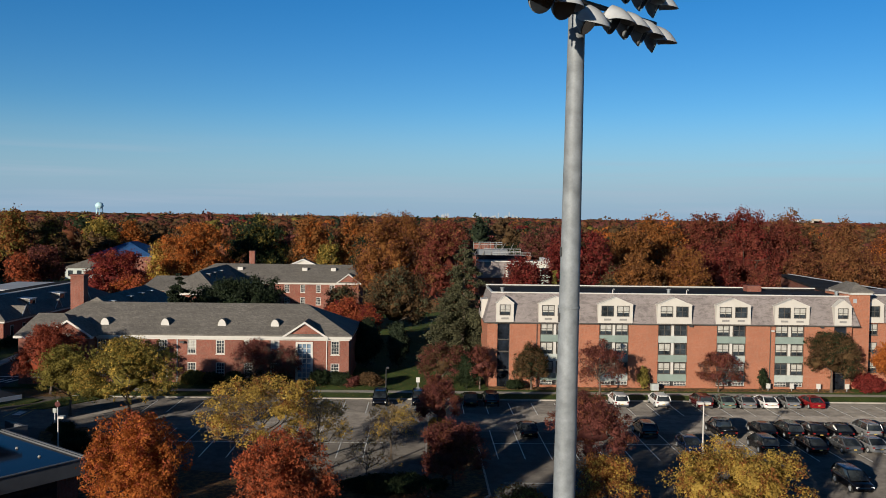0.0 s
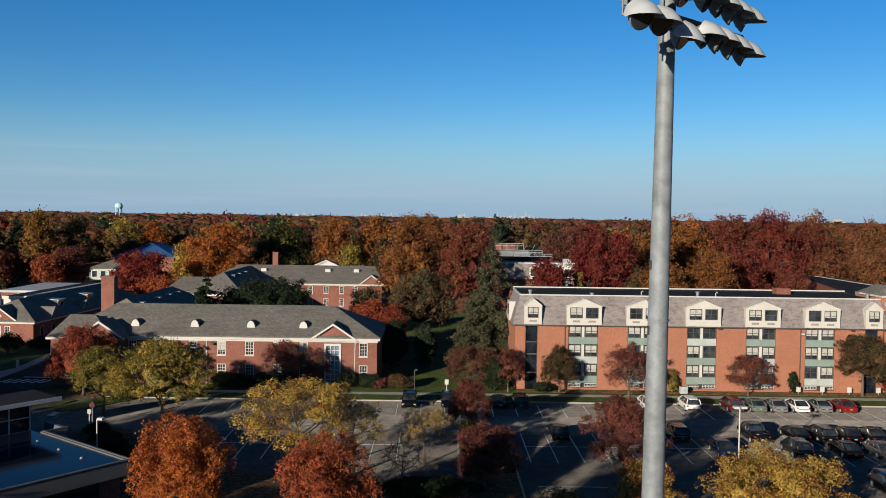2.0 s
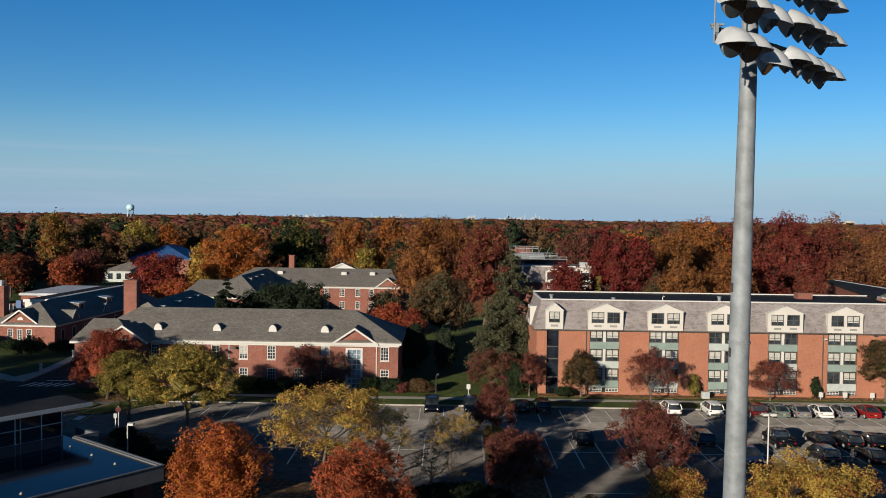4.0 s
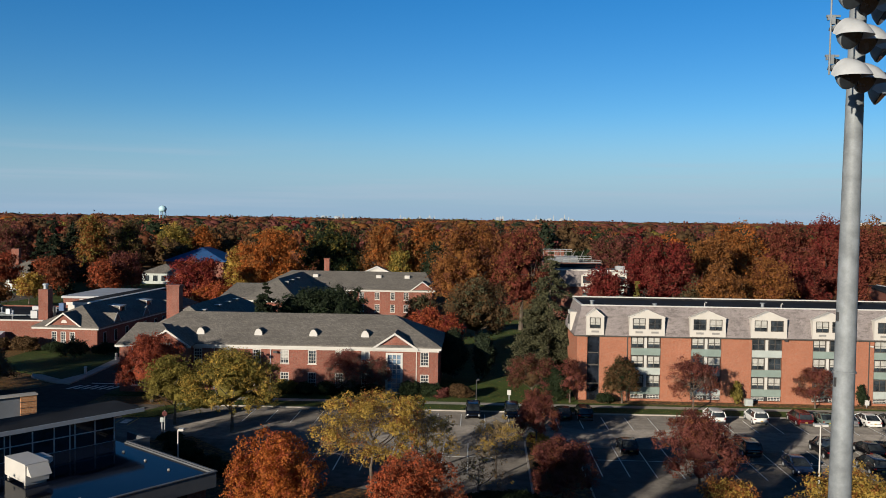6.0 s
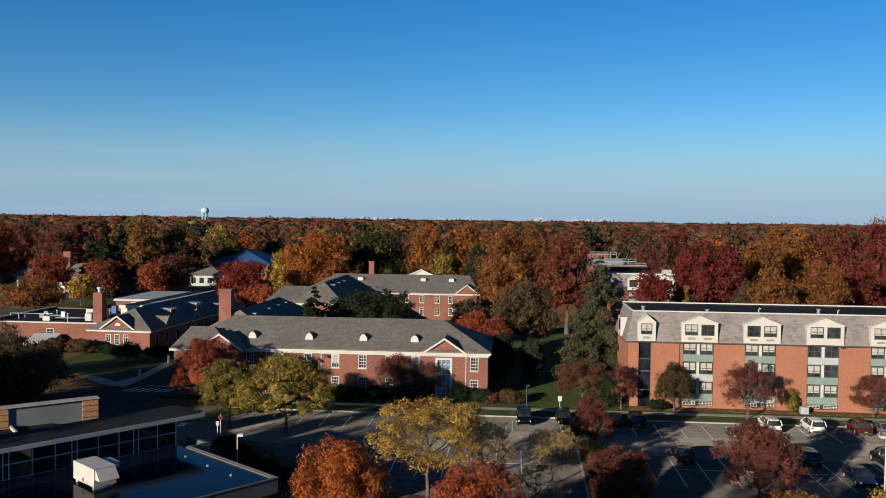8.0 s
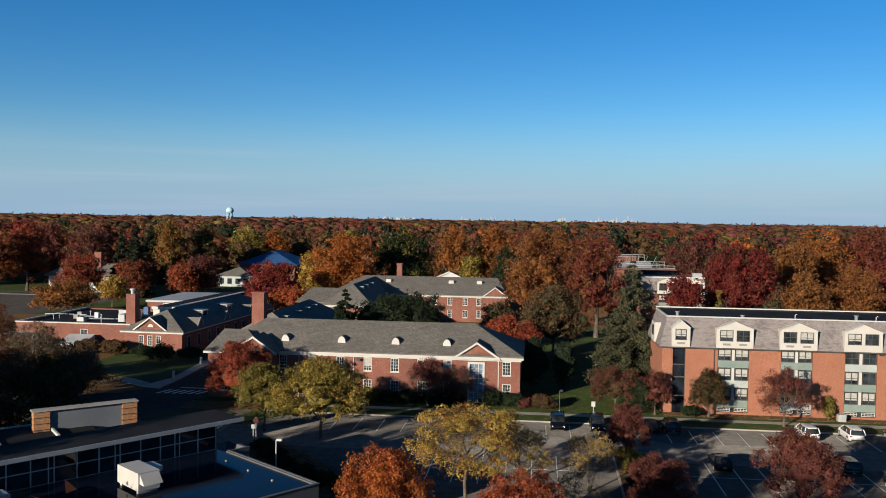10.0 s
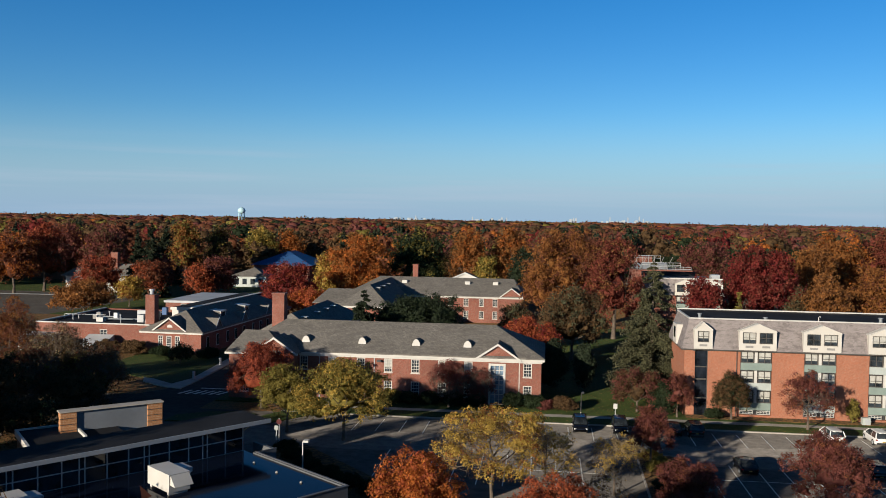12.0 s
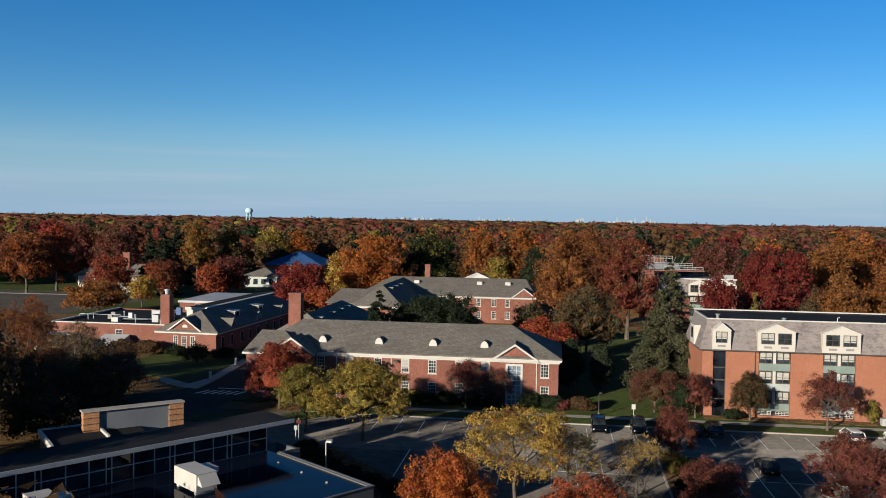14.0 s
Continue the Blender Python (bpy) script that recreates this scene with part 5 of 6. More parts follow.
def limbs(rng, height, base, rx, ry, zc, rz, count, levels=2):
    """A tapered trunk that forks into limbs, boughs and twigs, all within the crown."""
    s = Solid()
    fork, top = zc - rz * 0.72, zc + rz * 0.45
    n = 6
    sway = [(rng.normal() * 0.04 * rx * i / n, rng.normal() * 0.04 * rx * i / n) for i in range(n + 1)]
    pts = [Vector((sway[i][0], sway[i][1], -0.1 + i / n * (top + 0.1))) for i in range(n + 1)]
    s.tube(pts, [base * (1.3 if i == 0 else 1 - 0.82 * i / n) for i in range(n + 1)], 8)

    def tip(d, f):
        d = d.normalized()
        return Vector((d.x * rx * f, d.y * ry * f, zc + d.z * rz * f))

    def stray(amount):
        return Vector(rng.normal(size=3) * amount)

    for k in range(count):
        a, up = k * 2.4 + rng.random() * 0.8, -0.35 + 1.15 * rng.random()
        d = Vector((math.cos(a), math.sin(a), up))
        e = tip(d, 0.6)
        z0 = min(max(fork, e.z - 0.8 * math.hypot(e.x, e.y)), top * 0.95)
        r0 = base * (1 - 0.8 * z0 / top) * 0.62
        p0 = Vector((pts[3].x, pts[3].y, z0))
        m = (p0 + e) / 2 + Vector((0, 0, -0.10 * (e - p0).length)) + stray(0.04 * rx)
        s.tube([p0, m, e], [r0, r0 * 0.65, r0 * 0.32], 5)
        if levels < 2:
            continue
        for j in range(4):
            d2 = d.normalized() + stray(0.42)
            q0, q1 = (m if j < 2 else e).lerp(e, 0.3 * j % 1.0), tip(d2, 0.82)
            s.tube([q0, (q0 + q1) / 2 + stray(0.03 * rx), q1], [r0 * 0.34, r0 * 0.2, r0 * 0.1], 4, False)
            if levels < 3:
                continue
            for i in range(5):
                d3 = d2.normalized() + stray(0.34)
                u0, u1 = q0.lerp(q1, 0.35 + 0.15 * i), tip(d3, 0.97)
                s.tube([u0, u1], [max(0.014, r0 * 0.11), 0.008], 3, False)
                if levels < 4:
                    continue
                for _ in range(5):
                    g = 0.3 + 0.65 * rng.random()
                    v0 = u0.lerp(u1, g)
                    s.tube([v0, tip(d3.normalized() + stray(0.25), 0.86 + 0.18 * rng.random())], [0.012, 0.005], 3, False)
    return s


def broadleaf(x, y, height, rx, colour, label, leaf=0.34, cover=2.6, bottom=0.25, k=14, ry=None, seed=None, group="", levels=2, z=0.0, base=None, second=None, lumpy=0.3, core=0.45, clump=None, bare=0.0, share=0.3):
    """leaf: a leaf spray's size; cover: how often leaves cover the crown; bare: the share of the crown's lobes with hardly a leaf."""
    seed = int(abs(x * 131 + y * 17 + height * 7)) if seed is None else seed
    rng = np.random.default_rng(seed)
    ry = ry or rx
    zb = height * bottom
    rz, zc = (height - zb) / 2, (height + zb) / 2
    t = thing("tree", label, "tree", pose(x, y, z), group)
    c, r = lobes(rng, k, rx, ry, rz, zc, lumpy, True)
    area = 4 * math.pi * ((rx * ry) ** 0.8 + 2 * (rx * rz) ** 0.8) / 3 * 1.25
    n = int(cover * area / (leaf * leaf * 0.45))
    w = r[:, 0] * r[:, 2]
    w[-1] *= 0.25
    if bare:
        w *= np.where(rng.random(len(w)) < bare, 0.12, 1.0)
    corners, tuft = tufts(rng, c, r, leaf, n, clump or max(3.2 * leaf, 0.10 * rx), w)
    index = (rng.random(tuft.max() + 1) < share)[tuft].astype(int) if second else np.zeros(len(corners))
    groups = []
    if core:
        dense = np.r_[0:k, len(c) - 1]
        groups = [(clumps(rng, c[dense], r[dense], 2, core, 0.24), np.zeros(len(dense)), 2)]
    me = crown_mesh("crown", groups, corners, [colour, second] if second else [colour], index)
    part("trunk", limbs(rng, height, base or 0.022 * height, rx, ry, zc, rz, 8, levels), BARK, t)
    part("crown", me, None, t)
    return t


def conifer(x, y, height, rx, colour, label, leaf=0.4, cover=2.2, bottom=0.06, group="", z=0.0):
    rng = np.random.default_rng(int(abs(x * 91 + y * 23)))
    t = thing("conifer", label, "tree", pose(x, y, z), group)
    part("trunk", Solid().tube([(0, 0, -0.1), (0, 0, height * 0.97)], [0.022 * height, 0.02], 7), BARK, t)
    tiers = max(6, int(height * 1.5))
    rows = []
    for i in range(tiers):
        f = i / tiers
        zc = height * (bottom + (1 - bottom) * f)
        reach = rx * (1 - f) ** 0.8 * (0.8 + 0.35 * rng.random())
        for j in range(max(4, int(9 * (1 - f)))):
            a = rng.random() * 6.28
            m = max(3, int(cover * 14 * reach / leaf * 0.35))
            g = rng.random(m) ** 0.6
            q = reach * (0.75 + 0.4 * rng.random())
            px = np.stack([np.cos(a) * g * q, np.sin(a) * g * q, zc - 0.35 * g * q + 0.12 * q], 1)
            px += rng.normal(size=(m, 3)) * np.array([0.16, 0.16, 0.10]) * (0.4 + reach * 0.35)
            rows.append(px)
    p = np.vstack(rows)
    n = len(p)
    nrm = rng.normal(size=(n, 3)) * 0.7 + np.array([0, 0, 0.8])
    nrm /= np.linalg.norm(nrm, axis=1, keepdims=True)
    s = np.cross(nrm, rng.normal(size=(n, 3)))
    s /= np.linalg.norm(s, axis=1, keepdims=True)
    u = np.cross(nrm, s)
    a = leaf * (0.6 + 0.8 * rng.random((n, 1)))
    part("crown", quad_mesh("crown", np.stack([p - s * a * 0.6, p - u * a * 0.25, p + s * a * 0.6, p + u * a * 0.25], 1), [colour]), None, t)
    return t


def bush(x, y, w, h, colour, label, ry=None, leaf=0.2, z=0.11, name="bush"):
    rng = np.random.default_rng(int(abs(x * 53 + y * 29)))
    t = thing(name, label, "bush", pose(x, y, z))
    c, r = lobes(rng, 9, w / 2, (ry or w) / 2, h / 2, h / 2, 0.42)
    n = int(2.6 * 4 * math.pi * (w / 2) * (h / 2 + w / 2) / 2 / (leaf * leaf * 0.45))
    corners, _ = tufts(rng, c, r, leaf, n, 1.6 * leaf, None, 0.85, 1.02)
    dense = np.r_[0:9, len(c) - 1]
    me = crown_mesh("foliage", [(clumps(rng, c[dense], r[dense], 2, 0.8), np.zeros(len(dense)), 2)], corners, [colour], np.zeros(len(corners)))
    part("stems", Solid().tube([(0, 0, -0.1), (0, 0, h * 0.6)], [0.06, 0.03], 6), BARK, t)
    part("foliage", me, None, t)
    return t


# foreground
broadleaf(-17.1, 52.4, 10.9, 3.2, "orange", "bright orange autumn tree with dense crown in the planting bed", 0.12, 2.6, 0.06, 60, second="flame", lumpy=0.25, core=0.45)
broadleaf(-8.6, 53.6, 9.6, 3.4, "flame", "rust-red autumn tree in the planting bed", 0.12, 2.6, 0.06, 60, second="rust", lumpy=0.25, core=0.45)
broadleaf(-13.7, 75.2, 9.0, 5.5, "gold", "yellow half-bare tree beside the car park", 0.16, 1.2, 0.30, 34, levels=4, second="amber", lumpy=0.22, core=0, bare=0.15, share=0.2)
broadleaf(-8.9, 77.5, 7.2, 2.9, "gold", "thin yellow-tan half-bare tree beside the car park", 0.14, 0.55, 0.24, 22, levels=3, core=0, second="tan", share=0.5, clump=0.4)
broadleaf(-2.4, 81.0, 5.7, 2.8, "tan", "thin tan half-bare tree in the car park", 0.14, 0.5, 0.2, 20, levels=3, core=0, second="gold", clump=0.4)
broadleaf(-4.1, 71.5, 4.9, 2.7, "brown", "nearly bare tree with dark grey branches", 0.11, 0.10, 0.16, 18, levels=3, core=0, second="gold")
broadleaf(-40.0, 98.5, 7.9, 3.7, "olive", "olive-green tree with yellowing leaves at the kerb", 0.18, 1.7, 0.15, 36, lumpy=0.26, core=0.45)
broadleaf(-32.4, 96.0, 9.2, 5.3, "olive", "broad olive-yellow tree in the car park", 0.18, 1.7, 0.15, 48, second="gold", lumpy=0.25, core=0.45, share=0.42)
broadleaf(-47.2, 110.2, 8.6, 4.3, "scarlet", "bright red maple at the corner of the brick hall", 0.17, 2.2, 0.05, 30, second="oxblood", share=0.4, z=0.1, lumpy=0.35)
broadleaf(2.2, 91.5, 6.2, 2.4, "maroon", "small dark red tree on the parking island", 0.14, 1.7, 0.08, 20, second="rust", share=0.25, lumpy=0.36)
broadleaf(3.3, 73.5, 5.8, 2.8, "maroon", "dark red tree on the parking island", 0.14, 1.7, 0.04, 24, second="rust", share=0.25, lumpy=0.34)
broadleaf(16.2, 78.0, 7.2, 3.7, "maroon", "dark maroon tree among the parked cars", 0.14, 1.7, 0.10, 24, second="rust", share=0.25, lumpy=0.34)
broadleaf(14.2, 62.0, 6.0, 2.7, "amber", "yellow-brown tree at the near edge of the car park", 0.14, 1.3, 0.10, 20, second="gold", core=0, lumpy=0.36)
broadleaf(7.6, 57.5, 4.9, 3.2, "amber", "low yellow-brown tree at the near edge of the car park", 0.14, 1.3, 0.05, 18, second="gold", core=0, lumpy=0.36)
# not seen itself: added for the shade it throws on the stalls
broadleaf(1.0, 54.0, 5.4, 3.6, "rust", "low russet tree added out of view to shade the car park", 0.16, 1.3, 0.05, 18, second="maroon", lumpy=0.36)
broadleaf(23.2, 60.0, 7.4, 4.9, "gold", "broad golden tree at the near edge of the car park", 0.14, 1.5, 0.12, 36, second="amber", lumpy=0.27, core=0.45)
bush(-2.2, 71.2, 9.0, 1.6, "green", "dark low hedge along the car park edge", 2.4, 0.2, 0.1, "hedge")
# unseen trees, added to shade the dark-roofed building and the ground behind it
for bx, by in ((-28.5, 43.5), (-34.5, 42.5), (-40.5, 44), (-46.5, 47), (-52.5, 51), (-56.5, 49), (-62.0, 53)):
    broadleaf(bx, by, 14.0 if bx < -54 else 8.4, 4.2, "brown", "brown tree added out of view to shade the dark-roofed building", 0.3, 1.3, 0.05, 18, group="trees by the dark roof", levels=1, second="rust", lumpy=0.36)
# tall trees out of view near the mast, added only to shade the car park
for bx, by in ((-19.0, 26.0), (-14.0, 27.0), (-9.0, 28.0), (-3.5, 27.0)):
    broadleaf(bx, by, 12.4, 4.2, "brown", "tall brown tree added out of view to shade the car park", 0.3, 1.3, 0.05, 20, group="trees by the light mast", levels=1, second="rust", lumpy=0.34)
for bx, by in ((-24.0, 17.0), (-19.0, 16.5)):
    broadleaf(bx, by, 18.4, 4.2, "brown", "tall brown tree added out of view to shade the car park", 0.4, 1.5, 0.05, 20, group="trees by the light mast", levels=1, second="rust")
# beside the mansard hall
broadleaf(15.4, 115.2, 6.2, 2.4, "brown", "round olive-brown tree beside the hall entrance", 0.15, 2.0, 0.06, 24, second="green", z=0.11, lumpy=0.34)
broadleaf(24.0, 111.3, 7.2, 3.0, "maroon", "dull red tree on the grass before the hall", 0.15, 1.2, 0.12, 20, second="rust", z=0.11, core=0, levels=3)
broadleaf(41.0, 114.7, 5.4, 3.0, "maroon", "purple-brown tree before the hall windows", 0.15, 1.1, 0.08, 18, second="rust", z=0.11, core=0, levels=3)
broadleaf(56.7, 115.0, 8.5, 3.8, "brown", "dense olive-brown tree at the stair tower", 0.17, 2.0, 0.14, 26, second="green", z=0.11, lumpy=0.34)
broadleaf(66.0, 114.5, 7.4, 3.4, "orange", "orange tree past the stair tower", 0.2, 2.0, 0.1, 16, z=0.11)
bush(61.5, 114.6, 4.2, 2.6, "red", "round clipped red and green bush")
bush(30.9, 116.0, 1.45, 3.0, "olive", "upright yellow-green shrub against the brick wall", 1.5)
bush(47.6, 116.0, 1.2, 3.0, "green", "upright dark green shrub against the brick wall", 1.3)
bush(13.2, 115.4, 2.6, 1.3, "green", "low clipped green hedge by the entrance")
# beside the brick hall
broadleaf(-22.3, 115.5, 6.6, 2.8, "maroon", "dark red tree against the brick hall", 0.14, 0.9, 0.15, 18, levels=4, z=0.11, core=0)
broadleaf(-36.4, 115.4, 6.0, 2.3, "maroon", "dark red tree against the brick hall", 0.14, 1.2, 0.12, 16, levels=3, z=0.11, core=0)
broadleaf(-18.0, 116.2, 5.4, 2.1, "maroon", "thin dark red tree beside the glazed entrance", 0.14, 0.9, 0.15, 14, levels=4, z=0.11, core=0)
for bx, bw, bh, bc in ((-30.6, 3.6, 1.9, "olive"), (-28.0, 3.0, 1.7, "green"), (-25.0, 3.2, 1.8, "green"), (-21.8, 3.4, 1.9, "green"), (-18.6, 2.6, 1.7, "green"), (-13.4, 3.0, 2.2, "green"), (-10.6, 3.2, 2.0, "green"), (-6.6, 3.6, 1.8, "brown"), (-9.0, 2.4, 1.3, "maroon")):
    bush(bx, 116.4, bw, bh, bc, "clipped dark green shrub along the brick wall" if bc == "green" else "autumn-tinted shrub along the brick wall", 2.4)
# between the halls
conifer(6.9, 131.5, 20.4, 6.8, "spruce", "tall drooping brown-green conifer between the halls", 0.32, 5.2)
bush(-7.8, 131, 4.4, 7.4, "pine", "tall dark clipped evergreen on the lawn", 4.4, 0.26, 0.1, "evergreen")
bush(-3.3, 131, 3.8, 7.2, "pine", "tall dark clipped evergreen on the lawn", 4.0, 0.26, 0.1, "evergreen")
broadleaf(3.4, 117.6, 6.0, 3.3, "brown", "dark red-brown tree between the halls", 0.17, 1.8, 0.03, 16, z=0.11, second="maroon", share=0.5)
broadleaf(8.4, 115.2, 5.6, 2.3, "maroon", "small reddish tree at the hall corner", 0.15, 0.9, 0.1, 12, z=0.11, second="rust")
bush(6.6, 115.6, 3.6, 4.6, "green", "large rounded green shrub beside the path")
for bx, by, bw in ((-33.4, 84.0, 3.2), (-30.6, 81.4, 3.0), (-28.0, 79.2, 2.8), (-35.6, 87.4, 3.2), (-25.4, 77.6, 2.6), (-37.4, 90.2, 2.6)):
    bush(bx, by, bw, 1.1, "green", "low dark shrub in the planting bed", 2.4, 0.17, 0.12)

# ---- trees behind the halls ----
BACK = [
    # x, y, height, half-width, colour, second, label
    (-177.7, 252, 19.4, 8.0, "rust", "orange", "orange-red maple beside the far street"),
    (-174.8, 264, 21.2, 7.3, "scarlet", "rust", "russet maple beside the far street"),
    (-188.7, 300, 21.5, 8.0, "maroon", "rust", "purple-brown oak"),
    (-172.4, 300, 20.2, 9.1, "maroon", "brown", "half-bare purple-brown oak"),
    (-145.4, 246, 12.5, 7.0, "scarlet", "rust", "orange-red tree before a house"),
    (-126.5, 240, 12.1, 4.8, "rust", "flame", "russet tree beside the street lamp"),
    (-132.1, 256, 12.8, 5.9, "maroon", "rust", "half-bare maroon tree"),
    (-137.9, 292, 22.8, 5.4, "amber", "olive", "amber oak"),
    (-130.3, 304, 21.2, 5.6, "brown", "olive", "olive-brown oak"),
    (-126.1, 340, 20.8, 6.5, "olive", "gold", "yellow-green oak"),
    (-116.0, 345, 19.6, 5.4, "orange", "amber", "orange tree"),
    (-110.5, 238, 11.2, 4.1, "flame", "rust", "low orange-red tree by the flat roofs"),
    (-107.5, 246, 12.9, 5.2, "maroon", "rust", "half-bare maroon tree"),
    (-127.0, 205, 8.3, 7.6, "amber", "bronze", "low bronze tree by the flat roofs"),
    (-125.0, 225, 8.4, 3.6, "gold", "amber", "small golden tree"),
    (-75.8, 214, 13.6, 7.4, "red", "scarlet", "round crimson maple"),
    (-67.3, 203, 7.8, 5.2, "flame", "orange", "low flame-orange tree"),
    (-61.2, 233, 19.9, 9.5, "orange", "amber", "broad orange maple"),
    (-72.1, 240, 15.4, 4.1, "gold", "amber", "golden tree beside the orange maple"),
    (-48.0, 252, 21.8, 9.3, "green", "olive", "dark green oak"),
    (-32.3, 254, 22.0, 6.0, "amber", "orange", "golden-orange tree"),
    (-26.6, 245, 15.3, 3.5, "olive", "gold", "olive and gold tree"),
    (-20.0, 264, 22.8, 6.6, "amber", "orange", "golden-orange oak"),
    (-15.3, 245, 17.0, 5.1, "pine", "green", "dark green tree"),
    (-6.7, 192, 23.6, 7.9, "amber", "rust", "tall golden-brown oak"),
    (-4.4, 160, 13.3, 6.1, "brown", "spruce", "olive-brown tree behind the lawn"),
    (5.6, 190, 21.6, 6.8, "oxblood", "bronze", "tall red-brown oak"),
    (3.0, 262, 21.5, 8.0, "rust", "amber", "russet oak"),
    (38.3, 268, 20.0, 8.0, "maroon", "brown", "half-bare purple-brown tree"),
    (19.6, 162, 15.7, 3.9, "red", "oxblood", "crimson tree"),
    (31.2, 168, 20.9, 7.3, "red", "oxblood", "crimson maple"),
    (-13.2, 150, 8.6, 3.6, "flame", "red", "small scarlet tree"),
    (-15.0, 166, 9.8, 3.0, "brown", "spruce", "grey-green tree"),
    (-8.6, 146, 8.0, 2.0, "flame", "red", "small scarlet tree"),
    (64.8, 158, 14.6, 4.2, "oxblood", "rust", "red oak"),
    # over the mansard hall
    (44.1, 182, 22.2, 5.6, "amber", "bronze", "amber oak"),
    (55.8, 200, 24.1, 7.0, "amber", "orange", "orange-brown oak"),
    (67.8, 204, 24.5, 7.4, "oxblood", "rust", "tall red oak"),
    (79.8, 206, 25.3, 8.2, "oxblood", "red", "tall crimson oak"),
    (92.3, 216, 23.8, 7.0, "oxblood", "rust", "tall red oak"),
    (105.0, 242, 25.3, 8.6, "bronze", "brown", "brown oak"),
    (113.8, 228, 22.8, 6.9, "bronze", "rust", "bronze oak"),
    (122.0, 216, 21.0, 6.5, "rust", "orange", "orange-red oak"),
    (135.9, 235, 23.7, 9.3, "rust", "amber", "orange-red oak"),
    (40.5, 158, 16.6, 4.7, "amber", "bronze", "amber tree"),
    (61.6, 178, 18.1, 6.2, "oxblood", "red", "red oak"),
    (51.2, 165, 17.6, 5.0, "amber", "rust", "orange-brown oak"),
    (84.0, 186, 16.8, 5.6, "rust", "bronze", "russet oak"),
    (97.0, 192, 17.0, 6.4, "bronze", "rust", "bronze oak"),
    (110.0, 200, 15.0, 6.2, "rust", "amber", "russet oak"),
    (36.3, 160, 14.0, 2.4, "brown", "spruce", "grey-green tree"),
]
for bx, by, bh, br, b1, b2, blabel in BACK:
    broadleaf(bx, by, bh, br, b1, blabel + " standing behind the halls", 0.0021 * by, 2.6, 0.06, 46, second=b2, group="autumn trees behind the halls", levels=2, z=0.0, lumpy=0.25, core=0.42)
conifer(-40.8, 145, 13.8, 4.6, "pine", "dark spire-shaped evergreen behind the brick hall", 0.42, 7.0, group="dark evergreens")
for bx, by, bh, br in ((-37.4, 150, 11.0, 3.4), (-34.2, 150, 11.8, 4.0), (-30.6, 151, 12.4, 4.2), (-27.4, 151.5, 11.8, 3.6)):
    broadleaf(bx, by, bh, br, "pine", "dark rounded evergreen behind the brick hall", 0.30, 2.2, 0.04, 30, second="green", group="dark evergreens", levels=1, core=0.55)
for bx, by, bh, br in ((24.4, 154, 14.4, 1.5), (-89.7, 332, 21.8, 5), (-149, 300, 22.0, 6.5), (-152, 306, 20.0, 5.5), (-131.5, 252, 23.6, 6.0), (-139, 258, 20.5, 5.0), (7.3, 420, 24.4, 5)):
    conifer(bx, by, bh, br, "pine" if by > 200 else "olive", "slender evergreen among the autumn trees", 0.8, 2.4, group="dark evergreens")
for bx, by, bw, bh in ((-69.5, 146.5, 4.5, 1.9), (-74.5, 146.8, 4.0, 1.6), (-79.0, 147.2, 4.0, 1.8), (-84.5, 147.5, 5.0, 2.8), (-90.0, 148.0, 5.5, 2.6), (-96.5, 148.5, 5.0, 2.4), (-64.5, 146.0, 2.2, 2.6)):
    bush(bx, by, bw, bh, "green" if bw < 5 else "brown", "dark shrub in front of the low brick building", 2.6, 0.22)
bush(82, 348, 112, 15.0, "green", "tall clipped green tree belt beyond the halls", 9.0, 1.7, 0.0, "hedge")
# dark trees beside the side road
for bx, by, bh, br, b1, b2 in ((-70, 104, 7.5, 4.5, "brown", "olive"), (-76, 110, 8.5, 5.0, "brown", "green"), (-66, 97, 6.0, 3.8, "brown", "green"),
                               (-76, 100, 8.0, 4.6, "green", "brown"), (-80, 126, 5.5, 3.6, "brown", "green"),
                               (-74, 118, 4.6, 3.4, "brown", "green"), (-108, 142, 5.0, 4.0, "amber", "rust"), (-72, 140, 3.6, 2.0, "green", "brown"),
                               (-72, 91, 7.5, 4.6, "brown", "green"), (-79, 95, 9.0, 5.0, "brown", "rust"), (-66, 86, 6.0, 4.0, "green", "brown"), (-69, 97.5, 6.5, 4.2, "brown", "green"),
                               (-112, 132, 5.0, 4.4, "rust", "brown"), (-120, 150, 6.0, 5.6, "amber", "rust")):
    broadleaf(bx, by, bh, br, b1, "half-bare dark autumn tree beside the side road", 0.24, 1.2, 0.05, 18, second=b2, group="trees by the road", levels=3, lumpy=0.36)
for bx, by, bh, br, b1, b2, bc in ((-85, 112, 13.4, 4.6, "rust", "amber", 1.1), (-91.5, 112.5, 12.4, 4.5, "amber", "rust", 1.1), (-75.4, 108, 11.4, 3.8, "brown", "tan", 0.45), (-67, 104, 9.2, 3.6, "brown", "rust", 0.5), (-74, 100, 9.4, 4.0, "rust", "brown", 0.7)):
    broadleaf(bx, by, bh, br, b1, "half-bare orange-brown tree before the flat-roofed building", 0.17, bc, 0.12, 24, second=b2, group="trees by the road", levels=4, core=0)
# taller unseen trees, added to shade the side road
for bx, by, bh in ((-62, 58, 8.5), (-68, 66, 9.5), (-73, 75, 10), (-72.5, 82.5, 14.8), (-81, 82, 15), (-78, 70, 10)):
    broadleaf(bx, by, bh, 4.6, "brown", "brown tree added out of view to shade the side road", 0.4, 2.0, 0.08, 16, group="trees by the road", levels=1)


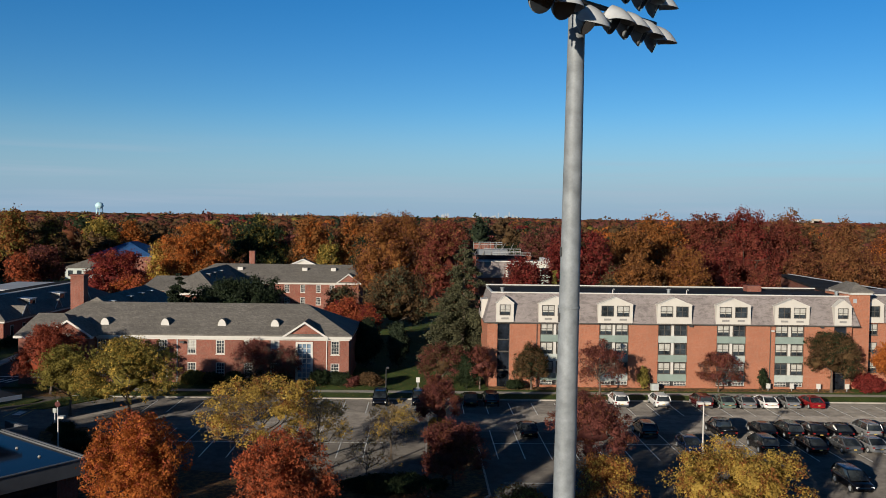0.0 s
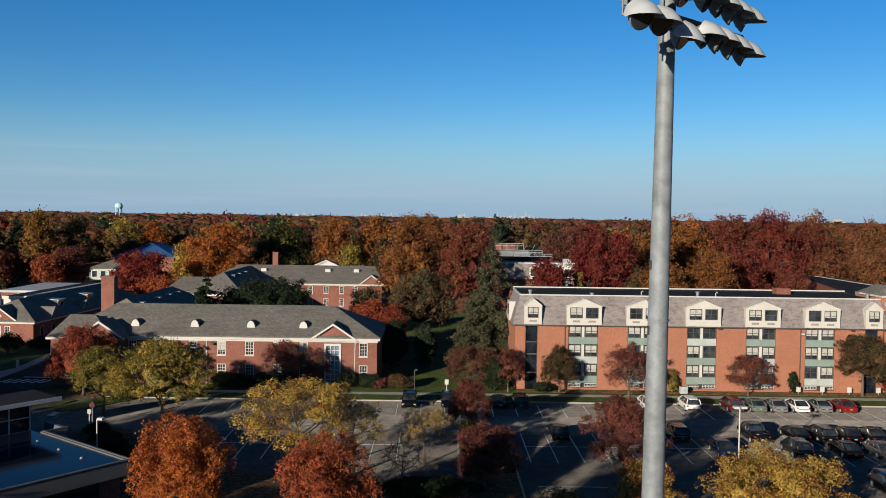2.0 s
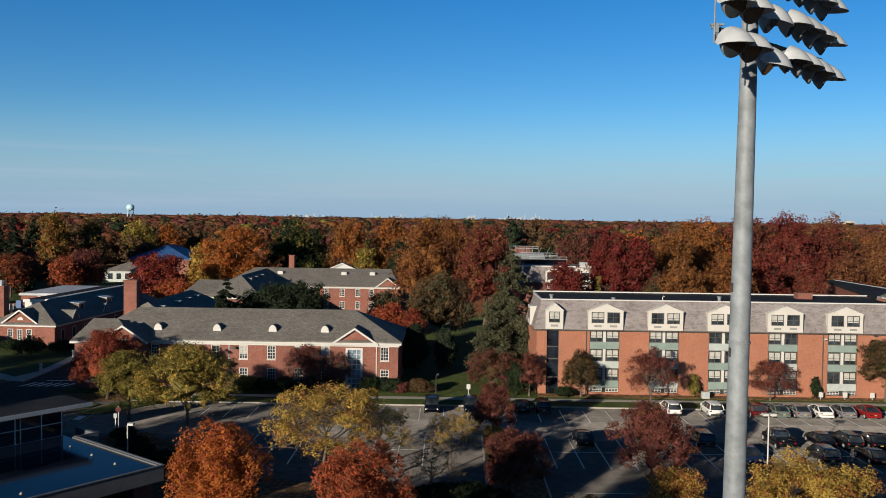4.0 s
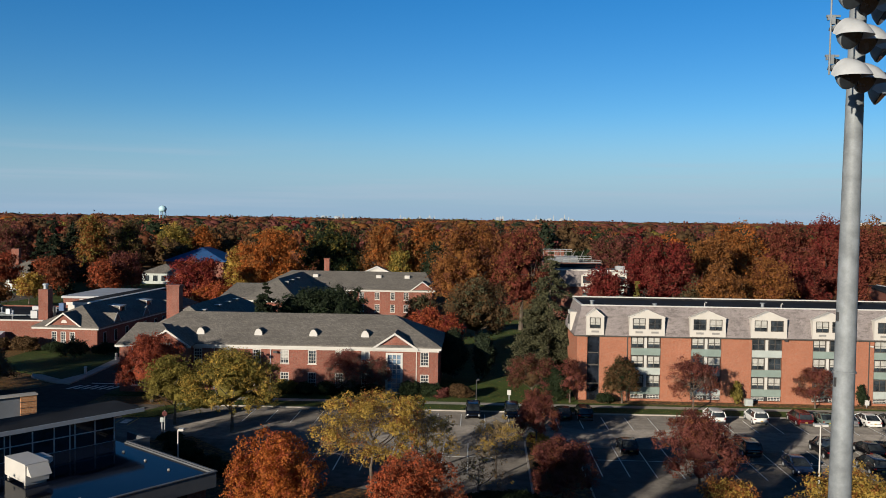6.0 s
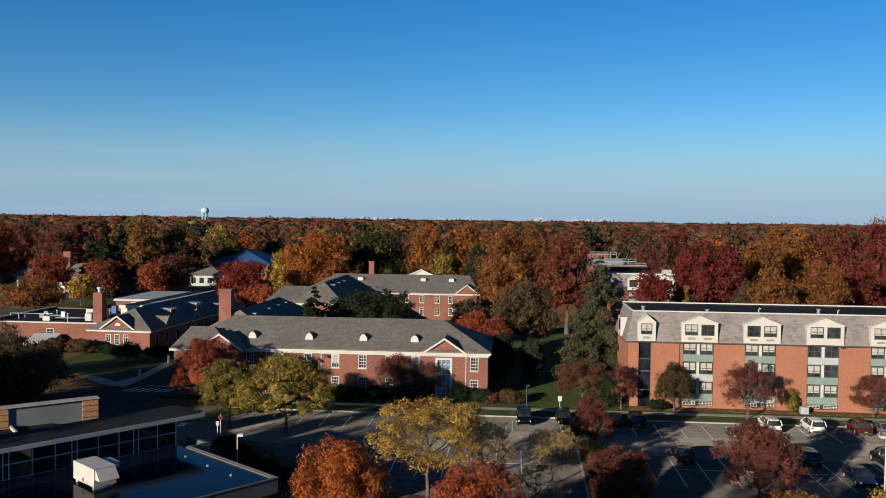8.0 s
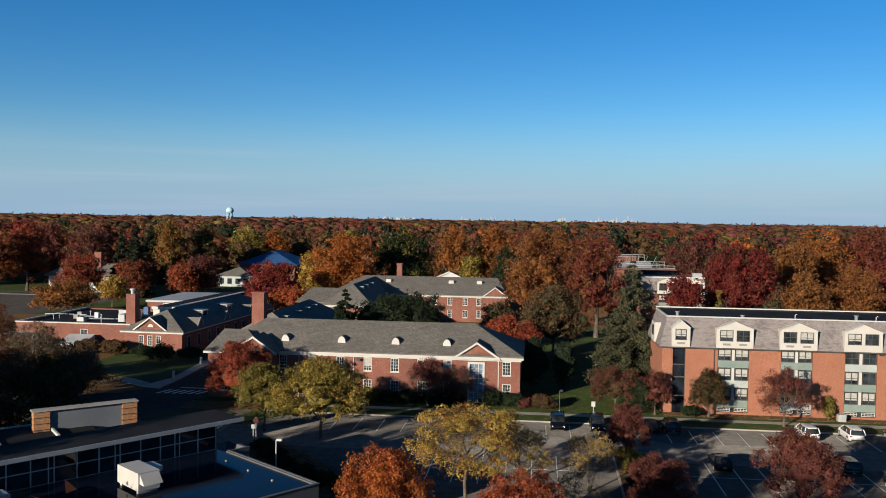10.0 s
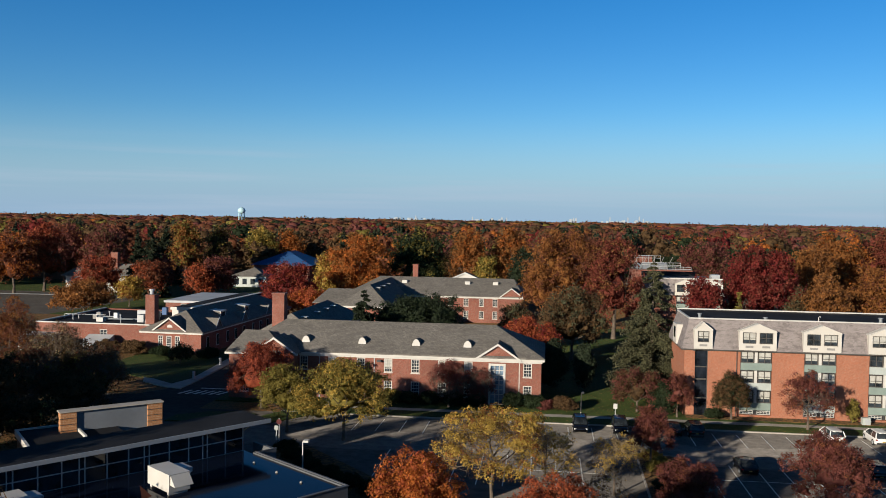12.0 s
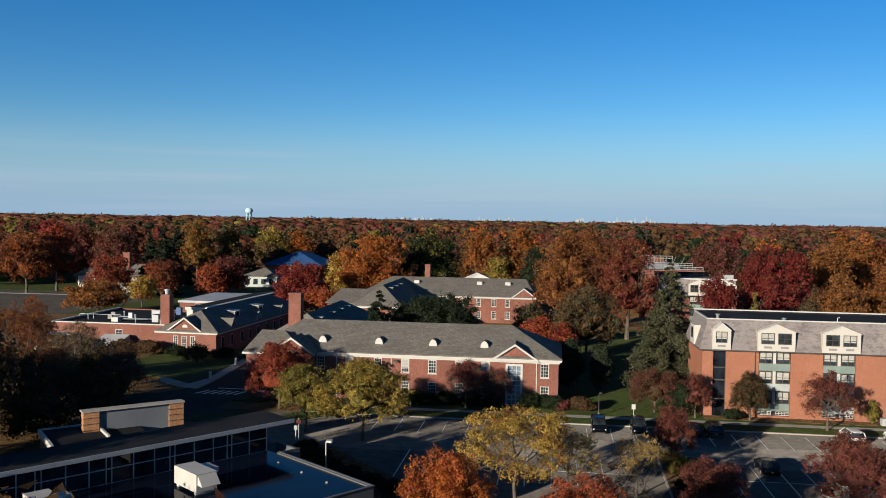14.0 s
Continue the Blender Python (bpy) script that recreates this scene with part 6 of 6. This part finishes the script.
def woods(name, near, far, step, leaf, per, label, seed, hmin, hmax, odds, keep, level, many, lump):
    """A wood of many crowns as one sheet of leaf clumps, thinning to the horizon."""
    rng = np.random.default_rng(seed)
    names = ["rust", "brown", "amber", "orange", "red", "maroon", "olive", "green", "pine", "gold"]
    odds = np.array(odds) / sum(odds)
    corners, index, balls, first_of = [], [], [], []
    y = near
    while y < far:
        gap = step * (y / near) ** 0.9
        x = -0.86 * y - 60 + rng.random() * gap
        while x < 0.72 * y + 60:
            px, py = x + rng.normal() * gap * 0.3, y + rng.normal() * gap * 0.3
            x += gap * (0.8 + 0.5 * rng.random())
            if not keep(px, py):
                continue
            h = (hmin + (hmax - hmin) * rng.random()) * (1.12 if rng.random() < 0.06 else 1.0)
            r = gap * (0.44 + 0.26 * rng.random())
            first = rng.choice(len(names), p=odds)
            spire = first == 8
            r, h = (r * 0.6, h * 1.04) if spire else (r, h)
            c, rr = lobes(rng, many, r, r, h * 0.45, h * 0.53, lump, many > 8)
            rr[-1] *= 0.9
            w = rr[:, 0] * rr[:, 2]
            c += np.array([px, py, 0])
            dense = np.r_[0:many, len(c) - 1]
            balls.append(clumps(rng, c[dense], rr[dense], level, 0.8 if many > 6 else 0.93, 0.12))
            first_of.append(np.full(many + 1, first))
            size = leaf * gap / step
            tri, _ = tufts(rng, c, rr, size, per, 1.3 * size, w, 0.8 if many > 6 else 0.86, 0.98)
            corners.append(tri)
            index.append(np.full(len(tri), first))
        y += gap * 0.9
    groups = [(np.concatenate(balls), np.concatenate(first_of), level)]
    return tagged(new(name, crown_mesh(name, groups, np.concatenate(corners), names, np.concatenate(index))), label, "woodland", "", "stuff")


def clear(x, y):
    return not (-70 < x < 50 and y < 285) and not (-195 < x < -70 and y < 330) and not (50 < x < 160 and y < 262) and not (12 < x < 100 and y < 352)


woods("near_woods", 268, 520, 14.0, 0.85, 760, "autumn woodland of russet, brown and green crowns", 5, 13, 22, (26, 26, 6, 5, 7, 12, 6, 9, 8, 1), clear, 1, 10, 0.33)
woods("mid_woods", 505, 1200, 17, 1.35, 112, "autumn woodland of russet and brown crowns", 8, 12, 21, (34, 32, 6, 2, 3, 18, 4, 6, 4, 0), lambda x, y: True, 1, 5, 0.46)
woods("far_woods", 1200, 4400, 42, 3.3, 14, "distant russet woodland reaching to the horizon", 6, 13, 20, (34, 36, 3, 1, 2, 20, 3, 4, 2, 0), lambda x, y: True, 1, 3, 0.54)


# never in view: added so that the glass reflects dark trees, not sky
woods("rear_woods", 70, 190, 16, 2.2, 40, "unseen brown woodland behind the camera, added to darken reflections", 9, 9, 13, (28, 28, 5, 3, 6, 14, 5, 8, 5, 0), lambda x, y: True, 1, 8, 0.42).matrix_world = pose(0, 0, 0, 0, 0, 180)

# ---- cars ----
def paint(name, c, metal=0.3):
    m, nt, b = shader("car_" + name, 0.22, metal, 0.35)
    b.inputs["Coat Weight"].default_value = 0.3
    p = place(nt)
    nt.links.new(ramp(nt, noise_tex(nt, p, 3, 4), ((0.3, tuple(v * 0.85 for v in c)), (0.7, c))), b.inputs["Base Color"])
    return m


CAR = {k: paint(k, c, m) for k, c, m in (("white", (0.62, 0.62, 0.605), 0.0), ("black", (0.004, 0.004, 0.005), 0.0), ("silver", (0.24, 0.245, 0.25), 0.4), ("red", (0.19, 0.010, 0.012), 0.0),
       ("maroon", (0.07, 0.008, 0.010), 0.1), ("green", (0.20, 0.26, 0.22), 0.5), ("blue", (0.02, 0.035, 0.08), 0.4), ("grey", (0.10, 0.105, 0.11), 0.5))}
CAR_GLASS = glazing("car_glass", (0.015, 0.018, 0.02), 0.04)


def car(x, y, colour, kind, turn, label):
    """A parked car; its nose points to +y when turn is 0."""
    c = thing("car", label, "car", pose(x, y, 0, 0, 0, turn), "parked cars")
    if kind == "suv":
        L, W, H, belt, hood = 4.6, 1.86, 1.70, 1.05, 1.0
        cabin = [(-2.22, 0.0), (-1.92, 1.0), (0.35, 1.0), (1.32, 0.0)]
    elif kind == "pickup":
        L, W, H, belt, hood = 5.5, 1.95, 1.85, 1.15, 1.12
        cabin = [(-0.95, 0.0), (-0.8, 1.0), (0.75, 1.0), (1.45, 0.0)]
    else:
        L, W, H, belt, hood = 4.7, 1.84, 1.47, 0.96, 0.93
        cabin = [(-1.95, 0.0), (-1.05, 1.0), (0.25, 1.0), (1.35, 0.0)]
    h, w = L / 2, W / 2
    nose = hood / belt
    # stations from tail to nose: place, width, sill, deck height
    st = [(-h, 0.70, 0.46, 0.74), (-h + 0.05, 0.84, 0.36, 0.88), (-h + 0.16, 0.93, 0.29, 0.965), (-h + 0.45, 0.985, 0.24, 0.995), (-h + 0.95, 1.0, 0.22, 1.0), (-0.7, 0.985, 0.21, 1.0), (0.6, 0.985, 0.21, 1.0),
          (1.25, 0.99, 0.21, 0.99), (h - 0.95, 1.0, 0.22, nose * 0.965), (h - 0.5, 0.975, 0.24, nose * 0.92), (h - 0.22, 0.91, 0.27, nose * 0.85), (h - 0.07, 0.80, 0.32, nose * 0.74), (h, 0.66, 0.38, nose * 0.62)]
    rings = []
    for yy, f, z0, top in st:
        a, b = w * f, belt * top
        half = [(0.80, z0), (0.95, z0 + 0.05), (1.0, z0 + 0.20), (1.0, z0 + (b - z0) * 0.55), (0.985, z0 + (b - z0) * 0.76), (0.95, z0 + (b - z0) * 0.91), (0.86, z0 + (b - z0) * 0.98), (0.62, b + 0.015)]
        rings.append([(-a * k, yy, z) for k, z in half] + [(0, yy, b + 0.04)] + [(a * k, yy, z) for k, z in reversed(half)])
    body = Solid().loft(rings)
    body.smooth = True
    if kind == "pickup":
        body.box(-w * 0.97, -w * 0.85, -h + 0.05, -0.9, belt - 0.05, belt + 0.12).box(w * 0.85, w * 0.97, -h + 0.05, -0.9, belt - 0.05, belt + 0.12).box(-w * 0.97, w * 0.97, -h + 0.02, -h + 0.14, belt - 0.1, belt + 0.12)
    part("body", body, CAR[colour], c)
    (r0, _), (r1, _), (f1, _), (f0, _) = cabin
    wb, wt = w * 0.93, w * 0.74
    zb, zt = belt - 0.03, H - 0.05
    lo = [(-wb, r0, zb), (wb, r0, zb), (wb, f0, zb), (-wb, f0, zb)]
    hi = [(-wt, r1, zt), (wt, r1, zt), (wt, f1, zt), (-wt, f1, zt)]
    for i, (pane_name, bow) in enumerate((("rear_window", (0, -0.13, 0.02)), ("side_window", (0.05, 0, 0)), ("windscreen", (0, 0.16, 0.03)), ("side_window", (-0.05, 0, 0)))):
        j, rows = (i + 1) % 4, []
        for back in (0.0, 0.03):
            for v in range(4):
                p, q = Vector(lo[i]).lerp(hi[i], v / 3), Vector(lo[j]).lerp(hi[j], v / 3)
                arch = 1.0 + 0.25 * math.sin(math.pi * v / 3)
                rows.append([p.lerp(q, u / 6) * (1 - back) + Vector((0, 0, back * zb)) + Vector(bow) * (1 - (u / 3 - 1) ** 2) * arch for u in range(7)])
        pane = Solid().loft(rows[:4], False, False)
        pane.loft([list(reversed(r)) for r in rows[4:]], False, False)
        pane.smooth = True
        part(pane_name, pane, CAR_GLASS, c)
    cap = []
    for grow, z in ((1.05, H - 0.13), (1.06, H - 0.07), (0.97, H - 0.025), (0.8, H - 0.004), (0.4, H + 0.012)):
        m, hl, hw = (r1 + f1) / 2, (f1 - r1) / 2 + 0.06, wt
        ring = []
        for k in range(24):
            a = 2 * math.pi * k / 24
            cx, cy = math.cos(a), math.sin(a)
            ring.append((hw * grow * math.copysign(abs(cx) ** 0.4, cx), m + hl * grow * math.copysign(abs(cy) ** 0.4, cy) + 0.05 * (abs(cy) > 0.9) * math.copysign(1, cy), z))
        cap.append(ring)
    roof = Solid().loft(cap)
    roof.smooth = True
    part("roof", roof, CAR[colour], c)
    for s in (-1, 1):
        m = (r1 + f1) / 2
        for a, b, k in ((r0, r1, 0.075), (f0, f1, 0.06), (m - 0.1, m, 0.05)):
            part("pillar", Solid().tube([(s * (wb + 0.004), a, zb), (s * (wb * 0.55 + wt * 0.45 + 0.02), a * 0.5 + b * 0.5, (zb + H) / 2), (s * (wt + 0.012), b, H - 0.06)], [k, k * 0.85, k * 0.75], 6), CAR[colour], c)
    wr = 0.38 if kind != "sedan" else 0.34
    for s in (-1, 1):
        for yy in (-h + 0.95, h - 0.9):
            t = part("wheel", Solid().tube([(s * (w - 0.22), yy, wr), (s * (w + 0.01), yy, wr)], [wr, wr], 16), RUBBER, c)
            part("rim", Solid().tube([(s * (w - 0.02), yy, wr), (s * (w + 0.025), yy, wr)], [wr * 0.62, wr * 0.58], 12), METAL, t)
        part("tail_lamp", Solid().box(s * w * 0.80 - 0.12, s * w * 0.80 + 0.10, -h + 0.01, -h + 0.16, belt * 0.74, belt * 0.87), RED_LAMP, c)
        part("head_lamp", Solid().box(s * w * 0.66 - 0.18, s * w * 0.66 + 0.16, h - 0.22, h - 0.06, belt * 0.55, belt * 0.70), CLEAR_LAMP, c)
        part("mirror", Solid().box(s * (w + 0.1) - 0.09, s * (w + 0.1) + 0.09, f0 - 0.45, f0 - 0.3, belt, belt + 0.15), CAR[colour], c)
    part("bumper", Solid().box(-w * 0.82, w * 0.82, -h - 0.05, -h + 0.12, 0.34, 0.55), DARK_METAL if kind != "sedan" else CAR[colour], c)
    part("number_plate", Solid().box(-0.16, 0.16, -h - 0.07, -h - 0.04, 0.58, 0.70), PLATE, c)
    return c


PLATE = surface("plate_yellow", (0.34, 0.24, 0.07), 0.1, 3, 20, 0.5)
ROW = [
    (-4.7, 106.2, "black", "suv", 180, "black SUV parked nose out by the kerb"), (0.2, 106.3, "black", "suv", 180, "black SUV parked nose out by the kerb"),
    (6.6, 106.6, "black", "sedan", 0, "black car parked under the red tree"), (9.2, 106.6, "black", "suv", 0, "black SUV parked by the kerb"),
    (25.3, 106.4, "white", "suv", 0, "white SUV parked by the kerb"), (30.5, 106.5, "white", "suv", 0, "white SUV parked by the kerb"),
    (35.8, 106.3, "maroon", "suv", 0, "dark red SUV parked by the kerb"), (38.7, 106.4, "green", "sedan", 0, "grey-green saloon parked by the kerb"),
    (41.3, 106.4, "silver", "sedan", 0, "grey saloon parked by the kerb"), (44.1, 106.5, "white", "sedan", 0, "white saloon parked by the kerb"),
    (47.0, 106.7, "silver", "sedan", 0, "silver saloon parked by the kerb"), (50.0, 106.6, "red", "sedan", 0, "bright red saloon parked by the kerb"),
    (12.0, 91.6, "black", "sedan", 0, "black saloon in a shaded stall"), (24.9, 91.8, "black", "suv", 0, "black SUV in the middle row"),
    (33.3, 92.0, "black", "pickup", 0, "black pickup truck in the middle row"), (38.0, 92.4, "black", "sedan", 0, "black saloon in the middle row"),
    (40.7, 92.0, "black", "suv", 0, "black SUV in the middle row"), (43.5, 92.2, "black", "sedan", 0, "black saloon in the middle row"),
    (46.3, 92.2, "black", "sedan", 0, "black saloon with red tail lamps"), (49.6, 92.6, "silver", "suv", 0, "silver SUV in the middle row"), (52.4, 92.4, "blue", "sedan", 0, "dark blue saloon in the middle row"),
    (27.9, 85.6, "blue", "sedan", 180, "dark blue saloon in a shaded stall"), (35.6, 86.2, "black", "suv", 0, "black SUV in the near stalls"),
    (40.6, 86.2, "black", "sedan", 0, "black saloon in the near stalls"), (44.2, 86.4, "grey", "sedan", 0, "dark grey saloon in the near stalls"), (47.0, 86.6, "silver", "sedan", 0, "silver saloon in the near stalls"),
    (38.8, 74.0, "black", "suv", 180, "black SUV at the near edge of the car park"),
]
for args in ROW:
    car(*args)

# ---- painted lines ----
lines = [(-3.23 + 2.937 * k, 101.0, 107.2) for k in range(-10, 34)]
line_mesh = Solid().box(-0.055, 0.055, 0, 6.2, 0.002, 0.008).mesh("stall_line", PAINT_LINE)
mid_mesh = Solid().box(-0.055, 0.055, 0, 11.2, 0.002, 0.008).mesh("stall_line", PAINT_LINE)
for lx, y0, y1 in lines:
    part("stall_line", line_mesh, None, lot, at=(lx, y0, 0))
for k in range(-9, 26):
    if not 0 <= k <= 2:
        part("stall_line", mid_mesh, None, lot, at=(-2.55 + 2.64 * k, 82.1, 0))
part("stall_line", Solid().box(-26, -2.5, 87.82, 87.92, 0.002, 0.008), PAINT_LINE, lot)
part("stall_line", Solid().box(7.9, 60, 87.82, 87.92, 0.002, 0.008), PAINT_LINE, lot)


part("stall_line", Solid().box(7.8, 14.0, 74.6, 74.7, 0.002, 0.008), PAINT_LINE, lot)
for bx in (-47.25, -45.4):
    part("bay_line", Solid().box(bx, bx + 0.12, 97.6, 101.2, 0.002, 0.012), YELLOW_LINE, lot, "yellow reserved bay line")
part("bay_mark", Solid().box(-46.7, -45.8, 98.6, 100.4, 0.002, 0.012), PAINT_LINE, lot, "worn white reserved bay mark")
for k in range(6):
    part("crossing_stripe", Solid().slab([(-62.4 + k * 1.15, 117.2 + k * 0.05), (-61.9 + k * 1.15, 117.2 + k * 0.05), (-61.0 + k * 1.15, 120.0), (-61.5 + k * 1.15, 120.0)], 0.002, 0.012), PAINT_LINE, lot)
part("stop_line", Solid().box(-60.5, -55.8, 121.4, 121.8, 0.002, 0.012), PAINT_LINE, lot)
for bx, by in ((-64.3, 127.7), (-65.1, 140.8)):
    bl = thing("bollard", "white concrete bollard beside the footpath", "bollard", pose(bx, by, 0.12))
    part("post", Solid().tube([(0, 0, 0), (0, 0, 1.0), (0, 0, 1.02), (0, 0, 1.2)], [0.24, 0.2, 0.26, 0.2], 10), WHITE, bl)


# ---- parking island ----
bush(4.6, 85.6, 3.4, 1.7, "green", "dark green shrub on the parking island", 5.0, 0.17, 0.12)
structure("island_kerb", Solid().slab([(0.7, 70.9), (1.5, 69.8), (5.5, 69.8), (6.4, 70.9), (6.4, 94.1), (5.5, 95.6), (2.5, 95.8), (1.0, 94.1)], -0.1, 0.13), CONCRETE, "pale concrete kerb round the parking island", "kerb")
bush(3.0, 89.0, 3.0, 1.5, "olive", "yellowing shrub on the parking island", 3.0, 0.17, 0.12)
bush(2.4, 93.6, 2.2, 1.1, "gold", "low golden shrub on the parking island", 2.0, 0.17, 0.12)
bush(3.6, 82.6, 4.2, 1.8, "green", "dark green shrub on the parking island", 4.0, 0.17, 0.12)
structure("traffic_island", Solid().slab([(0.9, 71), (1.6, 70), (5.4, 70), (6.2, 71), (6.2, 94), (5.4, 95.4), (2.6, 95.6), (1.2, 94)], -0.1, 0.14), MULCH, "kerbed parking island with mulch under dark red trees", "traffic island")


def car_park_lamp(x, y, h, two=True, coat=None, size=0.42):
    coat = coat or WHITE
    t = thing("street_lamp", "white car park lamp post with flat box heads" if two else "short lamp post with a small box head", "street lamp", pose(x, y, 0))
    part("post", Solid().tube([(0, 0, 0), (0, 0, h)], [0.06 + 0.07 * size, 0.04 + 0.06 * size], 10), coat, t)
    part("footing", Solid().tube([(0, 0, 0), (0, 0, 0.5)], [0.6 * size, 0.6 * size], 12), CONCRETE, t)
    for s in ((-1, 1) if two else (1,)):
        part("lamp_head", Solid().box(s * 0.55 * size / 0.42 - size, s * 0.55 * size / 0.42 + size, -0.25, 0.25, h - 0.02, h + 0.18), coat, t)
        part("arm", Solid().box(min(0, s * 0.2), max(0, s * 0.2), -0.04, 0.04, h, h + 0.08), coat, t)
    return t


car_park_lamp(24.8, 72.5, 7.7, True, None, 0.24)
car_park_lamp(-30.6, 73.0, 5.9, False, None, 0.24)
car_park_lamp(-4.3, 113.9, 3.1, False, DARK_METAL, 0.16)


def sign(x, y, h, w, hh, material, label, post=None):
    t = thing("sign", label, "sign", pose(x, y, 0.1))
    part("post", Solid().box(-0.04, 0.04, 0.0, 0.06, 0, h), METAL, t)
    part("plate", Solid().box(-w / 2, w / 2, -0.03, 0.0, h - hh, h), material, t)
    return t


sign(0.0, 111.3, 2.3, 0.5, 0.66, WHITE, "white notice board on a post in the grass strip")
for sx in (48.2, 51.5, 55.2, 59.2, 66.2):
    sign(sx, 115.6, 1.1, 0.6, 0.7, WHITE, "small white notice board before the hall")
stop = thing("sign", "red eight-sided stop sign on a grey post", "sign", pose(-39.6, 94.2, 0.0))
part("post", Solid().box(-0.04, 0.04, 0.0, 0.06, 0, 2.7), METAL, stop)
part("plate", Solid().prism([(0.32 * math.cos(math.pi * (2 * k + 1) / 8), 2.3 + 0.32 * math.sin(math.pi * (2 * k + 1) / 8)) for k in range(8)], -0.03, -0.005), SIGN_RED, stop)
sign(-40.0, 94.4, 1.7, 0.4, 0.5, PALE_PANEL, "small white plate on a grey post")
ac = thing("condenser_unit", "white outdoor condenser box by the brick wall", "machine", pose(32.4, 115.4, 0.11))
part("casing", Solid().box(-0.5, 0.5, -0.35, 0.35, 0.05, 0.95), PALE_PANEL, ac)
part("fan_guard", Solid().tube([(0.1, -0.37, 0.5), (0.1, -0.346, 0.5)], [0.33, 0.33], 14), FASCIA, ac)

# ---- far skyline ----
tower = thing("water_tower", "pale blue water tower on legs above the trees", "water tower", pose(-748, 2000, 0))
tk = Solid().loft([[(r * math.cos(k * math.pi / 10), r * math.sin(k * math.pi / 10), z) for k in range(20)] for z, r in ((29.5, 2.0), (31, 6.2), (33.5, 8.6), (36.5, 9.4), (39.5, 8.8), (42.5, 6.6), (44.4, 3.2), (45.0, 0.6))])
tk.smooth = True
TANK = surface("tank_blue", (0.35, 0.52, 0.58), 0.1, 0.1, 1, 0.5)
part("tank", tk, TANK, tower)
for k in range(6):
    a = k * math.pi / 3
    part("leg", Solid().tube([(7.5 * math.cos(a), 7.5 * math.sin(a), 0), (7.5 * math.cos(a), 7.5 * math.sin(a), 34)], [0.6, 0.6], 6), TANK, tower)
part("riser", Solid().tube([(0, 0, 0), (0, 0, 30)], [1.2, 1.2], 8), TANK, tower)
# blue-grey that carries the distance haze in its base colour
HAZY = surface("hazed_concrete", (0.27, 0.30, 0.33), 0.1, 0.02, 0.2, 0.9)
rng = random.Random(11)
for lo, hi, count, tall in ((-820, -640, 9, 0.5), (-400, -220, 10, 0.5), (60, 300, 10, 0.6), (300, 520, 16, 1.0)):
    for k in range(count):
        h = 23 + tall * 26 * rng.random() ** 2.4
        w = rng.uniform(3, 9) if h < 32 else rng.uniform(1.6, 3)
        b = thing("distant_tower", "pale grey tower block on the far skyline", "building", pose(rng.uniform(lo, hi), 4420 + rng.uniform(0, 60), 0), "far skyline")
        part("shaft", Solid().box(-w, w, -w, w, 0, h), HAZY, b)
        part("roof_plant", Solid().box(-w * 0.4, w * 0.4, -w * 0.4, w * 0.4, h, h * 1.06), HAZY, b)
t2 = thing("far_water_tank", "white water tank above the woods", "water tower", pose(1105, 2500, 0))
part("tank", Solid().tube([(0, 0, 12), (0, 0, 22), (0, 0, 27)], [4, 9, 7], 12), WHITE, t2)
t3 = thing("far_apartment_block", "tan brick apartment block above the woods", "building", pose(1165, 2500, 0))
part("shaft", Solid().box(-12, 12, -8, 8, 0, 30).box(-20, 20, -8, 8, 0, 24), CONCRETE, t3)
